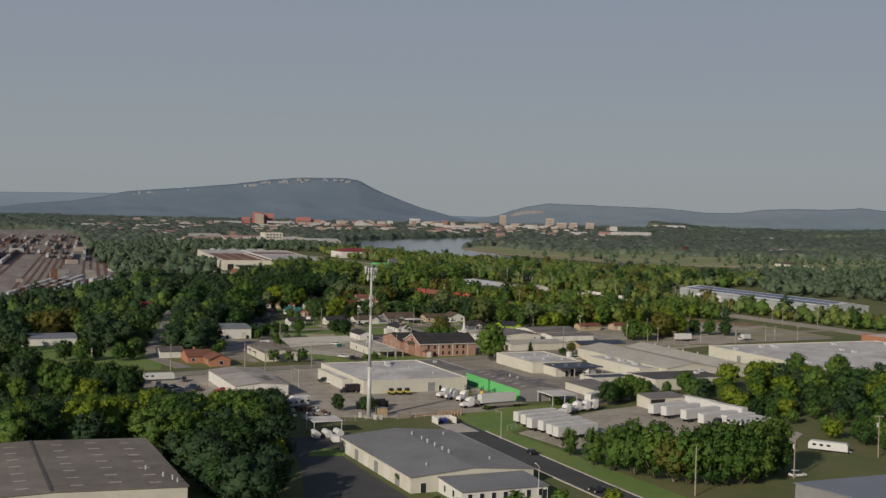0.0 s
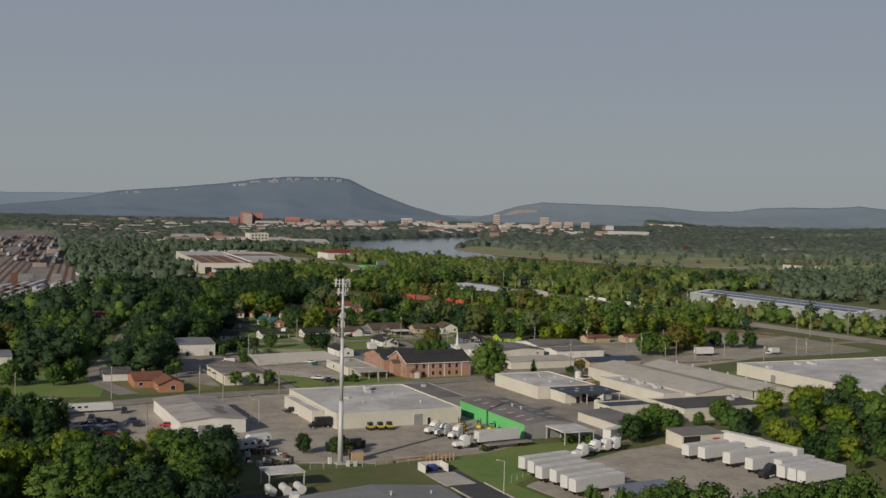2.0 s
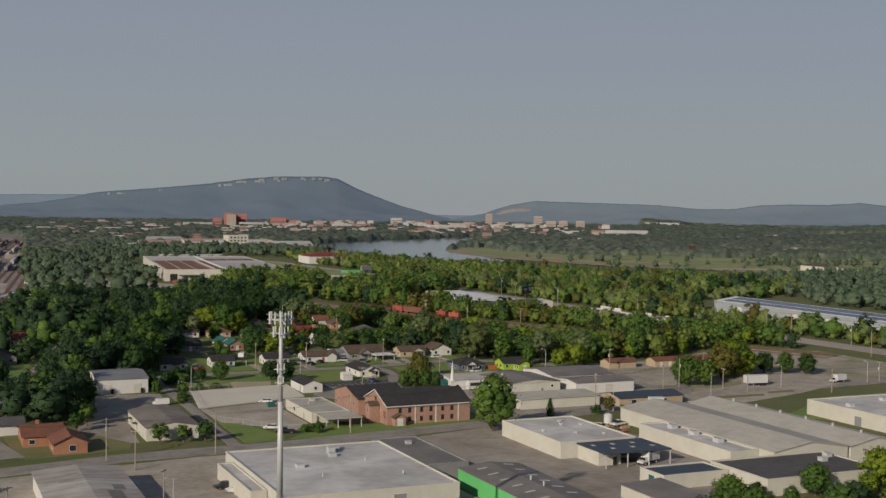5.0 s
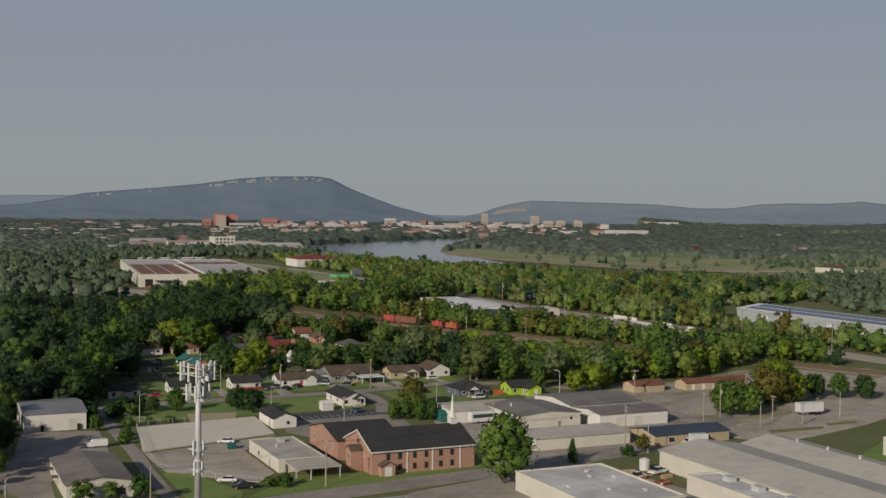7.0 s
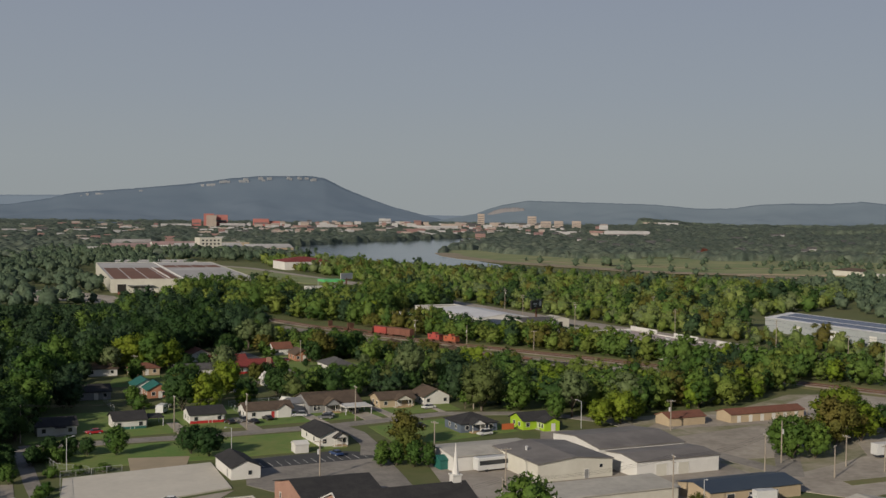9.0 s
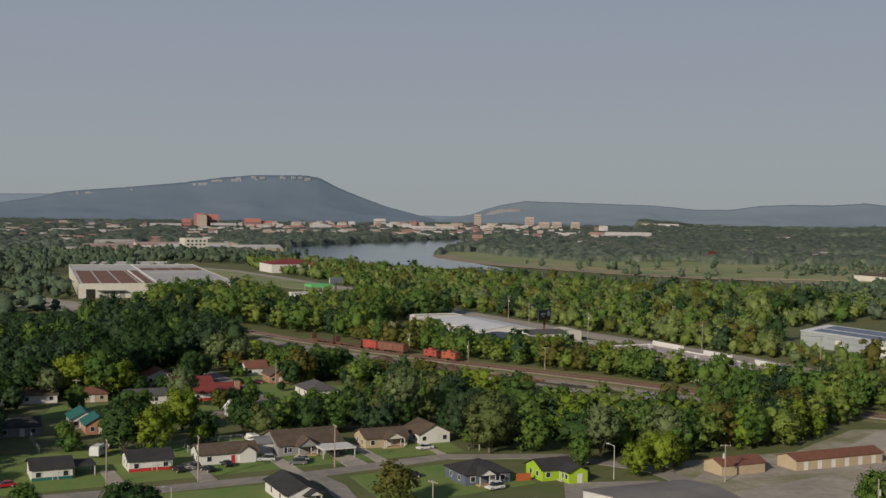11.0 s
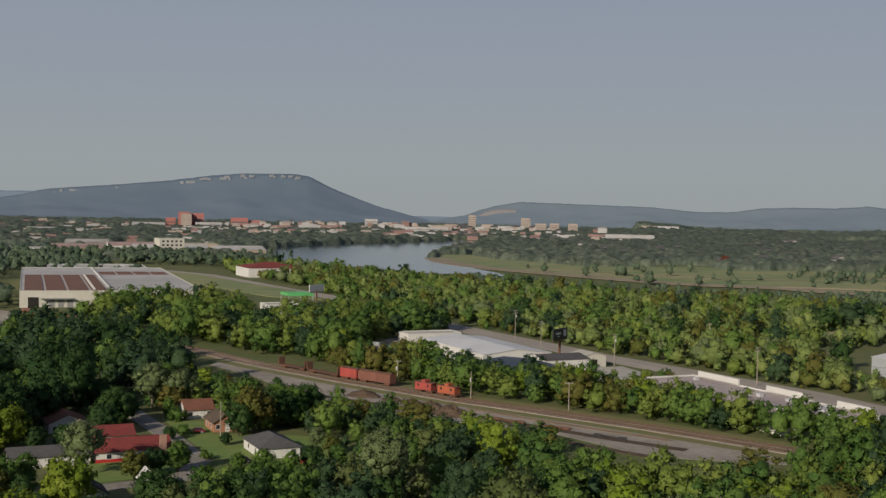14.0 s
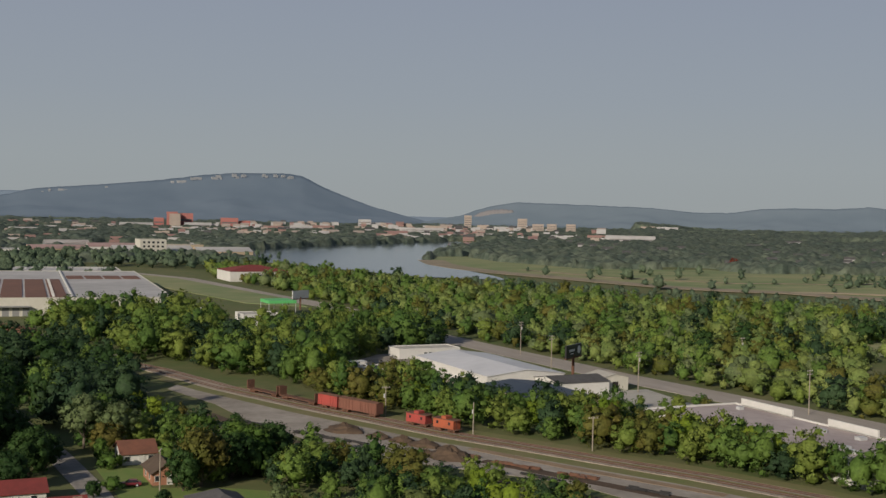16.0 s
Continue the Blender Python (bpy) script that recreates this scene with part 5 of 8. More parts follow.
# ---- houses of the neighbourhood ----
def house(x0, x1, y0, y1, wall, roof, label, axis="x", kind="gable", h=2.7, rise=1.7, door="S", door_paint=None, porch=0.0, turn=0.0, windows=3):
    b = Building("house", label, "house", x0, x1, y0, y1, h, wall, roof, kind, axis, rise, 0.5, turn, "houses of the neighbourhood")
    half = b.w if door in "SN" else b.d
    b.door(door, half * 0.15, 1.0, 2.1, door_paint or M["white"])
    for k in range(windows):
        u = -half + (k + 0.5) * 2 * half / windows
        if abs(u - half * 0.15) > 1.1:
            b.window(door, u, 0.9, 1.1, 1.15)
    for u in (-0.4, 0.4):
        side = "W" if door in "SN" else "S"
        other = b.d if side == "W" else b.w
        b.window(side, u * other, 0.9, 1.0, 1.1)
    if porch:
        u = half * 0.15
        b.slab(door, u, 2.35, porch, 0.18, 2.0, 2.0).part("porch_roof", roof, b.root)
        b.slab(door, u, 0.0, porch, 0.25, 1.9, 1.9).part("porch_step", M["concrete"], b.root)
        for s in (-1, 1):
            b.slab(door, u + s * (porch / 2 - 0.2), 0.25, 0.14, 2.1, 1.85, 0.14).part("porch_post", M["white"], b.root)
    return b


def front_gable(b, u, wide, out, rise, roof, front, posts=True):
    """A gabled porch roof on the street side of a house, with a boarded triangle and two posts."""
    y0, y1, h = -b.d - out, -b.d + 2.2, b.h - 0.1
    a = wide / 2 + 0.3
    g = Geo()
    for s in (-1, 1):
        q = [(u, y0 - 0.3, h + rise), (u + s * a, y0 - 0.3, h - 0.1), (u + s * a, y1, h - 0.1), (u, y1, h + rise)]
        q = q if s < 0 else q[::-1]
        g.add(q + [(x, y, z + 0.18) for x, y, z in q], [(3, 2, 1, 0), (4, 5, 6, 7), (0, 1, 5, 4), (1, 2, 6, 5), (2, 3, 7, 6), (3, 0, 4, 7)])
    ob = g.part("porch_gable", roof, b.root)
    t = [(u - wide / 2, h - 0.05), (u + wide / 2, h - 0.05), (u, h + rise - 0.1)]
    Geo().add([(x, y0, z) for x, z in t] + [(x, y0 + 0.12, z) for x, z in t], [(0, 1, 2), (5, 4, 3), (0, 3, 4, 1), (1, 4, 5, 2), (2, 5, 3, 0)]).part("gable_board", front, ob)
    if posts:
        for s in (-1, 1):
            x = u + s * (wide / 2 - 0.15)
            Geo().box(x - 0.09, x + 0.09, y0, y0 + 0.18, 0, h).part("porch_post", M["white"], b.root)
        Geo().box(u - wide / 2, u + wide / 2, y0, -b.d, 0, 0.4).part("porch_floor", M["pale_wood"], b.root)
    else:
        Geo().box(u - wide / 2 + 0.1, u + wide / 2 - 0.1, y0 + 0.05, -b.d - 0.02, 0, h).part("bay_wall", front, b.root)


W, SH = M["white"], M["black_shingle"]
house(52, 62.5, 378, 387, W, SH, "small white house with a black gabled roof", porch=3)
b = house(73, 82, 380.5, 390, W, SH, "white house with green trim and a dark roof")
b.slab("S", 0, 0, 9, 0.8, 0.06, 0.08).part("plinth", M["teal_roof"], b.root, "green painted base")
canopy("carport", "dark-roofed carport beside a white house", 82.2, 87.5, 382, 389, 2.8, SH, 4)
b = house(95, 105.3, 382, 391, W, SH, "white house with a red base and black roof")
b.slab("S", 0, 0, 10.4, 0.9, 0.06, 0.08).part("plinth", M["red_paint"], b.root, "red painted base")
b = house(112, 126.5, 383.5, 392, W, M["brown_shingle"], "long white house with a red door", door_paint=M["red_paint"])
front_gable(b, 4.6, 4.4, 0.6, 1.5, M["brown_shingle"], W, False)
b = house(133, 150, 387, 402, M["grey_wall"], M["brown_shingle"], "grey house with a broad brown roof and carport", rise=2.6, porch=4)
front_gable(b, -1.5, 5.2, 2.4, 2.0, M["brown_shingle"], M["grey_wall"])
for u in (-6.5, 0.5, 3.5):
    b.window("S", u, 0.8, 1.2, 1.4)
canopy("carport", "white-roofed carport before a grey house", 142, 151, 379.5, 386.4, 2.7, W, 4)
house(129, 135, 392, 399, W, M["grey_roof"], "white annexe with a pale roof", rise=1.0, windows=1)
b = house(157, 169, 388.5, 397, M["tan"], M["brown_shingle"], "tan house with a brown roof and porch", porch=5)
front_gable(b, 1.6, 5.4, 2.2, 1.5, M["brown_shingle"], M["cream"])
b = house(172.5, 181.5, 389, 400, W, M["brown_shingle"], "white house with a steep front gable", "y", rise=2.3)
b = house(119.5, 127.5, 337, 353, W, SH, "white bungalow with a black roof on the lawn", "y", rise=1.7, porch=2.5)
front_gable(b, 1.6, 3.2, 1.8, 1.1, SH, W)
b = Building("garden_shed", "small white garden shed on the lawn", "shed", 111, 114.6, 331.5, 335, 2.2, W, W, "gable", "x", 0.7, 0.2)
b = house(163, 174.5, 341, 352, M["blue_wall"], SH, "slate-blue house with white trim and dark roof", kind="hip", rise=2.3, porch=3)
front_gable(b, -1.0, 4.2, 2.0, 1.4, SH, W)
b = house(182, 191, 339, 347, M["lime"], SH, "lime green house with a dark roof", porch=2.5)
house(186.5, 191.5, 334.5, 338.6, M["lime"], SH, "lime green garage with a dark roof", "y", rise=1.2, windows=1)
g = Geo()
for k in range(12):
    g.box(176.2 + k * 0.33, 176.5 + k * 0.33, 341.2, 341.26, 0, 1.8)
tagged(g.part("fence", M["orange_fence"]), "bright orange board fence between houses", "fence")
house(96, 107, 487, 495, M["tan"], M["rust_shingle"], "tan house with a rust-red hipped roof", kind="hip")
house(81, 92, 490, 500, W, M["brown_shingle"], "white house with a brown roof among trees")
house(70, 81, 436, 445, M["grey_wall"], SH, "grey house with a dark roof among trees")
house(90, 97.5, 443, 453, W, M["teal_roof"], "house with a teal metal roof", "y", rise=2.0)
house(92.5, 99.5, 433, 442.4, M["orange_brick"], M["teal_roof"], "brick front gable with a teal roof", "y", rise=2.0, windows=2)
b = house(131, 148.5, 478, 487.5, W, M["red_shingle"], "white house with a red roof and brick chimney", rise=2.2)
Geo().box(6.0, 7.6, -5.4, -4.6, 0, 6).part("chimney", M["brick"], b.root)
b.slab("S", -5, 0, 8, 0.9, 0.06, 0.08).part("plinth", M["red_paint"], b.root)
house(129.5, 143.5, 498, 506, W, M["red_shingle"], "long house with a red metal roof", rise=1.8)
house(125, 135, 518, 529, W, M["rust_shingle"], "house with a faded pink roof", "y", rise=2.2)
house(119, 131, 538, 550, M["grey_wall"], SH, "dark grey house with a black roof", rise=2.4)
house(120, 132, 572, 584, M["grey_wall"], SH, "dark-roofed house deep in trees", "y", rise=2.6)
house(111.5, 129.5, 477.5, 485, W, M["grey_shingle"], "long low house with a grey roof", rise=1.6)
house(121, 126.5, 437, 445, W, SH, "small white shed-like house with a black roof", "y")
house(168.5, 178.5, 469.5, 484.5, W, M["grey_shingle"], "white house with a grey hipped roof", kind="hip", rise=2.4)
house(166.5, 173, 507, 517, M["orange_brick"], M["brown_shingle"], "brick house with a brown roof by the road", "y", rise=2.0)
house(164, 172, 529, 538, W, M["rust_shingle"], "white house with a rust-brown gable", "x", rise=2.2)
house(154, 166, 606, 615, M["blue_wall"], SH, "blue-grey house among dark trees")
house(64, 74, 470, 478, W, M["grey_shingle"], "white house glimpsed between trees")
house(135.5, 138.5, 446.5, 450.5, W, W, "tiny white playhouse with a steep roof", "y", rise=1.8, windows=1)
hr = random.Random(21)
house(-11, 2, 416, 426, M["grey_wall"], SH, "dark-roofed grey house with white gables by the lane", "y", rise=3.2)
house(3, 15, 479, 489, W, M["red_shingle"], "white house with a red roof by the lane", rise=2.6)
house(21, 29, 538, 547, W, M["grey_shingle"], "white-gabled house beside the lane", "y", rise=2.6)
house(13, 21, 619, 628, W, W, "small pale house deep in the trees", rise=2.0)
house(45, 60, 880, 890, W, M["grey_roof"], "pale house near the rail yard", rise=2.4)
for x, y in ((-40, 450), (-22, 545), (62, 590), (-70, 395), (70, 640), (12, 610), (-36, 520), (24, 660), (58, 700)):
    w = hr.uniform(9, 13)
    house(x, x + w, y, y + hr.uniform(8, 10), hr.choice([W, W, M["tan"], M["grey_wall"]]), hr.choice([SH, M["grey_shingle"], M["brown_shingle"], M["red_shingle"], M["grey_roof"]]),
          "small suburban house half hidden by trees", hr.choice("xy"), hr.choice(["gable", "gable", "hip"]), rise=2.0)


# ---- trees ----
ICO = None


def ico():
    global ICO
    if ICO is None:
        bm = bmesh.new()
        bmesh.ops.create_icosphere(bm, subdivisions=1, radius=1)
        bm.verts.ensure_lookup_table()
        ICO = (np.array([v.co[:] for v in bm.verts]), np.array([[v.index for v in f.verts] for f in bm.faces]))
        bm.free()
    return ICO


def crown_arrays(seed, height, radius, base, lobes, leaves, leaf, core=0.62, cone=False):
    """Vertices, triangles and shading normals of a crown: a dome of billowing lobes, each covered by leaf clumps."""
    r = np.random.RandomState(seed)
    iv, it = ico()
    vs, ts, ns, n = [], [], [], 0
    mid, half = base + (height - base) * 0.5, (height - base) / 2
    squash = r.uniform(0.86, 1.14, size=2)
    heart = np.array([0, 0, base + (height - base) * 0.42])
    for k in range(lobes):
        if cone:
            h = (k + 0.5) / lobes
            rad = radius * (1 - h) * 0.95 + 0.25
            a = r.uniform(0, math.tau)
            c = np.array([math.cos(a) * rad * 0.25, math.sin(a) * rad * 0.25, base + (height - base) * h])
            lr, sq = rad * 0.85 + 0.2, np.array([1, 1, 1.1])
        elif k == 0:
            c, lr, sq = np.array([0, 0, mid]), radius * 0.74, np.array([squash[0], squash[1], half / radius])
        else:
            # lobes spread evenly over the dome, few of them underneath
            up = 1 - 1.86 * (k - 0.5) / (lobes - 1)
            a = k * 2.39996 + r.uniform(-0.45, 0.45)
            up = min(0.97, up + r.uniform(-0.16, 0.16))
            flat = math.sqrt(max(0, 1 - up * up))
            lr = radius * r.uniform(0.20, 0.40)
            u = 1 - 0.85 * lr / radius + r.uniform(-0.22, 0.10)
            c = np.array([math.cos(a) * flat * radius * u * squash[0], math.sin(a) * flat * radius * u * squash[1], mid + up * (half - lr * 0.72) * r.uniform(0.9, 1.04)])
            sq = np.array([1, 1, r.uniform(0.75, 0.98)])
        wob = 1 + r.uniform(-0.24, 0.2, size=(len(iv), 1))
        solid = c + iv * lr * core * (1.25 if k == 0 and not cone else 1) * wob * sq
        away = solid - heart
        away /= np.linalg.norm(away, axis=1, keepdims=True) + 1e-9
        vs.append(solid)
        ns.append(iv * 0.5 + away * 0.5)
        ts.append(it + n)
        n += len(iv)
        if leaves:
            cnt = leaves
            d = r.normal(size=(cnt, 3))
            d[:, 2] += 0.2
            d /= np.linalg.norm(d, axis=1, keepdims=True)
            p = c + d * (lr * r.uniform(0.55, 1.30, size=(cnt, 1))) * sq
            nrm = d + r.normal(scale=0.7, size=d.shape)
            nrm /= np.linalg.norm(nrm, axis=1, keepdims=True)
            ax = np.cross(nrm, r.normal(size=d.shape))
            ax /= np.linalg.norm(ax, axis=1, keepdims=True) + 1e-9
            bx = np.cross(nrm, ax)
            s = leaf * r.uniform(0.5, 1.2, size=(cnt, 1))
            sag = nrm * s * 0.3
            tri = np.stack([p - ax * s - sag, p - bx * s * 0.7, p + (ax * 0.8 + bx * 0.6) * s - sag * 0.5], 1).reshape(-1, 3)
            away = p - heart
            away /= np.linalg.norm(away, axis=1, keepdims=True) + 1e-9
            soft = d * 0.34 + away * 0.50 + nrm * 0.44
            vs.append(tri)
            ns.append(np.repeat(soft, 3, axis=0))
            ts.append(np.arange(cnt * 3).reshape(-1, 3) + n)
            n += cnt * 3
    ns = np.concatenate(ns)
    ns /= np.linalg.norm(ns, axis=1, keepdims=True) + 1e-9
    return np.concatenate(vs), np.concatenate(ts), ns


def mesh_from_arrays(name, v, t, material, normals=None):
    me = bpy.data.meshes.new(name)
    me.vertices.add(len(v))
    me.vertices.foreach_set("co", np.asarray(v, np.float32).ravel())
    loops = t.ravel().astype(np.int32)
    me.loops.add(len(loops))
    me.loops.foreach_set("vertex_index", loops)
    me.polygons.add(len(t))
    me.polygons.foreach_set("loop_start", (np.arange(len(t)) * 3).astype(np.int32))
    me.polygons.foreach_set("use_smooth", np.ones(len(t), bool))
    me.materials.append(material)
    me.update(calc_edges=True)
    me.validate()
    if normals is not None:
        me.normals_split_custom_set_from_vertices(np.asarray(normals, np.float32))
    return me


def trunk_mesh(seed, height, base, radius, limbs=4):
    r, g = random.Random(seed), Geo()
    tr = 0.018 * height + 0.1
    lean = Vector((r.uniform(-0.4, 0.4), r.uniform(-0.4, 0.4), 0))
    top = Vector((0, 0, base + (height - base) * 0.45)) + lean
    g.rod((0, 0, -0.2), (lean.x * 0.4, lean.y * 0.4, base * 0.9), tr * 1.25, tr * 0.9, 8)
    g.rod((lean.x * 0.4, lean.y * 0.4, base * 0.88), top, tr * 0.9, tr * 0.4, 7)
    for k in range(limbs):
        a = k * math.tau / limbs + r.uniform(-0.5, 0.5)
        z = base * r.uniform(0.75, 1.0)
        g.rod((lean.x * 0.4, lean.y * 0.4, z), (math.cos(a) * radius * 0.55, math.sin(a) * radius * 0.55, z + (height - base) * r.uniform(0.3, 0.5)), tr * 0.5, tr * 0.18, 6)
    return g.mesh("trunk", M["bark"], True)


KINDS = {}


def tree_kind(key, seed, height, radius, base, lobes, leaves, leaf, material, label, cone=False, category="tree"):
    v, t, nrm = crown_arrays(seed, height, radius, base, lobes, leaves, leaf, cone=cone)
    root = thing("cedar_tree" if cone else "bush" if category == "bush" else "broadleaf_tree", 0, 0, -500, 0, label, category)
    c = new("crown", mesh_from_arrays("crown", v, t, M[material], nrm))
    c.parent = root
    tr = new("trunk", trunk_mesh(seed, height, base, radius, 0 if cone else 4))
    tr.parent = root
    KINDS[key] = (root, height)


tree_kind("oak", 1, 14, 6.6, 0.4, 36, 56, 0.45, "leaf", "broad dark-green broadleaf tree in full leaf")
tree_kind("oak_b", 2, 15, 6.4, 0.2, 38, 54, 0.45, "leaf", "rounded green broadleaf tree in full leaf")
tree_kind("oak_c", 12, 13, 6.4, 0.5, 34, 56, 0.45, "leaf_dark", "deep green spreading broadleaf tree")
tree_kind("tall", 3, 18, 6.0, 0.4, 42, 54, 0.46, "leaf_dark", "tall dark-green broadleaf tree")
tree_kind("tall_b", 13, 17, 5.4, 0.8, 40, 54, 0.45, "leaf", "tall slender green broadleaf tree")
tree_kind("yellow", 4, 11, 5.2, 0.4, 32, 58, 0.40, "leaf_yellow", "yellow-green tree with a dense round crown")
tree_kind("pale", 5, 15, 6.0, 3.2, 27, 54, 0.45, "leaf_pale", "silvery green tree with a pale open crown")
tree_kind("cottonwood", 25, 18, 5.4, 6.5, 30, 58, 0.42, "leaf_pale", "tall pale cottonwood with a bare forked trunk")
tree_kind("grey_oak", 26, 16, 7.4, 1.5, 44, 60, 0.45, "leaf_olive", "huge round olive-green oak above small houses")
tree_kind("rusty", 6, 10, 4.9, 0.8, 26, 58, 0.42, "leaf_rust", "tree with browning late-summer leaves")
tree_kind("red", 16, 10, 5.0, 0.5, 14, 60, 0.5, "leaf_red", "tree with dull red autumn leaves")
tree_kind("small", 7, 6.5, 2.8, 1.0, 12, 100, 0.28, "leaf", "small round green ornamental tree")
tree_kind("bush", 8, 3.0, 2.2, -0.3, 9, 90, 0.25, "leaf", "dense low green garden bush", category="bush")
tree_kind("row", 20, 12.5, 4.2, -0.6, 38, 52, 0.40, "leaf", "dense columnar green tree in a planted row")
tree_kind("cedar", 9, 8.0, 2.6, 0.4, 10, 130, 0.30, "cedar", "conical deep green cedar", cone=True)
tr_rnd = random.Random(77)


def plant(key, x, y, height=None, group="trees"):
    root, h = KINDS[key]
    s = (height or h * tr_rnd.uniform(0.8, 1.15)) / h
    ob = copy_thing(root, pose(x, y, 0, 0, 0, tr_rnd.uniform(0, 360)))
    ob.scale = (s * tr_rnd.uniform(0.9, 1.12), s * tr_rnd.uniform(0.9, 1.12), s)
    return ob


# single trees that stand out
for key, x, y, h in (("oak", 119, 222, 17), ("cottonwood", 177, 411, 18.6), ("grey_oak", 185, 372, 17), ("pale", 226, 353, 13.5), ("yellow", 220, 340, 8), ("oak_b", 197, 369, 11.5), ("oak", 254, 353, 12.5), ("oak_b", 283, 389, 15.5), ("oak_b", 66, 450, 21), ("oak_b", 57, 440, 18), ("oak", 52, 404, 16), ("small", 25, 237, 6), ("small", 31, 235.5, 5.5), ("small", 37, 235, 6.5), ("bush", 70, 238, 3.2), ("bush", 67, 239, 2.6),
                     ("row", 128, 313, 6), ("row", 130, 309, 6.5), ("row", 133.5, 306, 7), ("row", 126, 309, 5.5), ("row", 136.5, 304, 6.5), ("rusty", 141, 330, 10), ("rusty", 136, 316, 8),
                     ("oak_b", 68, 346, 8), ("oak_c", 86, 341, 8), ("oak_c", 89.5, 336, 8), ("yellow", 214, 337, 11), ("oak_b", 199, 350, 9), ("small", 182, 378, 6), ("small", 187, 380, 6.5),
                     ("oak_b", 228, 282, 11), ("oak", 234, 276, 10), ("yellow", 253, 291, 11), ("oak_b", 262, 300, 13), ("oak", 276, 310, 12), ("cedar", 146, 236, 6), ("rusty", 170, 240, 5), ("bush", 164, 238, 3),
                     ("row", 53, 33, 8.0), ("row", 53, 20, 10.3), ("row", 54.5, 13, 12.5), ("row", 57, 7, 14.8), ("row", 60, 2, 15.4), ("rusty", 62.5, -3, 12), ("row", 65, -6, 14.8), ("row", 69, -8, 16.0), ("row", 73, -9, 16.5), ("row", 77.5, -10, 16.0), ("row", 82, -9, 16.5), ("row", 87, -6, 14.8), ("row", 93, -3, 16.0), ("row", 97, 1, 13.7),
                     ("small", 22, -18, 5), ("small", 10, -20, 6), ("bush", 0, -10, 2.4), ("bush", -3, -6, 2.2), ("yellow", 206, 336, 9), ("yellow", 32, -24, 6), ("small", -4, 14, 4), ("bush", 90, 109, 3), ("bush", 96, 108, 2.6),
                     ("bush", 62, 106, 2.0), ("oak_c", 22, 112, 6), ("oak_c", 14, 118, 6), ("bush", 44, 300, 2.5), ("bush", 45.5, 306, 2.6), ("bush", 47, 312, 2.4), ("bush", 50, 326, 2.8), ("bush", 56, 327, 2.5), ("bush", 62, 328, 2.4),
                     ("bush", 49, 345, 4), ("bush", 53, 342, 4.4), ("oak_b", 95, 470, 9), ("yellow", 118, 430, 13), ("pale", 126, 466, 13), ("oak", 86, 425, 6), ("oak_c", 134, 425, 10), ("oak_c", 120, 412, 9), ("small", 156, 410, 7),
                     ("oak", 40, 322, 5), ("small", 6, 262, 6), ("small", 10, 270, 7)):
    plant(key, x, y, h)

for key, x, y, h in (("oak_c", 41, 366, 13), ("oak_c", 46, 374, 13), ("tall", 38, 374, 15), ("oak_c", 50, 414, 13), ("oak_c", 6, 291, 12), ("oak_c", 11, 297, 12), ("oak_c", 3, 299, 13), ("oak_b", 228, 278, 12), ("rusty", 238, 283, 10), ("rusty", 252, 288, 14), ("yellow", 258, 293, 16), ("yellow", 263, 290, 11), ("oak_b", 272, 299, 10), ("oak_c", 279, 297, 9), ("oak", 286, 293, 9), ("oak_c", 293, 288, 9), ("pale", 206, 352, 15), ("oak_c", -88, 226, 12), ("oak_c", -80, 232, 12), ("tall", -95, 236, 14), ("oak_c", -74, 224, 11), ("oak_b", -50.5, 259, 10), ("oak_c", -57, 263, 9), ("oak_c", -44, 262, 8), ("oak", -36, 257, 8), ("oak_b", -30, 260, 9), ("oak_c", -26, 268, 9),
                     ("rusty", -54, 343, 15), ("rusty", -46, 347, 15), ("rusty", -61, 348, 14), ("oak_c", -40, 340, 13), ("oak_c", -62, 174, 12), ("oak_c", -53, 167, 12.5), ("oak_c", -46, 161, 12), ("oak_c", -70, 181, 12), ("tall_b", -58, 180, 12), ("oak_c", -80, 190, 12), ("oak_c", -90, 196, 12),
                     ("yellow", -60, 93, 13), ("yellow", -46, 117, 11), ("yellow", -45, 68, 12), ("yellow", -61, 147, 10),
                     ("yellow", -33, 104, 10), ("yellow", -14, 98, 9.5), ("yellow", -20, 78, 11), ("oak_b", -26, 70, 12), ("oak", -32, 60, 11), ("bush", -22, 62, 4), ("bush", -28, 48, 4), ("bush", -32, 30, 4), ("yellow", -29, 40, 9)):
    plant(key, x, y, h)

plant("red", 982, 1324, 13)
WILD = ["oak", "oak_b", "oak_c", "tall", "tall_b", "oak", "oak_c", "tall", "oak_b", "oak_c", "tall", "yellow", "pale", "rusty"]


REST = []


def grove(ring, gap, seed, low=10, high=16, kinds=WILD, limit=400):
    """Single trees in a ring, the rest of them joined into the woods further down."""
    r = random.Random(seed)
    for k, (x, y) in enumerate(scatter(ring, gap, seed)):
        h = r.uniform(low, high)
        if 130 < x < 172 and y < 127:
            h *= 0.62
        if x < 5 and 90 < y < 150:
            h = min(h, max(6.0, 13 - 0.15 * (y - 90)))
        if k < limit:
            plant(r.choice(kinds), x, y, h)
        else:
            REST.append((x, y, h))


grove([(-150, 60), (-92, 70), (-56, 66), (-48, 0), (-36, -6), (-27, 43), (-18, 74), (-6, 104), (-1, 128), (-11, 142), (-32, 137), (-46, 150), (-67, 158), (-86, 190), (-150, 196)], 7.4, 31, 9, 15, ["oak", "oak_c", "oak_c", "tall_b", "oak_c", "tall", "oak_b", "oak_c", "yellow"], 85)
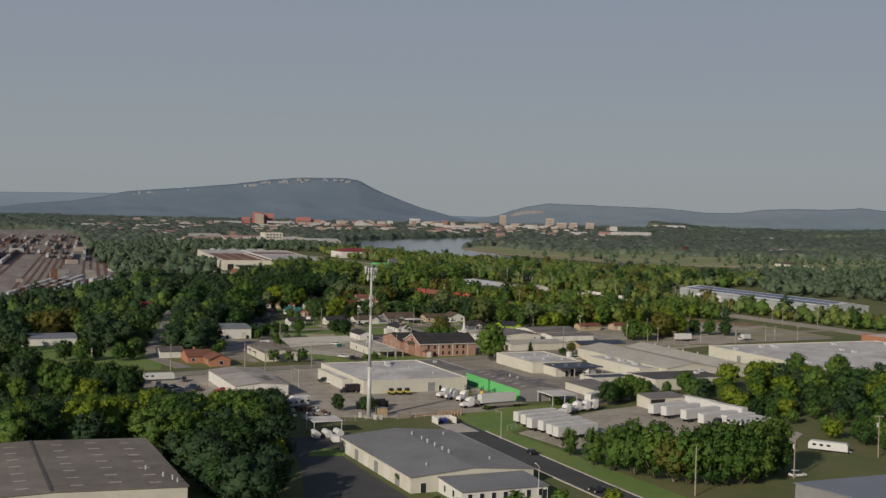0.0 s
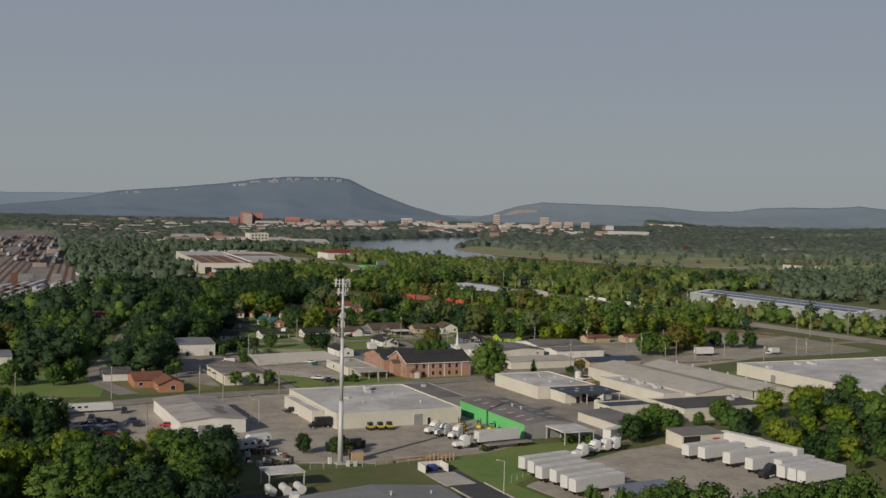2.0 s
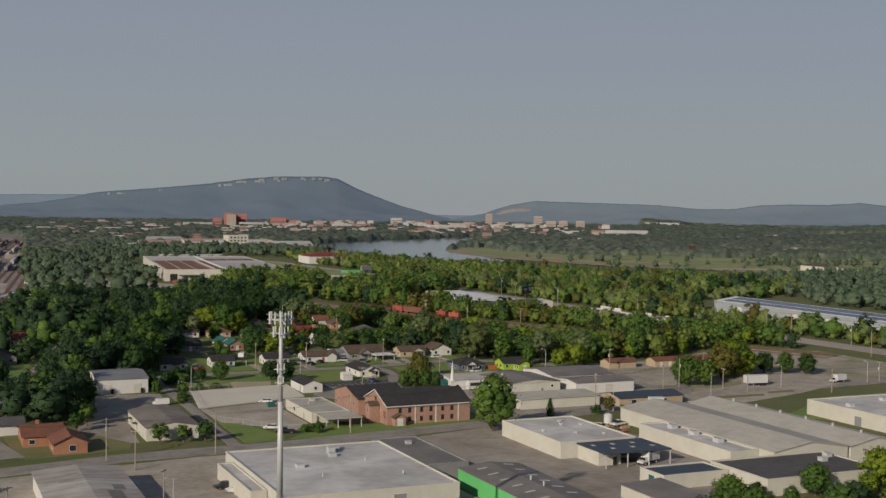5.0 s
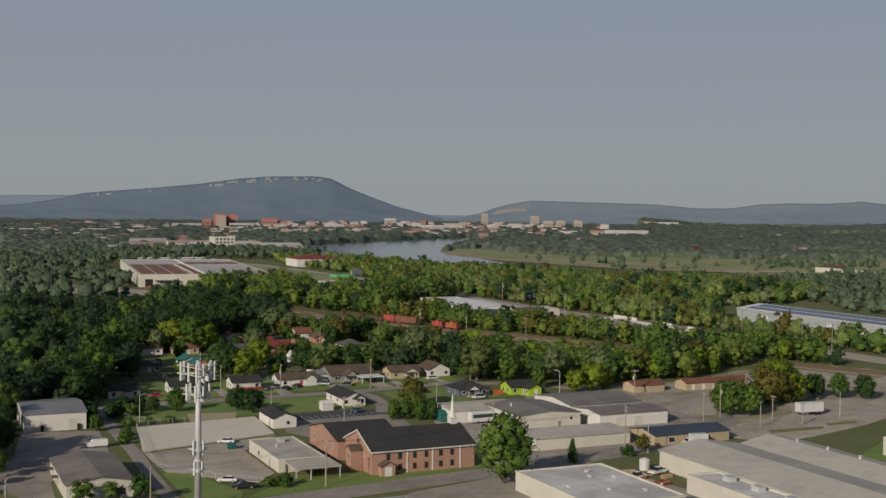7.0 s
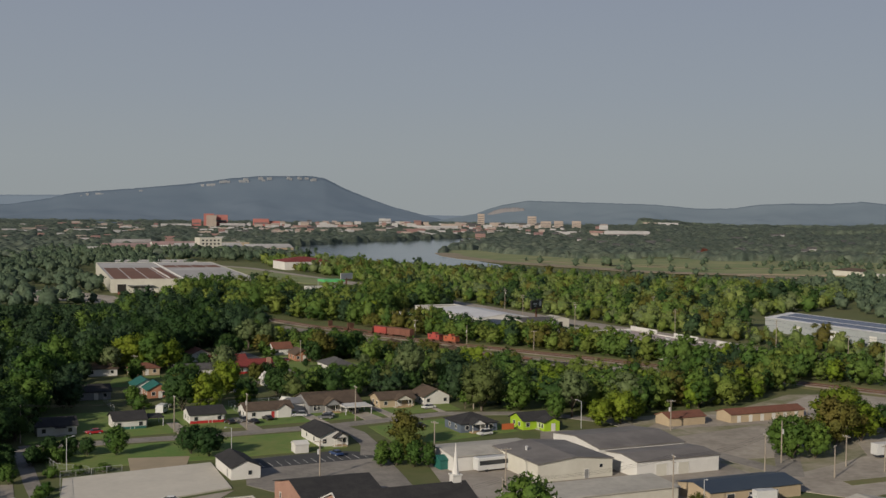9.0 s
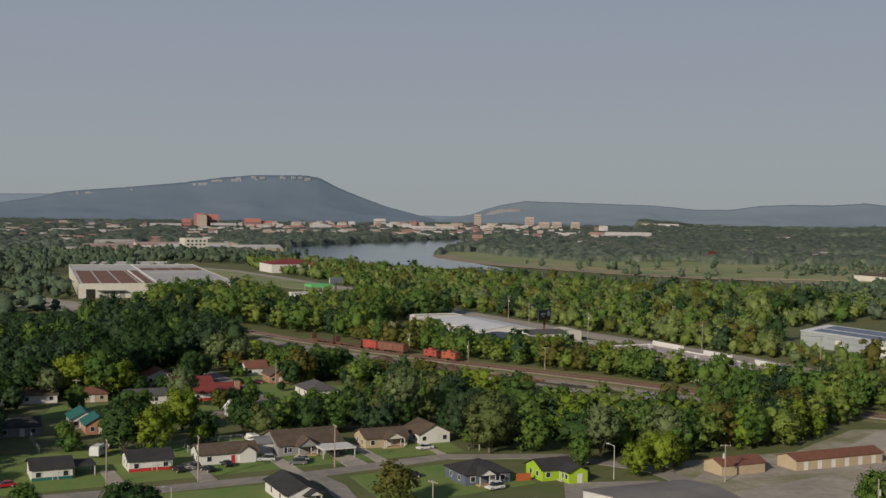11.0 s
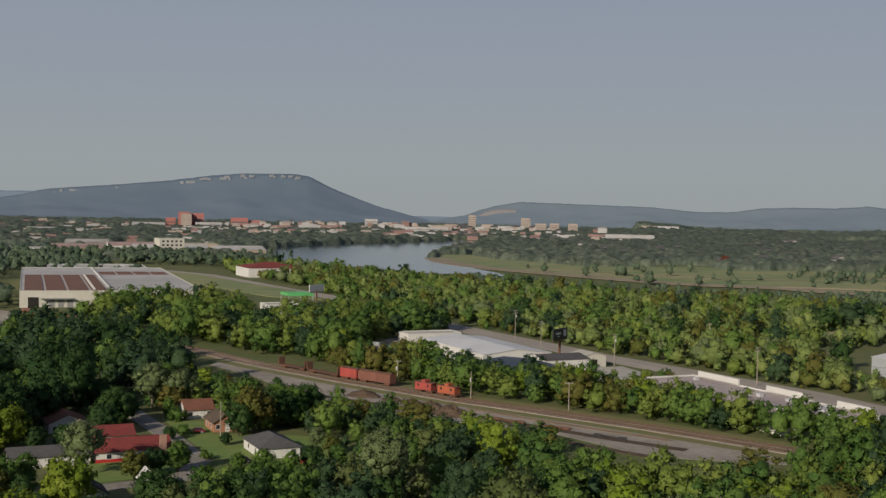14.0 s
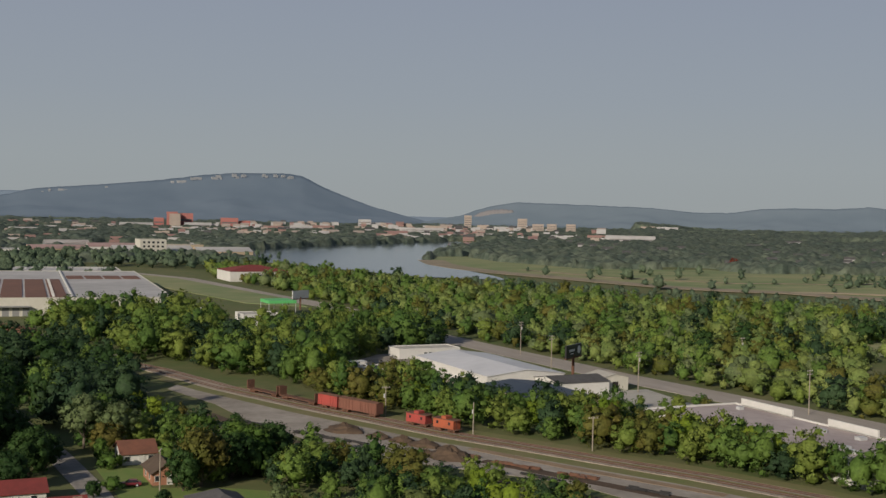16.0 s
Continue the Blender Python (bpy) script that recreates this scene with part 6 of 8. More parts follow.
grove([(142, 102), (150, 127), (176, 126), (216, 126), (226, 120), (228, 90), (200, 40), (160, -20), (138, -12), (142, 12), (143, 60)], 6.5, 32, 8.5, 13.5, ["oak", "oak_b", "yellow", "oak_b", "yellow", "oak_c", "tall_b"], 75)
grove([(103, 100), (124, 124), (143, 127), (141, 104), (118, 102)], 7.5, 33, 6, 9, ["oak_b", "oak_c", "oak"])
GROVE_WEST = ([(-60, 268), (-18, 274), (-12, 268), (4, 276), (12, 300), (16, 340), (18, 360), (30, 424), (-20, 420), (-90, 390), (-80, 310)])
grove([(44, 416), (70, 412), (70, 432), (66, 462), (86, 486), (60, 490), (40, 440)], 7.6, 35, 8, 14, WILD, 0)
# trees of the back gardens and along the shaded road
for key, x, y, h in (("yellow", 104.7, 404, 13), ("oak_c", 98, 406.5, 14), ("oak_c", 112, 425, 7), ("oak", 107, 452, 9), ("oak_b", 113, 458, 8), ("oak_b", 106.5, 497, 16), ("yellow", 99, 502, 15), ("yellow", 112, 498, 13),
                     ("rusty", 136, 458, 7), ("oak", 146.8, 463, 7.5), ("oak_c", 136, 422, 8.5), ("oak_c", 142.5, 419, 9), ("oak_c", 149, 423, 9), ("oak_b", 155, 427, 9.5), ("oak", 160, 431, 8.5), ("yellow", 118, 409, 6), ("pale", 90, 492, 11), ("tall", 84, 496, 14),
                     ("bush", 86, 412, 5), ("oak_c", 126, 497, 6.5), ("oak_c", 119, 496, 7), ("rusty", 106, 447, 7), ("oak_c", 111, 444, 6.5), ("rusty", 117, 446, 5.5), ("oak", 133, 570, 14), ("oak_b", 141.5, 574, 13), ("pale", 159, 552, 14), ("oak_b", 164, 557, 13), ("pale", 167, 549, 12),
                     ("tall", 112, 508, 18), ("tall", 106, 516, 18), ("oak_c", 113, 522, 17), ("tall", 109, 534, 18), ("oak_c", 106, 548, 17), ("tall", 112, 562, 18), ("oak_c", 115, 572, 16), ("oak_c", 118, 534, 12), ("oak_c", 117, 512, 12), ("oak_c", 52, 348, 6), ("oak_c", 57, 350, 5.5), ("oak_c", 47, 340, 5.5), ("oak_c", 61, 348, 5), ("oak_c", 40, 332, 6), ("oak_c", 41, 342, 6), ("rusty", 176, 503, 13), ("oak_c", 171.5, 500, 9.5), ("oak_c", 153, 500, 4), ("oak_c", 141, 462, 6.5), ("oak_c", 146, 540, 9), ("oak_c", 143, 552, 10), ("tall", 140, 562, 12), ("oak_c", 184, 507, 11.5), ("oak", 190, 511, 11.5), ("tall", 180, 516, 11.5), ("oak_b", 188, 518, 11.5), ("oak_c", 196, 515, 11.5), ("tall", 190, 526, 11.5), ("oak", 182, 528, 11.5), ("bush", 158, 506, 3), ("bush", 161, 527, 4), ("oak_b", 160, 534, 6),
                     ("tall", 137, 549, 19), ("oak_c", 130.5, 559, 18), ("tall", 139, 567, 18), ("oak_c", 126, 533.5, 15), ("oak_c", 147, 530, 9), ("tall", 134, 592, 19), ("oak_c", 145, 600, 16), ("oak_c", 138, 512, 9), ("oak_c", 143, 524, 11),
                     ("bush", 156, 474, 2.5), ("pale", 185, 476, 6), ("rusty", 187, 470, 5), ("oak_c", 165, 489, 3.5), ("oak_b", 158, 452, 6), ("bush", 150, 452, 4), ("oak", 164, 452, 6.5), ("oak_b", 170, 450, 6), ("oak_c", 176, 453, 6.5), ("oak_b", 183, 455, 6), ("pale", 190, 450, 9)):
    plant(key, x, y, h)
grove([(14, 330), (44, 336), (46, 372), (46, 416), (34, 424), (20, 380)], 7.5, 36, 8, 15, WILD, 0)


# ---- woods that nobody could count ----
def wood(name, places, variants, materials, label, seed):
    """One mesh of many trees; each tree takes one of the materials."""
    r = np.random.RandomState(seed)
    vs, ts, ns, slot, n = [], [], [], [], 0
    for x, y, h in places:
        v, t, nrm, h0 = variants[r.randint(len(variants))]
        a, s = r.uniform(0, math.tau), h / h0
        sx = s * r.uniform(0.78, 1.28)
        ca, sa = math.cos(a) * sx, math.sin(a) * sx
        p = np.stack([v[:, 0] * ca - v[:, 1] * sa + x, v[:, 0] * sa + v[:, 1] * ca + y, v[:, 2] * s], 1)
        ca, sa = math.cos(a), math.sin(a)
        ns.append(np.stack([nrm[:, 0] * ca - nrm[:, 1] * sa, nrm[:, 0] * sa + nrm[:, 1] * ca, nrm[:, 2]], 1))
        vs.append(p), ts.append(t + n)
        slot.append(np.full(len(t), r.randint(len(materials)), np.int32))
        n += len(v)
    kinds = sorted(set(materials))
    order = np.array([kinds.index(m) for m in materials], np.int32)
    me = mesh_from_arrays(name, np.concatenate(vs), np.concatenate(ts), M[kinds[0]], np.concatenate(ns))
    for m in kinds[1:]:
        me.materials.append(M[m])
    me.polygons.foreach_set("material_index", order[np.concatenate(slot)])
    return tagged(new(name, me), label, "woods", kind="stuff")


MIX = ["woods", "woods", "woods_dark", "woods", "woods_olive", "woods_olive", "woods"]
# mostly the leaf colour darkened for shade, for western and yard woods
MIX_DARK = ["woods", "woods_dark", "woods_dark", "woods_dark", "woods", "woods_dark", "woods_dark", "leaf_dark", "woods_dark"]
NEAR = [(*crown_arrays(400 + k, 14, rr, 0.2, nl, 50, 0.45), 14) for k, (rr, nl) in enumerate(((6.4, 31), (5.6, 30), (6.9, 33)))]
THIN = [(*crown_arrays(250 + k, 13, rr, -1.5, 7, 11, 1.05, core=0.75), 13) for k, rr in enumerate((6.8, 6.0, 7.6))]
MID = [(*crown_arrays(100 + k, 14, rr, -1.0, nl, 36, 0.54), 14) for k, (rr, nl) in enumerate(((6.2, 18), (5.2, 16), (7.2, 19), (5.8, 17), (6.8, 18)))]
FAR = [(*crown_arrays(200 + k, 13, rr, -1.5, 9, 22, 0.68, core=0.72), 13) for k, rr in enumerate((6.2, 5.4, 7.4, 5.8))]


def spots(ring, gap, seed, low, high, check=True):
    r = random.Random(seed)
    return [(x, y, r.uniform(low, high) * r.choice((0.78, 0.88, 1, 1, 1, 1, 1.12))) for x, y in scatter(ring, gap, seed, check=check)]


wood("woods_by_the_yards", REST, NEAR, MIX_DARK, "dense broadleaf woods round the yards in shade-darkened green", 11)
mid = spots([(130, 404), (156, 412), (177, 404), (195, 360), (214, 348), (238, 352), (262, 352), (296, 362), (322, 382), (302, 410), (288, 416), (262, 394), (244, 394), (234, 410), (225, 434), (213, 452), (201, 474), (190, 486), (184, 466), (196, 444), (150, 430)], 6.6, 41, 9, 13)
mid = [(x, y, min(h, 11 - 0.11 * (y - 412)) if x < 196 and y > 412 else h) for x, y, h in mid]
mid += spots([(190, 494), (200, 475), (214, 455), (228, 442), (246, 452), (240, 474), (222, 500), (208, 526), (197, 530), (189, 515)], 6.0, 58, 6.5, 10)
mid += spots([(190, 496), (202, 500), (198, 506), (193, 522), (194, 552), (192, 585), (180, 600), (160, 560), (158, 540), (178, 520), (178, 494), (185, 492)], 6.6, 56, 6, 9)
mid += spots([(259, 556), (249, 592), (240, 620), (250, 646), (280, 604), (288, 556), (304, 540), (312, 500), (312, 448), (340, 444), (352, 400), (352, 360), (340, 362), (316, 414), (300, 450), (285, 484), (271, 514)], 5.2, 42, 8, 13)
mid += spots([(350, 545), (320, 552), (322, 560), (354, 558)], 5, 47, 4, 6)
gardens = [q for q in mid if q[0] < 212 and q[1] < 500]
mid = [q for q in mid if not (q[0] < 212 and q[1] < 500)]
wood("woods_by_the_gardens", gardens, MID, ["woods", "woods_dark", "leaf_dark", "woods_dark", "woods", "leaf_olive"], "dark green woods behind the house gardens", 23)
wood("woods_by_the_railway", mid, MID, MIX + ["leaf_yellow", "leaf_rust"], "dense green late-summer woods along the railway", 1)
mid = spots([(46, 500), (92, 504), (116, 512), (122, 545), (118, 580), (138, 596), (146, 604), (158, 574), (176, 566), (181, 606), (184, 640), (196, 690), (140, 800), (60, 740), (20, 600)], 7.8, 43, 9, 17)
west = spots([(-170, 400), (-60, 400), (30, 428), (46, 500), (20, 600), (30, 690), (-30, 560), (-70, 500), (-170, 490)], 9.0, 44, 9, 16)
mid += spots(GROVE_WEST, 7.6, 34, 10, 16)
mid = [(x, y, min(h, 8.0) if x > 180 and 490 < y < 604 else h) for x, y, h in mid]
# lower growth before the pale spur yard
mid = [(x, y, min(h, max(4.5, 64.8 * (1 - math.hypot(x - 16.7, y - 34.5) / 800))) if 4 < math.degrees(math.atan2(x - 16.7, y - 34.5)) < 9.6 else h) for x, y, h in mid]
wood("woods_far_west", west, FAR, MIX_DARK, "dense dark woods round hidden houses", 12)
wood("woods_west", mid, MID, MIX_DARK, "dense woods round scattered houses in shade-darkened green", 2)
mid = spots([(216, 692), (232, 652), (246, 628), (262, 640), (264, 668), (300, 706), (344, 722), (348, 800), (330, 792), (290, 790), (256, 760), (250, 840), (242, 890), (200, 850), (170, 830), (150, 842)], 8.2, 45, 10, 18)
wood("woods_by_the_factory", mid, MID, MIX, "dense green woods between railway and factory", 7)
far = spots([(404, 290), (432, 300), (434, 392), (434, 566), (456, 602), (540, 622), (640, 690), (660, 752), (624, 800), (600, 846), (556, 876), (544, 956), (532, 1020), (504, 1056), (490, 1134), (476, 1176), (462, 1250), (444, 1322), (380, 1300), (362, 1200), (374, 1000), (380, 900), (372, 760), (378, 640), (394, 520), (394, 400)], 7.6, 46, 7, 12.5)
far += spots([(396, 300), (386, 430), (388, 510), (382, 560), (374, 622), (370, 690), (366, 760), (370, 850), (374, 930), (364, 1010), (380, 1010), (390, 930), (386, 850), (382, 760), (386, 690), (390, 622), (398, 560), (404, 510), (402, 430), (412, 300)], 6.2, 60, 4, 8)
far = [(x, y, min(h, 4.5) if x > 403 and 365 < y < 560 else h) for x, y, h in far]
lone = random.Random(83)
standing = [(x, y, lone.uniform(12, 16)) for x, y, h in far if lone.random() < 0.05]
wood("tall_trees_in_the_belt", standing, MID, ["woods_dark", "woods", "leaf_dark", "leaf_rust", "woods_dark"], "taller dark and turning trees in the green belt", 21)
wood("woods_along_the_highway", far, FAR, ["woods_b", "woods_b", "woods_b", "woods", "woods", "woods_olive", "leaf_pale", "leaf_rust"], "broad belt of mixed olive-green woods beyond the highway", 3)
far = spots([(30, 740), (140, 800), (150, 900), (150, 1160), (280, 1180), (300, 1260), (240, 1420), (380, 1320), (440, 1330), (400, 1560), (200, 1560), (70, 1300)], 14, 48, 11, 15)
far += spots([(640, 760), (600, 690), (540, 560), (600, 380), (900, 500), (1300, 900), (1280, 1040), (1000, 900), (800, 880), (720, 830)], 13, 49, 8, 13)
far += spots([(650, 690), (790, 820), (770, 890), (675, 930), (612, 1060), (602, 1150), (560, 1150), (530, 1040), (545, 950), (560, 870), (620, 800)], 8.5, 61, 3, 7)
far += spots([(240, 1560), (540, 1570), (540, 1592), (240, 1592)], 15, 62, 5, 10, False)
far += spots([(230, 1700), (370, 1705), (370, 1732), (230, 1732)], 15, 63, 5, 9, False)
far += spots([(640, 1090), (700, 970), (1000, 950), (1250, 1010), (1180, 1090), (960, 1190), (820, 1270), (660, 1300)], 44, 55, 6, 14, False)
far += spots([(850, 1010), (1150, 1010), (1150, 1030), (850, 1034)], 12, 57, 5, 10, False)
far += spots([(900, 1100), (1120, 1060), (1124, 1074), (904, 1116)], 12, 59, 5, 10, False)
wood("woods_distant", far, THIN, ["far_woods"], "distant woods with leaves tinted pale for haze", 4)
# the canopy of the remote woods: one uneven sheet of tree tops, open over water, fields and buildings
cols, rad, r = 430, [], 1180.0
while r < 4150:
    rad.append(r)
    r += 4.4 + (r - 1180) * 0.0048
rr = np.random.RandomState(51)
BOXES = [(x0 - 26, x1 + 4, y0 - 55, y1 + 4) for x0, x1, y0, y1 in TAKEN[:NAMED] if y1 > 1000] + [(x0 - 4, x1 + 4, y0 - 5, y1 + 4) for x0, x1, y0, y1 in TAKEN[NAMED:] if y1 > 1000]
WATER = [ring for ring in CLEAR if max(p[1] for p in ring) > 1000]
WAYS = [(pts, half) for pts, half in LANES if max(p.y for p in pts) > 1000]


def open_land(x, y):
    if any(x0 < x < x1 and y0 < y < y1 for x0, x1, y0, y1 in BOXES) or any(inside(ring, x, y) for ring in WATER):
        return True
    if 150 < x < 660 and y < 1450:
        return True
    p = Vector((x, y))
    for pts, half in WAYS:
        for a, b in zip(pts, pts[1:]):
            ab = b - a
            k = max(0, min(1, (p - a).dot(ab) / ab.length_squared))
            if (a + ab * k - p).length < half + 3:
                return True
    return False


vs = []
for j, r in enumerate(rad):
    for i in range(cols):
        a = radians(-2 + 56 * (i + rr.uniform(-0.35, 0.35)) / (cols - 1))
        q = r + rr.uniform(-2, 2)
        x, y = 60 + q * math.sin(a), 130 + q * math.cos(a)
        if open_land(x, y):
            vs.append((x, y, -3.0))
            continue
        cell, sites = noise.voronoi(Vector((x * 0.062, y * 0.062, 0.5)))
        dome = max(0.0, 1 - (cell[0] / 0.85) ** 2)
        own = noise.noise(sites[0] * 7.3)
        clump = noise.noise(Vector((x * 0.02, y * 0.02, 2.0)))
        glade = noise.noise(Vector((x * 0.006, y * 0.006, 7.0)))
        swell = 24 * max(0.0, min(1.0, (r - 2100) / 1500)) * max(0.0, noise.noise(Vector((x * 0.0021, y * 0.0021, 4.0))) + 0.3) if math.degrees(a) > 34 else 0.0
        vs.append((x, y, swell + (1.0 + (8.5 + 4.5 * own) * dome + 3.0 * clump + rr.uniform(-0.7, 0.7)) if glade > -0.34 else -3.0))
tris = []
for j in range(len(rad) - 1):
    for i in range(cols - 1):
        k = j * cols + i
        if max(vs[k][2], vs[k + 1][2], vs[k + cols][2], vs[k + cols + 1][2]) > 0:
            tris += [(k, k + 1, k + cols + 1), (k, k + cols + 1, k + cols)]
# canopy leaves are paled and blued in place of haze
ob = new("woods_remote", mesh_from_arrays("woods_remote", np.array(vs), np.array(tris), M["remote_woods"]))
tagged(ob, "tree canopy tinted pale for haze, stretching to the hills", "woods", kind="stuff")
for k, (root, h) in KINDS.items():
    for o in (*root.children_recursive, root):
        bpy.data.objects.remove(o, do_unlink=True)


# ---- vehicles ----
def wheel_pair(root, xs, y, r=0.36, width=0.24, rim=True):
    for x in xs:
        for s in (-1, 1):
            ob = Geo().rod((x, s * y - width / 2, r), (x, s * y + width / 2, r), r, n=12).part("wheel", M["rubber"], root)
            if rim:
                o = s * (width / 2 + 0.01)
                Geo().rod((x, s * y + o - 0.02, r), (x, s * y + o + 0.02, r), r * 0.6, n=8).part("rim", M["steel"], ob)


def car_body(profile, half, taper=0.86):
    """A body from side profile points (x, z low, z high): rings across, the upper edge pulled in."""
    return [[(x, -half, lo), (x, half, lo), (x, half, (lo + hi) / 2), (x, half * taper, hi), (x, -half * taper, hi), (x, -half, (lo + hi) / 2)] for x, lo, hi in profile]


CAR_KINDS = {}


def car(kind, colour, x, y, turn, z=0.08, state="parked on the lot"):
    key = (kind, colour)
    if key not in CAR_KINDS:
        shade = {"white": (0.68, 0.68, 0.67), "black": (0.02, 0.02, 0.022), "silver": (0.42, 0.43, 0.44), "red": (0.42, 0.02, 0.03), "blue": (0.03, 0.06, 0.16), "grey": (0.14, 0.145, 0.15), "maroon": (0.16, 0.02, 0.03)}[colour]
        p = paint("car_paint_" + colour, shade)
        root = thing({"sedan": "car", "suv": "car", "pickup": "pickup_truck", "van": "van"}[kind], 0, 0, -400, 0, "", "car" if kind in ("sedan", "suv") else "van" if kind == "van" else "pickup truck")
        g, c = Geo(), Geo()
        if kind == "pickup":
            g.loft(car_body([(-2.85, 0.55, 0.98), (-2.75, 0.42, 1.02), (1.3, 0.40, 1.04), (2.6, 0.42, 0.98), (2.85, 0.55, 0.85)], 0.98, 0.95))
            c.loft(car_body([(-0.75, 1.0, 1.1), (-0.55, 1.0, 1.78), (0.7, 1.0, 1.78), (1.45, 1.0, 1.08)], 0.9, 0.82))
            Geo().box(-2.7, -0.85, -0.78, 0.78, 1.03, 1.06).part("cargo_bed", M["dark"], root)
            ln = 1.75
        elif kind == "van":
            g.loft(car_body([(-2.6, 0.5, 2.0), (-2.5, 0.4, 2.1), (1.3, 0.4, 2.1), (1.9, 0.4, 1.3), (2.6, 0.45, 1.0)], 0.97, 0.9))
            c.loft(car_body([(1.2, 1.25, 1.95), (1.35, 1.25, 1.95), (1.85, 1.25, 1.4)], 0.92, 0.86))
            ln = 1.6
        else:
            top = 1.72 if kind == "suv" else 1.42
            g.loft(car_body([(-2.3, 0.5, 0.85), (-2.15, 0.36, 0.95), (1.0, 0.34, 0.95), (2.1, 0.36, 0.82), (2.3, 0.5, 0.68)], 0.9, 0.94))
            back = -2.1 if kind == "suv" else -1.75
            c.loft(car_body([(back, 0.92, 0.98), (back + 0.4, 0.92, top), (0.25, 0.92, top), (1.05, 0.92, 0.97)], 0.82, 0.8))
            ln = 1.4
        g.part("body", p, root, smooth=False)
        cab = c.part("cabin_glass", M["glass"], root)
        zt = max(v[2] for v in c.v)
        xs = [v[0] for v in c.v if v[2] > zt - 0.05]
        if kind != "van":
            Geo().box(min(xs) + 0.05, max(xs) - 0.02, -0.66, 0.66, zt, zt + 0.05).part("car_roof", p, root)
        wheel_pair(root, (-ln, ln), 0.82)
        fx = max(v[0] for v in g.v)
        for s in (-1, 1):
            Geo().box(fx - 0.12, fx + 0.01, s * 0.62 - 0.16, s * 0.62 + 0.16, 0.62, 0.76).part("headlight", M["skylight"], root)
        CAR_KINDS[key] = root
    ob = copy_thing(CAR_KINDS[key], pose(x, y, z, 0, 0, turn))
    tagged(ob, "%s %s %s" % (colour, {"sedan": "sedan car", "suv": "sport utility car", "pickup": "pickup truck", "van": "panel van"}[kind], state))
    return ob


def semi_trailer(x, y, turn, label="white box semi-trailer parked in a row", length=15.6, group="trailers in the yard", material=None):
    root = thing("semi_trailer", x, y, 0.07, turn, label, "trailer", group)
    l = length / 2
    body = Geo().box(-l, l, -1.28, 1.28, 1.15, 4.0).part("cargo_box", material or M["white_plastic"], root)
    Geo().box(-l + 0.02, l - 0.02, -1.24, 1.24, 4.0, 4.05).part("box_roof", M["white_roof"], body)
    g = Geo()
    for k in range(12):
        px = -l + 0.6 + k * (length - 1.2) / 11
        g.box(px - 0.03, px + 0.03, -1.31, 1.31, 1.2, 3.95)
    tagged(g.part("side_ribs", M["steel"], body), kind="stuff")
    Geo().box(-l + 0.3, l - 0.3, -0.5, 0.5, 0.85, 1.15).part("chassis", M["dark"], root)
    wheel_pair(root, (-l + 1.6, -l + 2.9), 1.0, 0.5, 0.5, False)
    for s in (-1, 1):
        Geo().box(l - 3.2, l - 3.0, s * 0.7 - 0.08, s * 0.7 + 0.08, 0, 0.9).part("landing_leg", M["steel"], root)
    return root


TRACTORS = {}


def tractor(x, y, turn, colour="white"):
    if colour not in TRACTORS:
        p = paint("truck_paint_" + colour, {"white": (0.66, 0.66, 0.65), "black": (0.03, 0.03, 0.035)}[colour])
        root = thing("semi_tractor", 0, 0, -400, 0, colour + " semi tractor truck parked in the yard", "truck", "parked trucks")
        Geo().box(-3.6, 3.0, -0.45, 0.45, 0.6, 1.0).part("chassis", M["dark"], root)
        Geo().loft(car_body([(1.2, 0.9, 2.1), (2.7, 0.85, 1.9), (3.3, 0.8, 1.7)], 1.0, 0.8)).part("bonnet", p, root)
        cab = Geo().loft(car_body([(-1.3, 0.9, 3.2), (-0.9, 0.9, 3.6), (0.4, 0.9, 3.3), (1.25, 0.9, 2.2)], 1.15, 0.88)).part("cab", p, root)
        Geo().loft(car_body([(0.45, 2.1, 3.0), (1.28, 2.0, 2.2)], 1.05, 0.92)).part("windscreen", M["glass"], cab)
        for s in (-1, 1):
            Geo().rod((-1.5, s * 0.95, 1), (-1.5, s * 0.95, 3.8), 0.1).part("exhaust_stack", M["steel"], root)
            Geo().rod((-0.6, s * 0.95, 0.75), (0.9, s * 0.95, 0.75), 0.32, n=10).part("fuel_tank", M["steel"], root)
        wheel_pair(root, (2.3, -1.9, -3.1), 0.95, 0.5, 0.4, False)
        TRACTORS[colour] = root
    return copy_thing(TRACTORS[colour], pose(x, y, 0.07, 0, 0, turn))


def box_truck(x, y, turn, cab_paint, box_paint, label):
    root = thing("box_truck", x, y, 0.07, turn, label, "truck")
    Geo().box(-3.6, 1.3, -1.15, 1.15, 1.0, 3.2).part("cargo_box", box_paint, root)
    Geo().box(-3.5, 3.2, -0.45, 0.45, 0.55, 0.95).part("chassis", M["dark"], root)
    cab = Geo().loft(car_body([(1.45, 0.6, 2.0), (1.9, 0.6, 2.1), (2.6, 0.6, 1.35), (3.4, 0.6, 1.1)], 0.98, 0.86)).part("cab", cab_paint, root)
    Geo().loft(car_body([(1.95, 1.35, 2.03), (2.6, 1.3, 1.42)], 0.9, 0.85)).part("windscreen", M["glass"], cab)
    wheel_pair(root, (2.5, -2.2), 0.95, 0.42, 0.3)
    return root


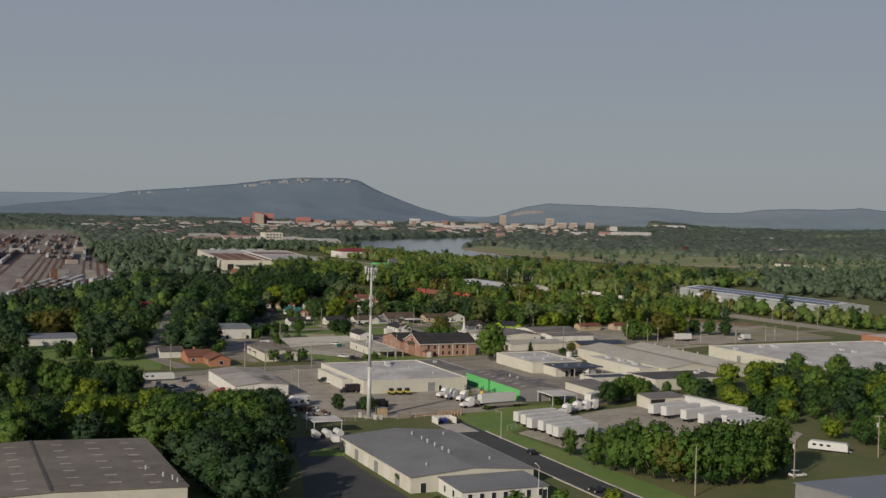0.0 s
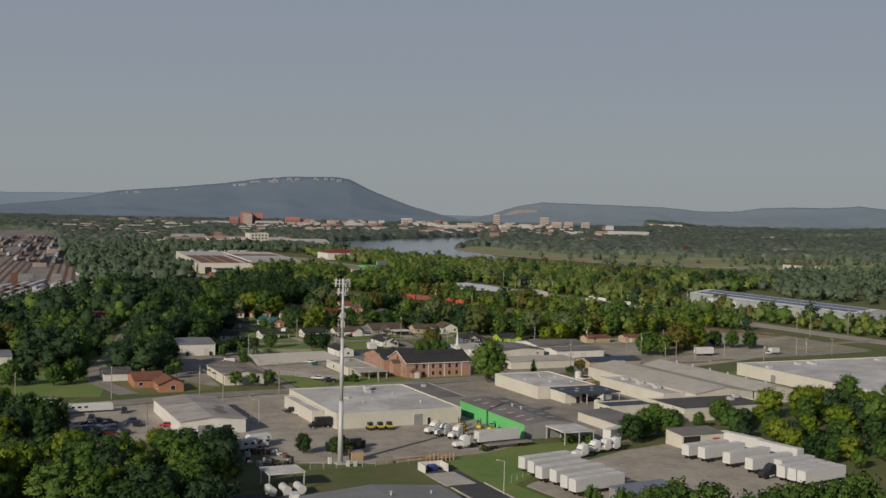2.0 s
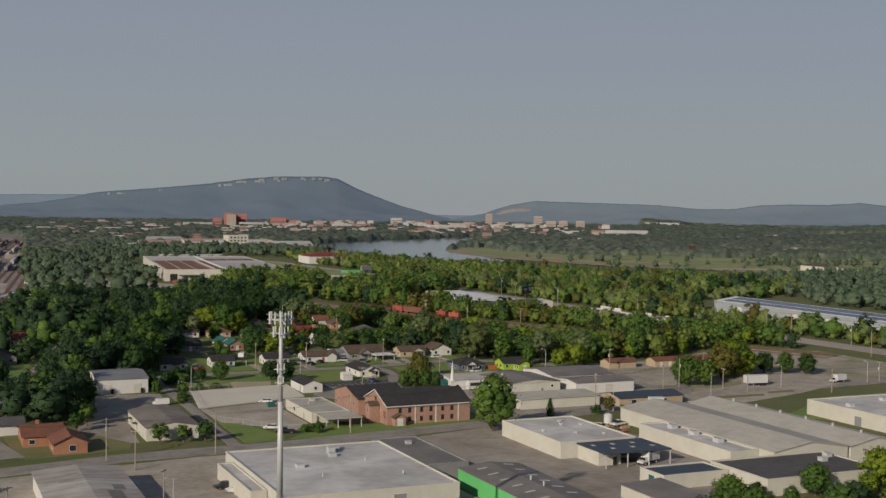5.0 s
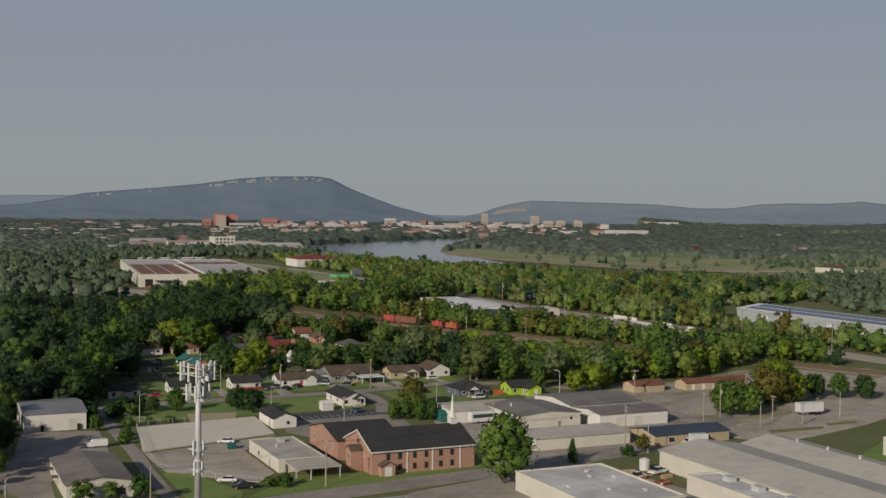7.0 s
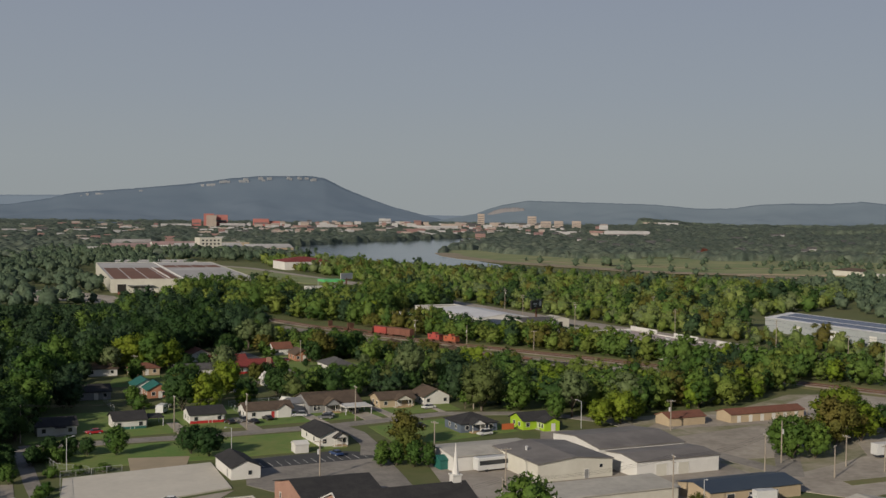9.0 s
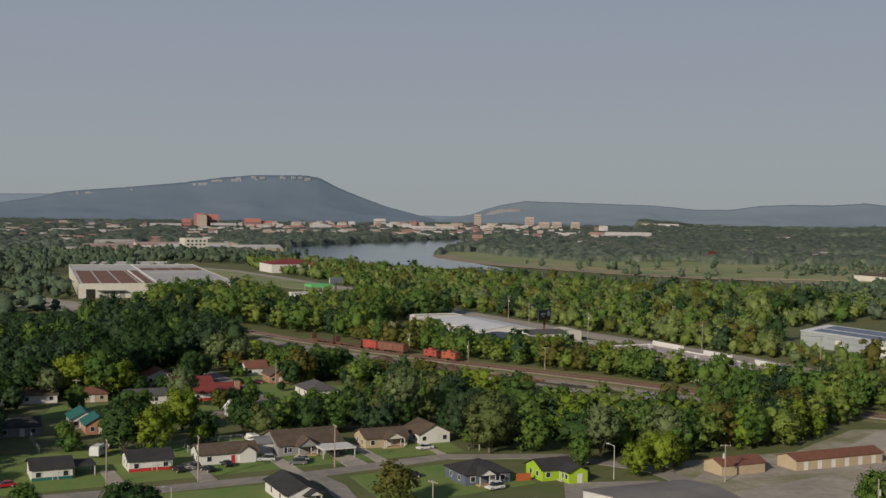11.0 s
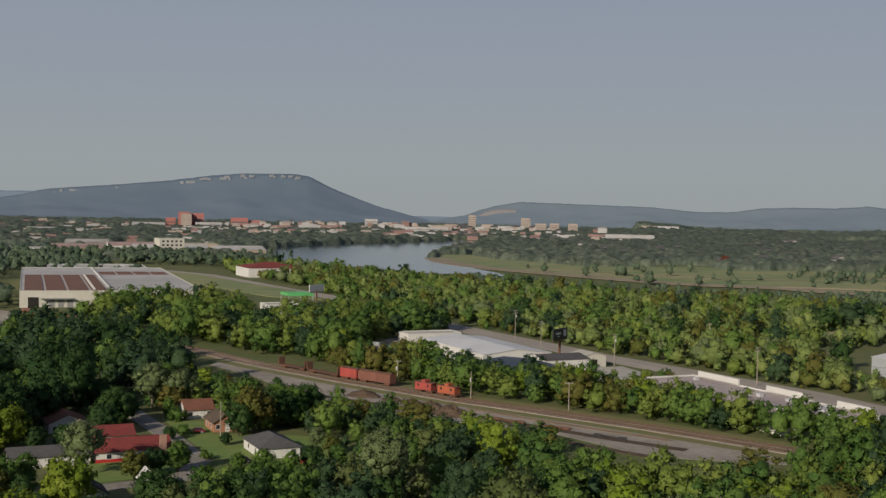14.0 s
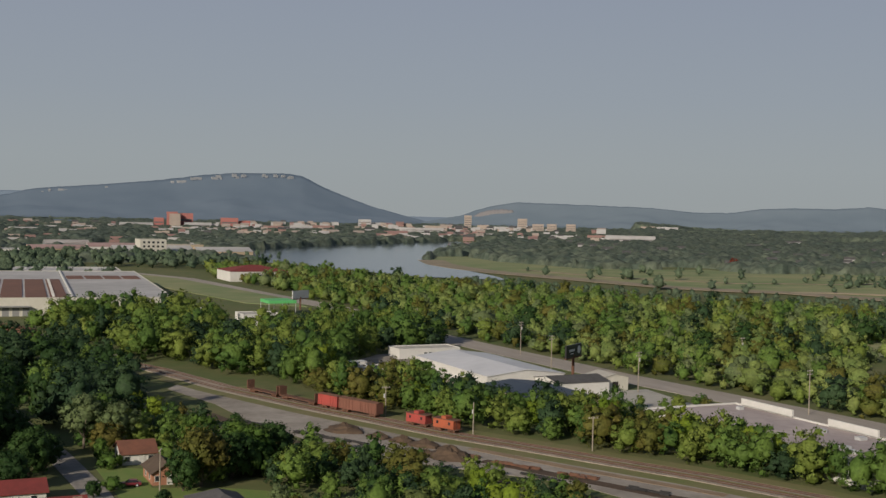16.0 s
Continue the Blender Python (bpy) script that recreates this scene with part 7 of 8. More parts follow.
def forklift(x, y, turn, label="dark yellow forklift truck by the workshop"):
    root = thing("forklift", x, y, 0.07, turn, label, "forklift", "yard machines")
    Geo().loft(car_body([(-1.4, 0.3, 1.2), (-0.9, 0.25, 1.3), (0.7, 0.25, 1.0), (1.0, 0.3, 0.9)], 0.65, 0.9)).part("body", M["yellow"], root)
    Geo().box(-0.9, 0.6, -0.62, 0.62, 2.2, 2.28).part("roof_guard", M["black_paint"], root)
    for a in (-0.85, 0.55):
        for s in (-1, 1):
            Geo().box(a - 0.05, a + 0.05, s * 0.55 - 0.05, s * 0.55 + 0.05, 1.0, 2.2).part("guard_post", M["black_paint"], root)
    for s in (-1, 1):
        Geo().box(1.0, 1.15, s * 0.35 - 0.08, s * 0.35 + 0.08, 0.1, 2.9).part("mast_rail", M["black_paint"], root)
        Geo().box(1.15, 2.2, s * 0.3 - 0.06, s * 0.3 + 0.06, 0.12, 0.18).part("fork", M["black_paint"], root)
    wheel_pair(root, (-0.95, 0.7), 0.55, 0.32, 0.25, False)
    return root


# trailer yard
for k, (x, y) in enumerate(((67, 80.5), (67, 75.5), (66, 69.5), (67.5, 65), (67, 58.8), (67, 54.8))):
    semi_trailer(x, y, 12)
for k, (x, y) in enumerate(((117, 81), (119, 76.5), (121.5, 69), (122.5, 61), (124.5, 51), (125, 47.5), (125.5, 44.5))):
    semi_trailer(x, y, 11)
semi_trailer(127, 56.5, 11, length=13)
tractor(117.2, 54.2, 191, "black")
semi_trailer(135, 72, 100, "white box trailer along the yard edge", 14)
semi_trailer(133.5, 87, 100, "white box trailer along the yard edge", 14)
for x, y in ((84, 91), (90, 94.5), (94, 95.5), (97.5, 96.5)):
    tractor(x, y, 195)
semi_trailer(104, 107, 30, "white box trailer behind bushes", 9)
b = Building("dock_shed", "open-fronted cream dock shed in the trailer yard", "shed", 117, 131, 92, 100, 3.8, M["cream"], M["brown_roof"], "shed", "x", 0.5)
# solid dark plate stands for the shade inside the open bay
b.slab("S", -3.6, 0, 5.6, 3.4, 0.05, 0.08).part("dock_opening", M["dark"], b.root)
b.slab("S", 4.8, 0.2, 2.4, 2.4, 0.06, 0.08).part("red_panel", M["red_paint"], b.root)
b = Building("low_shed", "low grey metal shed at the yard edge", "shed", 67, 83, 43, 50, 2.4, M["grey_wall"], M["slate_roof"], "shed", "x", 0.4, turn=10)

# works yard
for x, y, a in ((59, 134, 200), (60.5, 130, 205), (62.5, 125.5, 210), (58.5, 112, 190)):
    tractor(x, y, a)
semi_trailer(70, 114.5, 8, "white box semi-trailer in the works yard", 14)
root = thing("flatbed_trailer", 71, 109.5, 0.07, 8, "long rusty flatbed trailer in the yard", "trailer")
Geo().box(-7.5, 7.5, -1.25, 1.25, 1.0, 1.25).part("deck", M["wood"], root)
Geo().box(-7, 7, -0.4, 0.4, 0.7, 1.0).part("beam", M["rust"], root)
wheel_pair(root, (-6, -4.8, 4.5), 1.0, 0.5, 0.45, False)
for x, y, a in ((62, 150, 80), (66, 149, 85), (74, 151, 95), (75, 137, 60), (68, 133.5, 30), (71, 141, 100), (77, 132, 20), (27, 118, 30)):
    forklift(x, y, a)
for x, y in ((43, 145), (46, 144.6), (48.8, 144.2)):
    root = thing("skid_loader", x, y, 0.07, 270, "dark skid loader with a yellow body parked in a row", "loader", "yard machines")
    Geo().box(-1.2, 0.9, -0.8, 0.8, 0.4, 1.3).part("body", M["yellow"], root)
    Geo().loft(car_body([(-0.9, 1.3, 2.2), (0.4, 1.3, 2.2), (0.7, 1.3, 1.4)], 0.72, 0.95)).part("cab", M["black_paint"], root)
    Geo().box(1.0, 1.7, -0.9, 0.9, 0.1, 0.7).part("bucket", M["black_paint"], root)
    wheel_pair(root, (-0.8, 0.6), 0.85, 0.45, 0.35, False)
box_truck(29.5, 152, 182, M["black_paint"], M["black_paint"], "black box truck parked beside the workshop")
car("pickup", "white", 31, 175.5, 185)
car("pickup", "black", 29, 179.5, 188)
car("sedan", "white", 70, 292, 160)
car("sedan", "white", 59, 247, 160)
car("pickup", "black", 61, 239.5, 170)
car("van", "white", 37, 299, 185)
car("sedan", "white", 33, 263, 190)
car("van", "white", -3, 69, 80)
car("sedan", "red", -13, 167, 180, state="parked beside a workshop")
car("pickup", "blue", -29, 165.5, 200)
car("pickup", "black", -31, 178.5, 190)
car("pickup", "white", -30, 171.5, 205)
car("suv", "black", -34, 176, 150)
car("sedan", "black", 43.5, 38, 88, state="driving on the side road")
car("suv", "black", 38, -6, 92, state="parked at the roadside")
car("suv", "silver", 133, 176, 175)
car("sedan", "white", 129, 173, 180)
car("sedan", "white", 118, 136, 200)
for x, y, a in ((151, 214, 20), (159, 217, 200)):
    car("pickup", "white", x, y, a)
box_truck(137, 168, 200, M["white_plastic"], M["white_plastic"], "white box truck under the loading canopy")
box_truck(189, 243, 170, M["white_plastic"], M["white_plastic"], "white box truck beside the blue-roofed shop")
box_truck(289, 266, 185, M["white_plastic"], M["white_plastic"], "white box truck on the road")
car("sedan", "white", 204, 281, 100)
semi_trailer(253, 270, 175, "white trailer parked on the grass", 9)
car("suv", "white", 97, -8, 0)

# tall clutter left of the works: campers, bus body, junk
def camper(x, y, turn, length=7.5, label="white camper trailer parked in a yard", z=0.06):
    root = thing("camper_trailer", x, y, z, turn, label, "camper")
    l = length / 2
    Geo().loft([[(px, -1.2, 0.6), (px, 1.2, 0.6), (px, 1.2, hi - 0.2), (px, 1.0, hi), (px, -1.0, hi), (px, -1.2, hi - 0.2)] for px, hi in ((-l, 2.3), (-l + 0.5, 2.9), (l - 0.5, 2.9), (l, 2.4))]).part("body", M["white_plastic"], root)
    for k in range(3):
        Geo().box(-l + 1.2 + k * 2, -l + 2.2 + k * 2, -1.24, -1.2, 1.6, 2.2).part("window", M["glass"], root)
    wheel_pair(root, (-0.4, 0.5), 1.0, 0.36, 0.25, False)
    Geo().box(l, l + 1.0, -0.08, 0.08, 0.55, 0.7).part("tow_bar", M["steel"], root)
    return root


camper(-31, 198.5, 2, 14, "long white office trailer with square windows")
camper(6, 134, 10, 7)
camper(4.5, 130, 8, 6)
camper(1, 127.5, 12, 5)
camper(128, 16, -52, 11, "long white trailer home among trees", z=0.0)
camper(91, 403, 60, 5, "small white camper in a garden")
jr = random.Random(3)
for k in range(26):
    x, y = jr.uniform(-6, 9), jr.uniform(100, 123)
    if k > 18:
        x, y = jr.uniform(-42, -30), jr.uniform(168, 184)
    root = thing("scrap_pile", x, y, 0.05, jr.uniform(0, 360), "heap of scrap metal and machine parts", "scrap", "scrap in the yard")
    for j in range(3):
        w, d, h = jr.uniform(0.5, 1.6), jr.uniform(0.4, 1.1), jr.uniform(0.5, 1.6)
        ox, oy = jr.uniform(-0.8, 0.8), jr.uniform(-0.8, 0.8)
        Geo().prism([(ox - w / 2, oy - d / 2), (ox + w / 2, oy - d * 0.4), (ox + w * 0.4, oy + d / 2), (ox - w * 0.45, oy + d * 0.4)], 0, h).part("scrap_piece", jr.choice([M["white_plastic"], M["rust"], M["steel"], M["black_paint"]]), root)
b = Building("white_store", "flat white store roof beside trees", "store", -60, -40, 188, 208, 3.2, M["white"], M["white_roof"], "flat")

# fuel canopy and tanks
canopy("fuel_canopy", "white flat fuel canopy on posts", -6, 3, 80, 88, 4.2, M["white_roof"], 4)
for x in (-6.5, -3, 0.5):
    root = thing("fuel_tank", x, 76.5, 0.08, 0, "horizontal white fuel tank on saddles", "tank", "fuel tanks")
    Geo().rod((0, -2.2, 1.3), (0, 2.2, 1.3), 1.0, n=14).part("shell", M["white_plastic"], root, smooth=False)
    for s in (-1.3, 1.3):
        Geo().box(-0.8, 0.8, s - 0.15, s + 0.15, 0, 0.7).part("saddle", M["concrete"], root)

# bin enclosure at the end of the side road
root = thing("bin_enclosure", 39, 88, 0.1, 0, "white walled bin enclosure with a blue bin", "enclosure")
for a in (Geo().box(-3.2, 3.2, 2.3, 2.5, 0, 2.0), Geo().box(-3.2, -3.0, -2.3, 2.3, 0, 2.0), Geo().box(3.0, 3.2, -2.3, 2.3, 0, 2.0)):
    a.part("wall", M["white"], root)
root = thing("waste_bin", 39, 88.4, 0.1, 0, "blue steel waste bin", "bin")
Geo().loft([[(-1, -0.8, 0.1), (1, -0.8, 0.1), (1, 0.8, 0.1), (-1, 0.8, 0.1)], [(-1.1, -1, 1.3), (1.1, -1, 1.3), (1.1, 1, 1.5), (-1.1, 1, 1.5)]]).part("body", paint("bin_blue", (0.03, 0.05, 0.20)), root)
root = thing("waste_bin", 69.5, 284, 0.07, 0, "green steel waste bin", "bin")
Geo().loft([[(-1, -0.8, 0.1), (1, -0.8, 0.1), (1, 0.8, 0.1), (-1, 0.8, 0.1)], [(-1.1, -1, 1.3), (1.1, -1, 1.3), (1.1, 1, 1.5), (-1.1, 1, 1.5)]]).part("body", M["teal_roof"], root)
sheet("bin_pad", [(35.6, 72), (43.6, 72), (43.6, 85.2), (35.6, 85.2)], 0.14, M["concrete"], "pale concrete pad before the bin enclosure", "slab")

PARKED = [(-29, 165.5), (-13, 167)]


def free_car(x, y):
    """True where no other car stands within a length."""
    if any((x - a) ** 2 + (y - b) ** 2 < 24 for a, b in PARKED):
        return False
    PARKED.append((x, y))
    return True


# ---- scrap corner and mast ----
# junked cars and trucks in the scrap corner of the works yard
for k in range(30):
    x, y = jr.uniform(-42, -19), jr.uniform(158, 199)
    if 186 < y < 203 and -39 < x < -22 or free_car(x, y) is False:
        continue
    car(jr.choice(["sedan", "suv", "pickup", "van", "sedan"]), jr.choice(["black", "grey", "maroon", "blue", "white", "black", "silver"]), x, y, jr.choice([0, 90, 200, 260]) + jr.uniform(-25, 25), 0.06, "stripped and parked among scrap")


def mast(x, y):
    root = thing("cell_mast", x, y, 0, 0, "tall grey steel monopole mast with antenna rings", "mast")
    root.scale = (0.95, 0.95, 0.958)
    Geo().rod((0, 0, 0), (0, 0, 17), 0.75, 0.62, 14).part("lower_shaft", M["steel"], root, smooth=True)
    Geo().rod((0, 0, 16.8), (0, 0, 34), 0.58, 0.46, 14).part("middle_shaft", M["steel"], root, smooth=True)
    Geo().rod((0, 0, 33.8), (0, 0, 50.0), 0.43, 0.30, 14).part("upper_shaft", M["steel"], root, smooth=True)
    for z in (17, 34, 38.6):
        Geo().rod((0, 0, z - 0.2), (0, 0, z + 0.1), 0.8 - z * 0.008, n=14).part("flange", M["steel"], root)
    Geo().box(-1.4, 1.4, -1.4, 1.4, 0, 0.4).part("footing", M["concrete"], root)
    for z, r, per, ph, both in ((48.6, 2.7, 3, 2.2, True), (46.2, 2.0, 2, 1.9, False), (39.8, 1.3, 1, 1.7, False), (37.4, 1.0, 1, 1.7, False)):
        plat = Geo().rod((0, 0, z - 0.25), (0, 0, z + 0.25), 0.5, n=12).part("antenna_platform", M["steel"], root)
        for k in range(3):
            a0, a1 = k * math.tau / 3 + 0.4, (k + 1) * math.tau / 3 + 0.4
            p0, p1 = Vector((math.cos(a0) * r, math.sin(a0) * r, z)), Vector((math.cos(a1) * r, math.sin(a1) * r, z))
            Geo().rod((0, 0, z), p0, 0.07).part("arm", M["steel"], plat)
            Geo().rod(p0, p1, 0.06).part("face_rail", M["steel"], plat)
            if both:
                Geo().rod(p0 + Vector((0, 0, 0.9)), p1 + Vector((0, 0, 0.9)), 0.05).part("face_rail", M["steel"], plat)
        for k in range(3):
            a0, a1 = k * math.tau / 3 + 0.4, (k + 1) * math.tau / 3 + 0.4
            p0, p1 = Vector((math.cos(a0) * r, math.sin(a0) * r, z)), Vector((math.cos(a1) * r, math.sin(a1) * r, z))
            out = (p0 + p1).normalized()
            q = math.degrees(math.atan2(out.y, out.x))
            for j in range(per):
                c = p0.lerp(p1, (j + 0.5) / per) + out * 0.18
                ob = Geo().box(-0.07, 0.09, -0.14, 0.14, -ph * 0.45, ph * 0.55).part("panel_antenna", M["white_plastic"], plat)
                ob.matrix_basis = pose(c.x, c.y, c.z, 0, 0, q)
                if j == 0 and z > 46:
                    ob = Geo().box(-0.25, 0.0, -0.22, 0.22, -0.8, -0.15).part("radio_unit", M["steel"], plat)
                    ob.matrix_basis = pose(c.x - out.x * 0.3, c.y - out.y * 0.3, c.z, 0, 0, q)
    g = Geo()
    for k in range(4):
        a = 0.9 + k * 0.25
        g.rod((math.cos(a) * 0.8, math.sin(a) * 0.8, 0.5), (math.cos(a) * 0.5, math.sin(a) * 0.5, 46), 0.05, n=5)
    g.part("cable_run", M["black_paint"], root)
    Geo().rod((0.2, 0, 49.8), (0.2, 0, 51.2), 0.03).part("lightning_rod", M["steel"], root)


mast(19.5, 103.5)
for x, y, w, d, h, m, label in ((24.5, 105.5, 3.2, 2.6, 2.6, "pale_wood", "tan equipment hut by the mast"), (21.5, 119, 1.6, 1.2, 2.6, "black_paint", "dark equipment cabinet by the mast"), (29, 120, 3.4, 2.4, 3.2, "black_paint", "black steel hopper beside the mast"),
                                (31.5, 120.5, 1.6, 1.6, 2.2, "black_paint", "dark equipment cabinet by the mast"), (20.4, 100.2, 0.9, 0.7, 1.6, "white_plastic", "white meter cabinet by the mast"), (22.2, 99.5, 0.8, 0.6, 1.5, "white_plastic", "white meter cabinet by the mast"), (17, 104.5, 0.8, 0.8, 1.8, "white_plastic", "white meter cabinet by the mast")):
    root = thing("equipment_cabinet", x, y, 0.0, jr.uniform(-10, 10), label, "cabinet", "mast equipment")
    Geo().box(-w / 2, w / 2, -d / 2, d / 2, 0, h).part("body", M[m], root)
    Geo().box(-w / 2 - 0.08, w / 2 + 0.08, -d / 2 - 0.08, d / 2 + 0.08, h, h + 0.12).part("lid", M["grey_wall"], root)
root = thing("board_fence", 30, 99.5, 0, 4, "weathered board fence round the mast compound", "fence")
for k in range(16):
    Geo().box(-2.5 + k * 0.32, -2.5 + k * 0.32 + 0.27, -0.03, 0.03, 0, 1.9).part("board", M["wood"], root)
root = thing("timber_rack", 45.5, 98.5, 0, -3, "rack of upright pale timber posts", "rack")
for k in range(8):
    Geo().box(-4 + k * 1.1, -4 + k * 1.1 + 0.22, -0.12, 0.12, 0, 2.3).part("post", M["pale_wood"], root)
for z in (0.7, 1.5):
    Geo().box(-4.2, 4.2, 0.12, 0.2, z, z + 0.15).part("rail", M["pale_wood"], root)
for k in range(9):
    root = thing("timber_stack", 34 + k * 1.8 + jr.uniform(-0.4, 0.4), 101.5 + jr.uniform(-1, 1.4), 0.05, jr.uniform(-20, 20), "stack of reddish timber and pipes", "timber", "timber in the yard")
    for j in range(4):
        Geo().box(-1.4, 1.4, -0.5 + j * 0.26, -0.28 + j * 0.26, 0, 0.25 + 0.1 * (j % 2)).part("beam", jr.choice([M["rust"], M["pale_wood"], M["boxcar_red"]]), root)


for k in range(12):
    root = thing("lumber_stack", jr.uniform(149, 161), jr.uniform(205, 221), 0.05, jr.uniform(-30, 30), "stack of pale lumber boards in the yard", "lumber", "timber in the yard")
    for j in range(3):
        Geo().box(-1.6, 1.6, -0.6 + j * 0.42, -0.25 + j * 0.42, 0, 0.5 + 0.2 * (j % 2)).part("plank", jr.choice([M["pale_wood"], M["tan"], M["boxcar_red"]]), root)
root = thing("water_tank", 158.5, 222, 0.05, 0, "upright white plastic tank in the yard", "tank")
Geo().rod((0, 0, 0), (0, 0, 2.6), 1.3, n=16).rod((0, 0, 2.6), (0, 0, 3.0), 1.3, 0.5, 16).part("shell", M["white_plastic"], root)

# ---- poles, lamps, wires ----
def utility_pole(x, y, turn=0.0, h=11.0, arms=1, metal=False, transformer=False):
    root = thing("utility_pole", x, y, 0, turn, "weathered wooden utility pole with crossarm" if not metal else "grey steel power pole with crossarms", "utility pole", "utility poles")
    Geo().rod((0, 0, -0.2), (0, 0, h), 0.2, 0.13, 8).part("pole", M["steel"] if metal else M["wood"], root)
    for k in range(arms):
        z = h - 0.5 - k * 1.1
        arm = Geo().box(-1.3, 1.3, -0.07, 0.07, z, z + 0.16).part("crossarm", M["wood"], root)
        for u in (-1.15, -0.45, 0.45, 1.15):
            Geo().rod((u, 0, z + 0.16), (u, 0, z + 0.4), 0.06, 0.04, 6).part("insulator", M["white_plastic"], arm)
    if transformer:
        Geo().rod((0.38, 0, h - 3.4), (0.38, 0, h - 2.2), 0.28, n=10).part("transformer", M["steel"], root)
    return root


def street_lamp(x, y, turn, h=8.0):
    root = thing("street_lamp", x, y, 0, turn, "tall grey street lamp with one arm", "street lamp", "street lamps")
    Geo().rod((0, 0, 0), (0, 0, h), 0.11, 0.07, 8).part("pole", M["steel"], root)
    Geo().rod((0, 0, h - 0.1), (1.5, 0, h + 0.3), 0.05).part("arm", M["steel"], root)
    Geo().box(1.4, 2.1, -0.14, 0.14, h + 0.22, h + 0.38).part("lamp_head", M["white_plastic"], root)
    return root


def wires(line, h, label="overhead power lines sagging between poles", offsets=(-1.1, 0.0, 1.1)):
    """Sagging cables from pole to pole."""
    g, pts = Geo(), [Vector((x, y, 0)) for x, y in line]
    for a, b in zip(pts, pts[1:]):
        d = (b - a).normalized()
        s = Vector((-d.y, d.x, 0))
        for o in offsets:
            last = None
            for k in range(7):
                t = k / 6
                p = a.lerp(b, t) + s * o + Vector((0, 0, h - 4 * 1.2 * t * (1 - t)))
                if last is not None:
                    g.rod(last, p, 0.022, n=3)
                last = p
    return tagged(g.part("power_lines", M["black_paint"]), label, "cable", kind="stuff")


MAIN_POLES = [(-120, 212), (-52, 215), (-21, 222), (8, 219), (36, 219), (79, 234), (126, 244), (171, 250), (206, 262)]
for k, (x, y) in enumerate(MAIN_POLES):
    utility_pole(x, y, 75, 11, 1 + k % 2, transformer=k % 3 == 0)
wires(MAIN_POLES, 10.7)
ROW_POLES = [(47, 371), (88, 371), (108, 367.8), (142, 370.5), (184, 376), (224, 364)]
for k, (x, y) in enumerate(ROW_POLES):
    utility_pole(x, y, 88, 10.5, 1, transformer=k % 2 == 0)
wires(ROW_POLES, 10.2)
HIGHWAY_POLES = [(393, 330), (372, 391), (384, 470), (373, 533), (347, 587), (344, 640), (359, 691), (342, 760)]
for k, (x, y) in enumerate(HIGHWAY_POLES):
    utility_pole(x, y, 10, 14, 2, transformer=k % 2 == 0)
wires(HIGHWAY_POLES, 13.6)
wires(HIGHWAY_POLES, 11.4, offsets=(-0.6, 0.6))
for x, y, h in ((12, 165, 9), (-20, 160, 9), (13, 206, 10), (108, 303, 9), (139, 306, 11), (145, 279, 9), (222, 275, 11), (222, 323, 9), (235, 266, 8), (223, 257, 8), (239, 257, 7), (96, 477, 9), (136, 5, 12), (95, -9, 11), (59, -17, 12),
                (278, 507, 9), (259, 537, 9), (247, 570, 9), (167, 502, 9), (404, 729, 12), (427, 631, 12), (269, 247, 9), (246, 293, 10), (317, 257, 8), (306, 262, 8), (363, 326, 12), (380, 357, 11), (380, 420, 12)):
    utility_pole(x, y, jr.uniform(0, 180), h, 1 if jr.random() < 0.7 else 0, transformer=jr.random() < 0.4)
for x, y, a in ((54, 332, 20), (94, 331, 200), (199, 335, 120), (171, 239, 250), (21, -9, 90), (13, 160, 200), (45, 60, 180), (260, 264, 90), (300, 262, 90)):
    street_lamp(x, y, a)


def billboard(x, y, turn, face, label, w=14.0, h=5.0, z=9.0):
    root = thing("billboard", x, y, 0, turn, label, "billboard")
    Geo().rod((0, 0, 0), (0, 0, z + 1), 0.55, n=12).part("post", M["rust"], root)
    board = Geo().box(-w / 2, w / 2, -0.3, 0.3, z, z + h).part("panel", face, root)
    Geo().box(-w / 2 - 0.15, w / 2 + 0.15, -0.36, 0.36, z - 0.5, z).part("catwalk", M["rust"], board)
    return root, board


root, board = billboard(345, 626, 35, M["black_paint"], "black roadside billboard on a red-brown post", 14, 4.6, 7.5)
Geo().box(-4.4, 0.4, -0.34, -0.31, 9.6, 10.5).part("text_bar", M["white_plastic"], board, "pale unreadable headline bar")
Geo().box(-3.2, -0.6, -0.34, -0.31, 8.6, 9.0).part("text_bar", M["white_plastic"], board)
Geo().rod((4.4, -0.31, 9.9), (4.4, -0.36, 9.9), 1.5, n=20).part("emblem", M["white_plastic"], board, "round pale emblem")
billboard(337, 916, 30, M["white_plastic"], "white roadside billboard on a post", 14, 4.6, 6.5)

# ---- railway cars ----
def rail_frame(i):
    a, b = Vector(i[0]), Vector(i[1])
    return (a + b) / 2, math.degrees(math.atan2(b.y - a.y, b.x - a.x)), (b - a).length


def bogies(root, length):
    for s in (-1, 1):
        ob = Geo().box(s * (length / 2 - 2.2) - 1.3, s * (length / 2 - 2.2) + 1.3, -0.95, 0.95, 0.35, 0.75).part("bogie", M["rust"], root)
        for u in (-0.85, 0.85):
            Geo().rod((s * (length / 2 - 2.2) + u, -0.85, 0.42), (s * (length / 2 - 2.2) + u, 0.85, 0.42), 0.42, n=10).part("axle", M["rust"], ob)


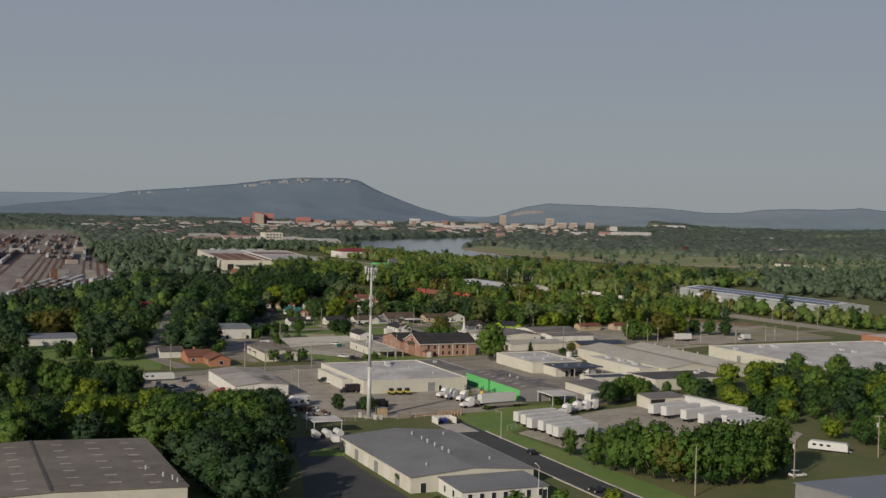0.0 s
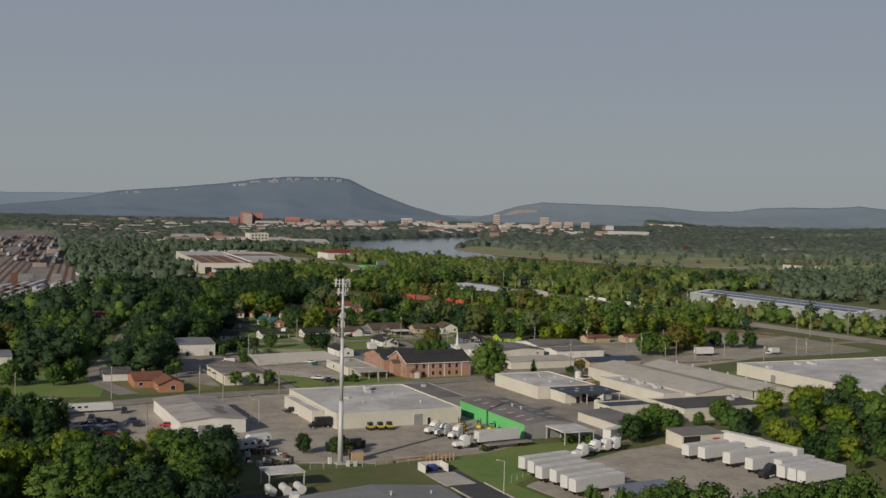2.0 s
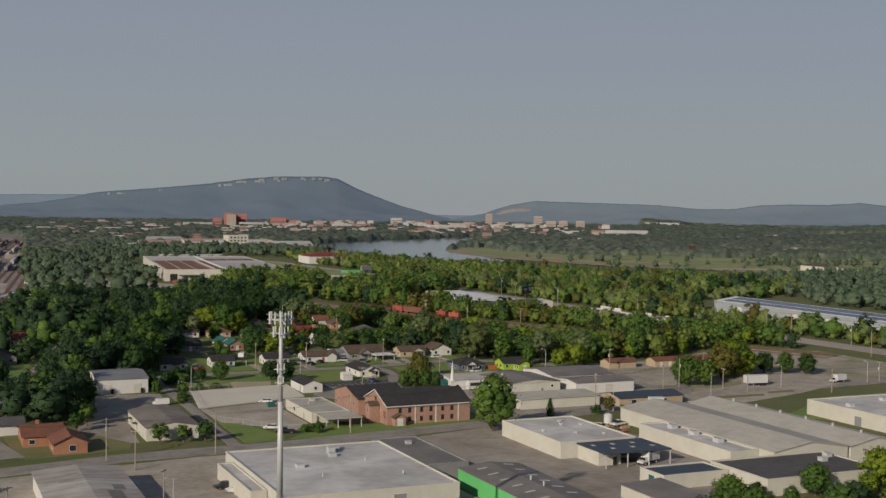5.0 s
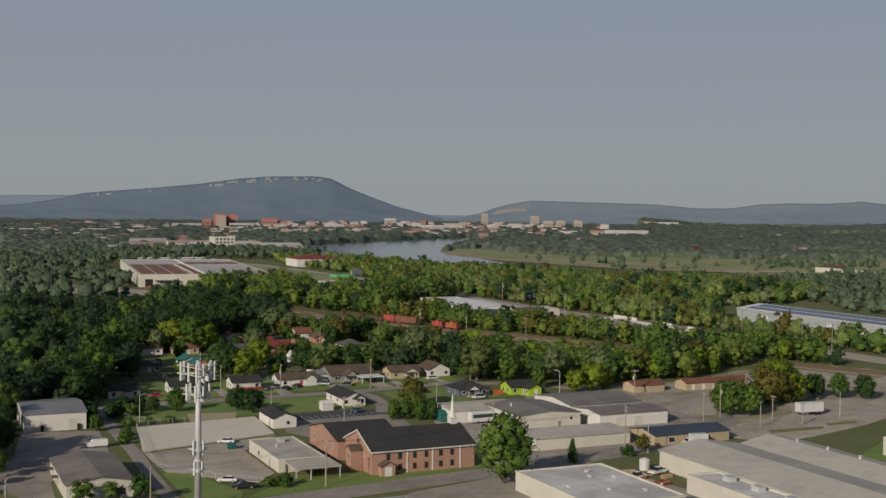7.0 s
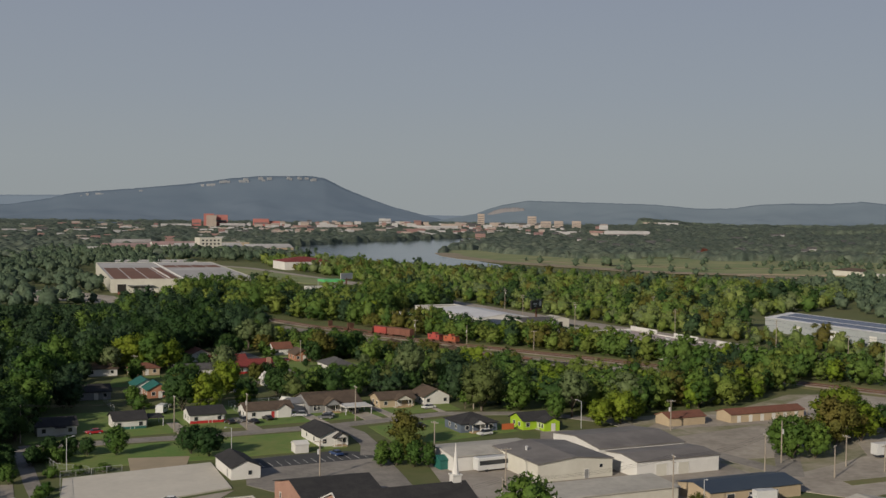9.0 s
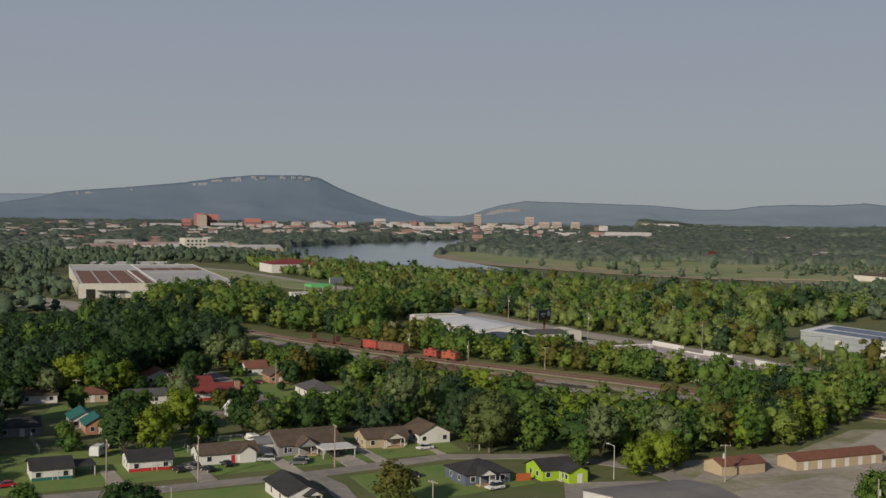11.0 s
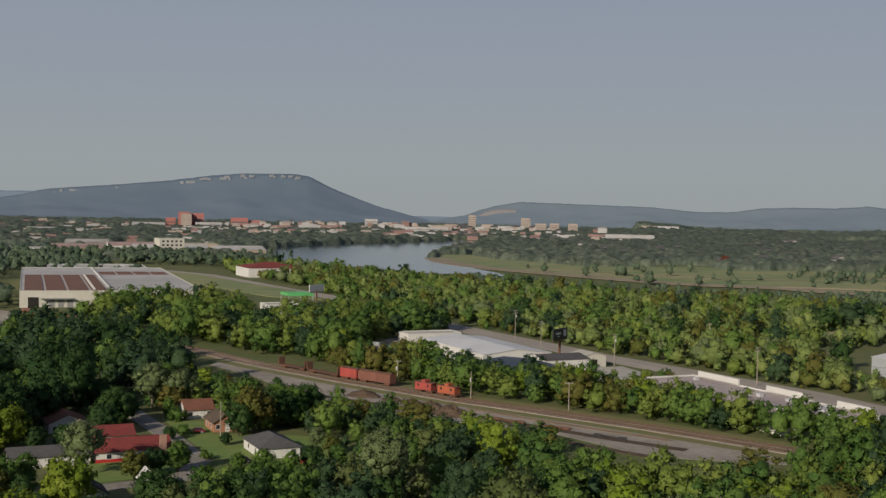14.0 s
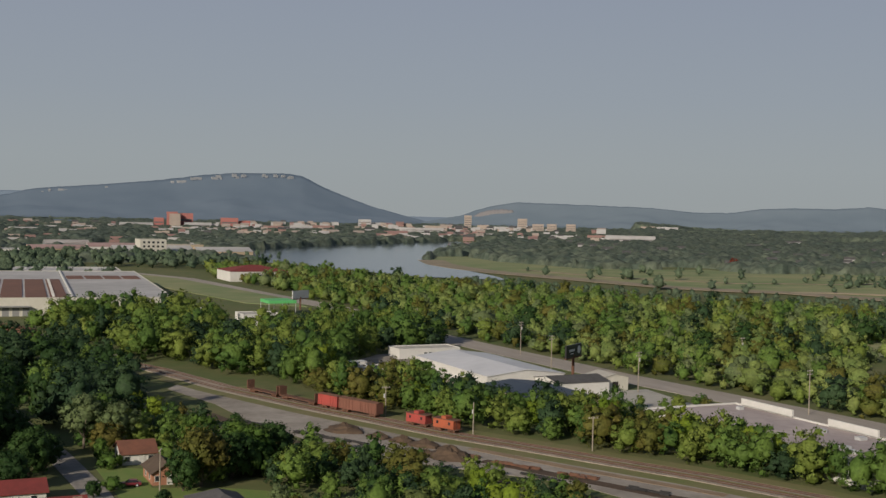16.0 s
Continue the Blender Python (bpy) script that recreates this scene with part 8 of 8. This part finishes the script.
def boxcar(ends, body, label, ribs=10):
    c, a, ln = rail_frame(ends)
    root = thing("boxcar", c.x, c.y, 0.42, a, label, "boxcar", "parked freight cars")
    l = ln / 2
    box = Geo().box(-l, l, -1.45, 1.45, 0.95, 4.1).part("body", body, root)
    Geo().loft([[(x, -1.55, 4.1), (x, 1.55, 4.1), (x, 0, 4.5)] for x in (-l - 0.05, l + 0.05)]).part("roof", M["rust"], root)
    Geo().box(-l + 0.3, l - 0.3, -0.4, 0.4, 0.7, 0.95).part("sill", M["rust"], root)
    for s in (-1, 1):
        Geo().box(-1.4, 1.4, s * 1.5 - 0.05, s * 1.5 + 0.05, 1.1, 3.9).part("sliding_door", body, box)
        for k in range(ribs):
            x = -l + 0.5 + k * (ln - 1) / (ribs - 1)
            if abs(x) > 1.5:
                Geo().box(x - 0.06, x + 0.06, s * 1.5 - 0.05, s * 1.5 + 0.05, 1.0, 4.05).part("rib", body, box)
    bogies(root, ln)
    return root


def flatcar(ends, label):
    c, a, ln = rail_frame(ends)
    root = thing("flatcar", c.x, c.y, 0.42, a, label, "flatcar", "parked freight cars")
    l = ln / 2
    Geo().box(-l, l, -1.4, 1.4, 0.85, 1.15).part("deck", M["rust"], root)
    for s in (-1, 1):
        Geo().box(s * l - 0.15, s * l + 0.15, -1.4, 1.4, 1.1, 3.8).part("end_frame", M["rust"], root)
    for k in range(7):
        Geo().box(-l + 0.8 + k * (ln - 1.6) / 6 - 0.06, -l + 0.8 + k * (ln - 1.6) / 6 + 0.06, -1.4, -1.28, 1.1, 1.9).part("stake", M["rust"], root)
    bogies(root, ln)
    return root


def caboose(ends, body, label):
    c, a, ln = rail_frame(ends)
    root = thing("caboose", c.x, c.y, 0.42, a, label, "caboose", "parked freight cars")
    l = ln / 2
    box = Geo().box(-l + 1, l - 1, -1.4, 1.4, 0.95, 3.3).part("body", body, root)
    Geo().box(-l + 0.5, l - 0.5, -1.5, 1.5, 3.3, 3.45).part("roof", M["rust"], root)
    Geo().box(-0.9, 0.9, -1.2, 1.2, 3.4, 4.2).part("cupola", body, root)
    Geo().box(-l, l, -1.3, 1.3, 0.8, 0.95).part("platform", M["rust"], root)
    for s in (-1, 1):
        for u in (-2.2, 2.2):
            Geo().box(u - 0.35, u + 0.35, s * 1.42 - 0.03, s * 1.42 + 0.03, 2.0, 2.8).part("window", M["glass"], box)
        for v in (-1.2, 1.2):
            Geo().rod((s * (l - 0.1), v, 0.95), (s * (l - 0.1), v, 3.3), 0.05).part("post", M["black_paint"], root)
    bogies(root, ln)
    return root


SIDING = offset_line(RAIL, -2.2)


def along(t0, t1):
    """Ends of a car on the siding between two distances from the siding's start."""
    out = []
    for t in (t0, t1):
        for a, b in zip(SIDING, SIDING[1:]):
            ln = (Vector(b) - Vector(a)).length
            if t <= ln:
                out.append(tuple(Vector(a).lerp(Vector(b), t / ln)))
                break
            t -= ln
    return out


S0 = (Vector(SIDING[1]) - Vector(SIDING[0])).length
flatcar(along(S0 + 63.1, S0 + 79.1), "rusty flatcar on the siding")
flatcar(along(S0 + 80.6, S0 + 98.6), "brown bulkhead flatcar with end frames")
boxcar(along(S0 + 100.1, S0 + 108.7), M["boxcar_red"], "short faded red boxcar on the siding", 7)
boxcar(along(S0 + 109.5, S0 + 125.5), M["boxcar_brown"], "long weathered brown boxcar on the siding", 12)
caboose(along(S0 + 136.6, S0 + 146.0), M["boxcar_red"], "faded red caboose on the siding")
caboose(along(S0 + 147.0, S0 + 156.6), M["caboose_orange"], "faded orange caboose on the siding")

# earth heaps and cinder bands of the yard
def heap(x, y, r, h, seed, label="heap of dark earth and old ties"):
    g, rr = Geo(), random.Random(seed)
    rings = []
    for k in range(6):
        v = k / 5
        rings.append([(math.cos(a * math.tau / 14) * r * (1 - v * 0.92) * rr.uniform(0.8, 1.2) * 1.4, math.sin(a * math.tau / 14) * r * (1 - v * 0.92) * rr.uniform(0.8, 1.2), h * (v ** 0.8) * rr.uniform(0.8, 1.15) if k else -0.1) for a in range(14)])
    g.loft(rings)
    ob = g.part("earth_mound", M["heap"])
    ob.matrix_basis = pose(x, y, 0.06, 0, 0, -65)
    return tagged(ob, label, "heap", "earth heaps")


for k, (x, y, r, h) in enumerate(((228, 553, 4.5, 2.2), (233, 541, 3.0, 1.6), (237, 534, 3.0, 1.8), (240, 527, 3.4, 2.0), (240, 512, 4.8, 3.0), (236, 517, 2.4, 1.4))):
    heap(x, y, r, h, k)
ribbon("cinder_band", [(200, 590), (205, 560), (214, 530), (222, 512)], 3.2, 0.10, M["heap"], "dark band of cinders in the yard", "ground", clear=0)
ribbon("cinder_band", [(246, 506), (256, 484), (266, 462), (276, 444)], 4.0, 0.10, M["heap"], "dark rusty band of cinders beside the track", "ground", clear=0)
ribbon("cinder_band", [(240, 486), (252, 462), (262, 440)], 3.0, 0.11, M["heap"], "dark band of cinders in the yard", "ground", clear=0)
ribbon("dirt_band", [(250, 520), (262, 492), (280, 456)], 3.0, 0.12, M["dirt"], "brown dirt track beside the rails", "ground", clear=0)

# long low piles of old ties and rails in the cinder yard
def tie_pile(x, y, turn, ln, material, label):
    root = thing("tie_pile", x, y, 0.06, turn, label, "timber", "timber in the yard")
    r = random.Random(int(x * 7 + y))
    for k in range(int(ln / 2.6)):
        g, px = Geo(), -ln / 2 + k * 2.6
        for i in range(6):
            a, q = r.uniform(-0.3, 0.3), r.uniform(-0.9, 0.9)
            g.box(px + a, px + a + 2.5, q, q + 0.3, i % 3 * 0.22, i % 3 * 0.22 + 0.22)
        g.part("tie_stack", material, root)
    return root


TD, TL = M["black_shingle"], "long low pile of dark old railway ties"
tie_pile(209, 566, -65, 18, TD, TL)
tie_pile(218, 548, -64, 16, TD, TL)
tie_pile(225, 535, -62, 10, TD, TL)
tie_pile(244, 512, -62, 12, M["rust"], "long low pile of rusty rails")
tie_pile(251, 497, -62, 14, M["rust"], "long low pile of rusty rails")
tie_pile(259, 482, -62, 12, M["rust"], "long low pile of rusty rails")
tie_pile(250, 484, -62, 12, TD, TL)
tie_pile(266, 464, -62, 12, TD, TL)

def wire_fence(points, label="grey chain-link fence on steel posts", h=1.8):
    """Posts, a top rail and a few strands of wire along a line."""
    x0, y0 = points[0]
    root = thing("wire_fence", x0, y0, 0, 0, label, "fence", "yard fences")
    for (ax, ay), (bx, by) in zip(points, points[1:]):
        n = max(1, int(math.hypot(bx - ax, by - ay) / 3))
        for k in range(n + 1):
            x, y = ax + (bx - ax) * k / n - x0, ay + (by - ay) * k / n - y0
            Geo().rod((x, y, 0), (x, y, h), 0.045, n=5).part("post", M["steel"], root)
        g = Geo()
        for z in (0.3, 0.7, 1.1, 1.5):
            g.rod((ax - x0, ay - y0, z), (bx - x0, by - y0, z), 0.012, n=3)
        g.part("wire", M["steel"], root)
        Geo().rod((ax - x0, ay - y0, h), (bx - x0, by - y0, h), 0.035, n=4).part("top_rail", M["steel"], root)


wire_fence([(46.8, 264), (47.2, 287), (51.5, 323.6), (66, 325.8)])
wire_fence([(46.8, 264), (59, 247), (66, 241.5)])
wire_fence([(98, 102), (82, 92), (52, 70)])
wire_fence([(10, 99), (27, 97.5), (46, 99)])
wire_fence([(58.5, 327), (52, 333), (50, 345), (56, 357)])
wire_fence([(78, 411), (78, 431)])
wire_fence([(113, 397), (113, 408), (130, 410)])
wire_fence([(264, 641), (272, 633), (296, 611)])

# far rail yard
def wagon(x, y, turn, body, ln):
    root = thing("freight_wagon", x, y, 0.3, turn, "pale freight wagon in a long yard string" if body is TW else "dark freight wagon in a long yard string", "wagon", "wagons in the far yard")
    Geo().box(-ln / 2, ln / 2, -1.5, 1.5, 0.9, 4.2).part("body", body, root)
    Geo().box(-ln / 2 + 0.5, ln / 2 - 0.5, -1.1, 1.1, 0.0, 0.9).part("underframe", M["rust"], root)


wr = random.Random(4)
for string in range(8):
    d = Vector((78, 273)).normalized()
    start = Vector((-78 + string * 7.5, 522 - string * 1.5))
    for k in range(13):
        if wr.random() < 0.14:
            continue
        p = start + d * (k * 17 + 25 * (string % 3))
        wagon(p.x, p.y, math.degrees(math.atan2(d.y, d.x)), wr.choice([TW, TW, M["steel"], M["steel"], M["boxcar_brown"], M["rust"]]), 15.5)
for string in range(13):
    d = Vector((110, 900)).normalized()
    at = wr.uniform(0, 120)
    while at < 900:
        ln = wr.choice([32, 48, 64])
        p = Vector((-112 + string * 13, 960)) + d * (at + ln / 2)
        if wr.random() < 0.5:
            wagon(p.x, p.y, math.degrees(math.atan2(d.y, d.x)), wr.choice([M["steel"], M["grey_shingle"], M["town_tan"], M["rust"], M["grey_wall"]]), ln)
        at += ln + 2
for k in range(4):
    d = Vector((59, -154)).normalized()
    p = Vector((156, 846)) + d * (k * 15.5)
    wagon(p.x, p.y, math.degrees(math.atan2(d.y, d.x)), [M["boxcar_brown"], M["rust"], M["boxcar_brown"], M["rust"]][k], 14)
g = Geo()
for k in range(19):
    d = Vector((110, 900)).normalized()
    n = Vector((d.y, -d.x))
    a = Vector((-150 + k * 9.5, 640 + (k % 5) * 24))
    b0 = a + d * (1350 - (k % 4) * 90)
    g.prism([tuple(a - n * 1.3), tuple(a + n * 1.3), tuple(b0 + n * 1.3), tuple(b0 - n * 1.3)], 0.2, 0.46)
tagged(g.part("yard_tracks", M["rust"]), "many rusty tracks across the ballast yard", "railway track", kind="stuff")
ribbon("yard_track", [(-20, 690), (20, 800), (30, 900)], 8, 0.42, M["gravel"], "pale dirt track in the rail yard", "road")
for x, y, w, h in ((-45, 735, 12, 4), (4, 770, 10, 3.5), (-4, 850, 26, 5), (-60, 890, 22, 6), (20, 1010, 30, 6), (-80, 1060, 30, 7), (-20, 1240, 40, 9), (60, 1300, 30, 8)):
    Building("yard_shed", "small weathered shed in the rail yard", "shed", x, x + w * 0.4, y, y + 7, h * 0.62, wr.choice([M["town_tan"], M["town_white"], M["grey_wall"]]), wr.choice([M["town_tan"], M["grey_roof"], M["grey_roof"]]), "flat")
b = Building("yard_tower", "red brick tower block in the rail yard", "building", -16, -11, 772, 777, 8.5, M["rust"], M["concrete"], "flat")
b = Building("yard_office", "low grey office by the rail yard", "building", -14, -2, 800, 808, 4, M["grey_wall"], M["concrete"], "flat")

# ---- street life, standing still ----
for kind, colour, x, y, a in (("van", "white", 132, 408.5, 100), ("suv", "silver", 128.5, 383, 160), ("suv", "grey", 134.5, 376.5, 170), ("sedan", "black", 106, 379, 100), ("sedan", "black", 112.5, 377, 110), ("suv", "grey", 110.2, 381, 100),
                              ("sedan", "white", 171, 382, 190), ("sedan", "black", 155, 353.5, 180), ("suv", "black", 146, 382.5, 90), ("sedan", "red", 67, 377, 190), ("sedan", "maroon", 162, 508, 170), ("sedan", "black", 163, 467, 190),
                              ("sedan", "red", 178, 462, 200), ("sedan", "maroon", 124.5, 469, 100), ("sedan", "blue", 120, 325.5, 100), ("suv", "white", 168, 336, 190), ("sedan", "silver", 137, 380.5, 100), ("sedan", "white", 137, 413, 80), ("sedan", "black", 118, 381, 100)):
    car(kind, colour, x, y, a, 0.06, "parked by a house")
root = thing("coach_bus", 151, 295.2, 0.06, 3, "white and black coach bus parked by a shed", "bus")
Geo().loft([[(x, -1.25, 0.5), (x, 1.25, 0.5), (x, 1.25, hi - 0.25), (x, 1.05, hi), (x, -1.05, hi), (x, -1.25, hi - 0.25)] for x, hi in ((-6, 3.2), (-5.8, 3.5), (5.5, 3.5), (6, 3.0))]).part("body", M["white_plastic"], root)
Geo().box(-5.5, 5.6, -1.29, -1.25, 1.7, 2.8).part("window_strip", M["glass"], root)
wheel_pair(root, (-3.6, 3.8), 1.1, 0.5, 0.3, False)
b = Building("teal_shed", "small teal garden shed behind cedars", "shed", 138, 142.5, 300, 304, 2.4, M["teal_roof"], M["teal_roof"], "gable", "x", 0.8)
root = thing("motor_boat", 95, 413, 0.1, 70, "white motor boat on a trailer in a garden", "boat")
Geo().loft([[(x, -w, 1.2), (x, w, 1.2), (x, w * 0.6, 0.5), (x, -w * 0.6, 0.5)] for x, w in ((-2.6, 1.0), (0, 1.1), (1.8, 0.8), (2.8, 0.1))]).part("hull", M["white_plastic"], root)
Geo().box(-1.0, 0.6, -0.6, 0.6, 1.2, 1.8).part("windscreen", M["glass"], root)
wheel_pair(root, (-0.6,), 0.9, 0.3, 0.2, False)
for k in range(14):
    x = 99 + k * 2.3
    g = Geo().box(x - 0.06, x + 0.06, 318.5 + k * 0.12, 323.5 + k * 0.12, 0.05, 0.09)
    tagged(g.part("parking_line", M["paint"]), "white painted parking bay line", "road marking", kind="structure")
sheet("parking_strip", [(97, 317.5), (131, 319), (131, 325), (122, 331), (97, 328.8)], 0.075, M["asphalt"], "dark asphalt strip with parking bays", "parking lot", keep_clear=False)
for proto in (*CAR_KINDS.values(), *TRACTORS.values()):
    for o in (*proto.children_recursive, proto):
        bpy.data.objects.remove(o, do_unlink=True)
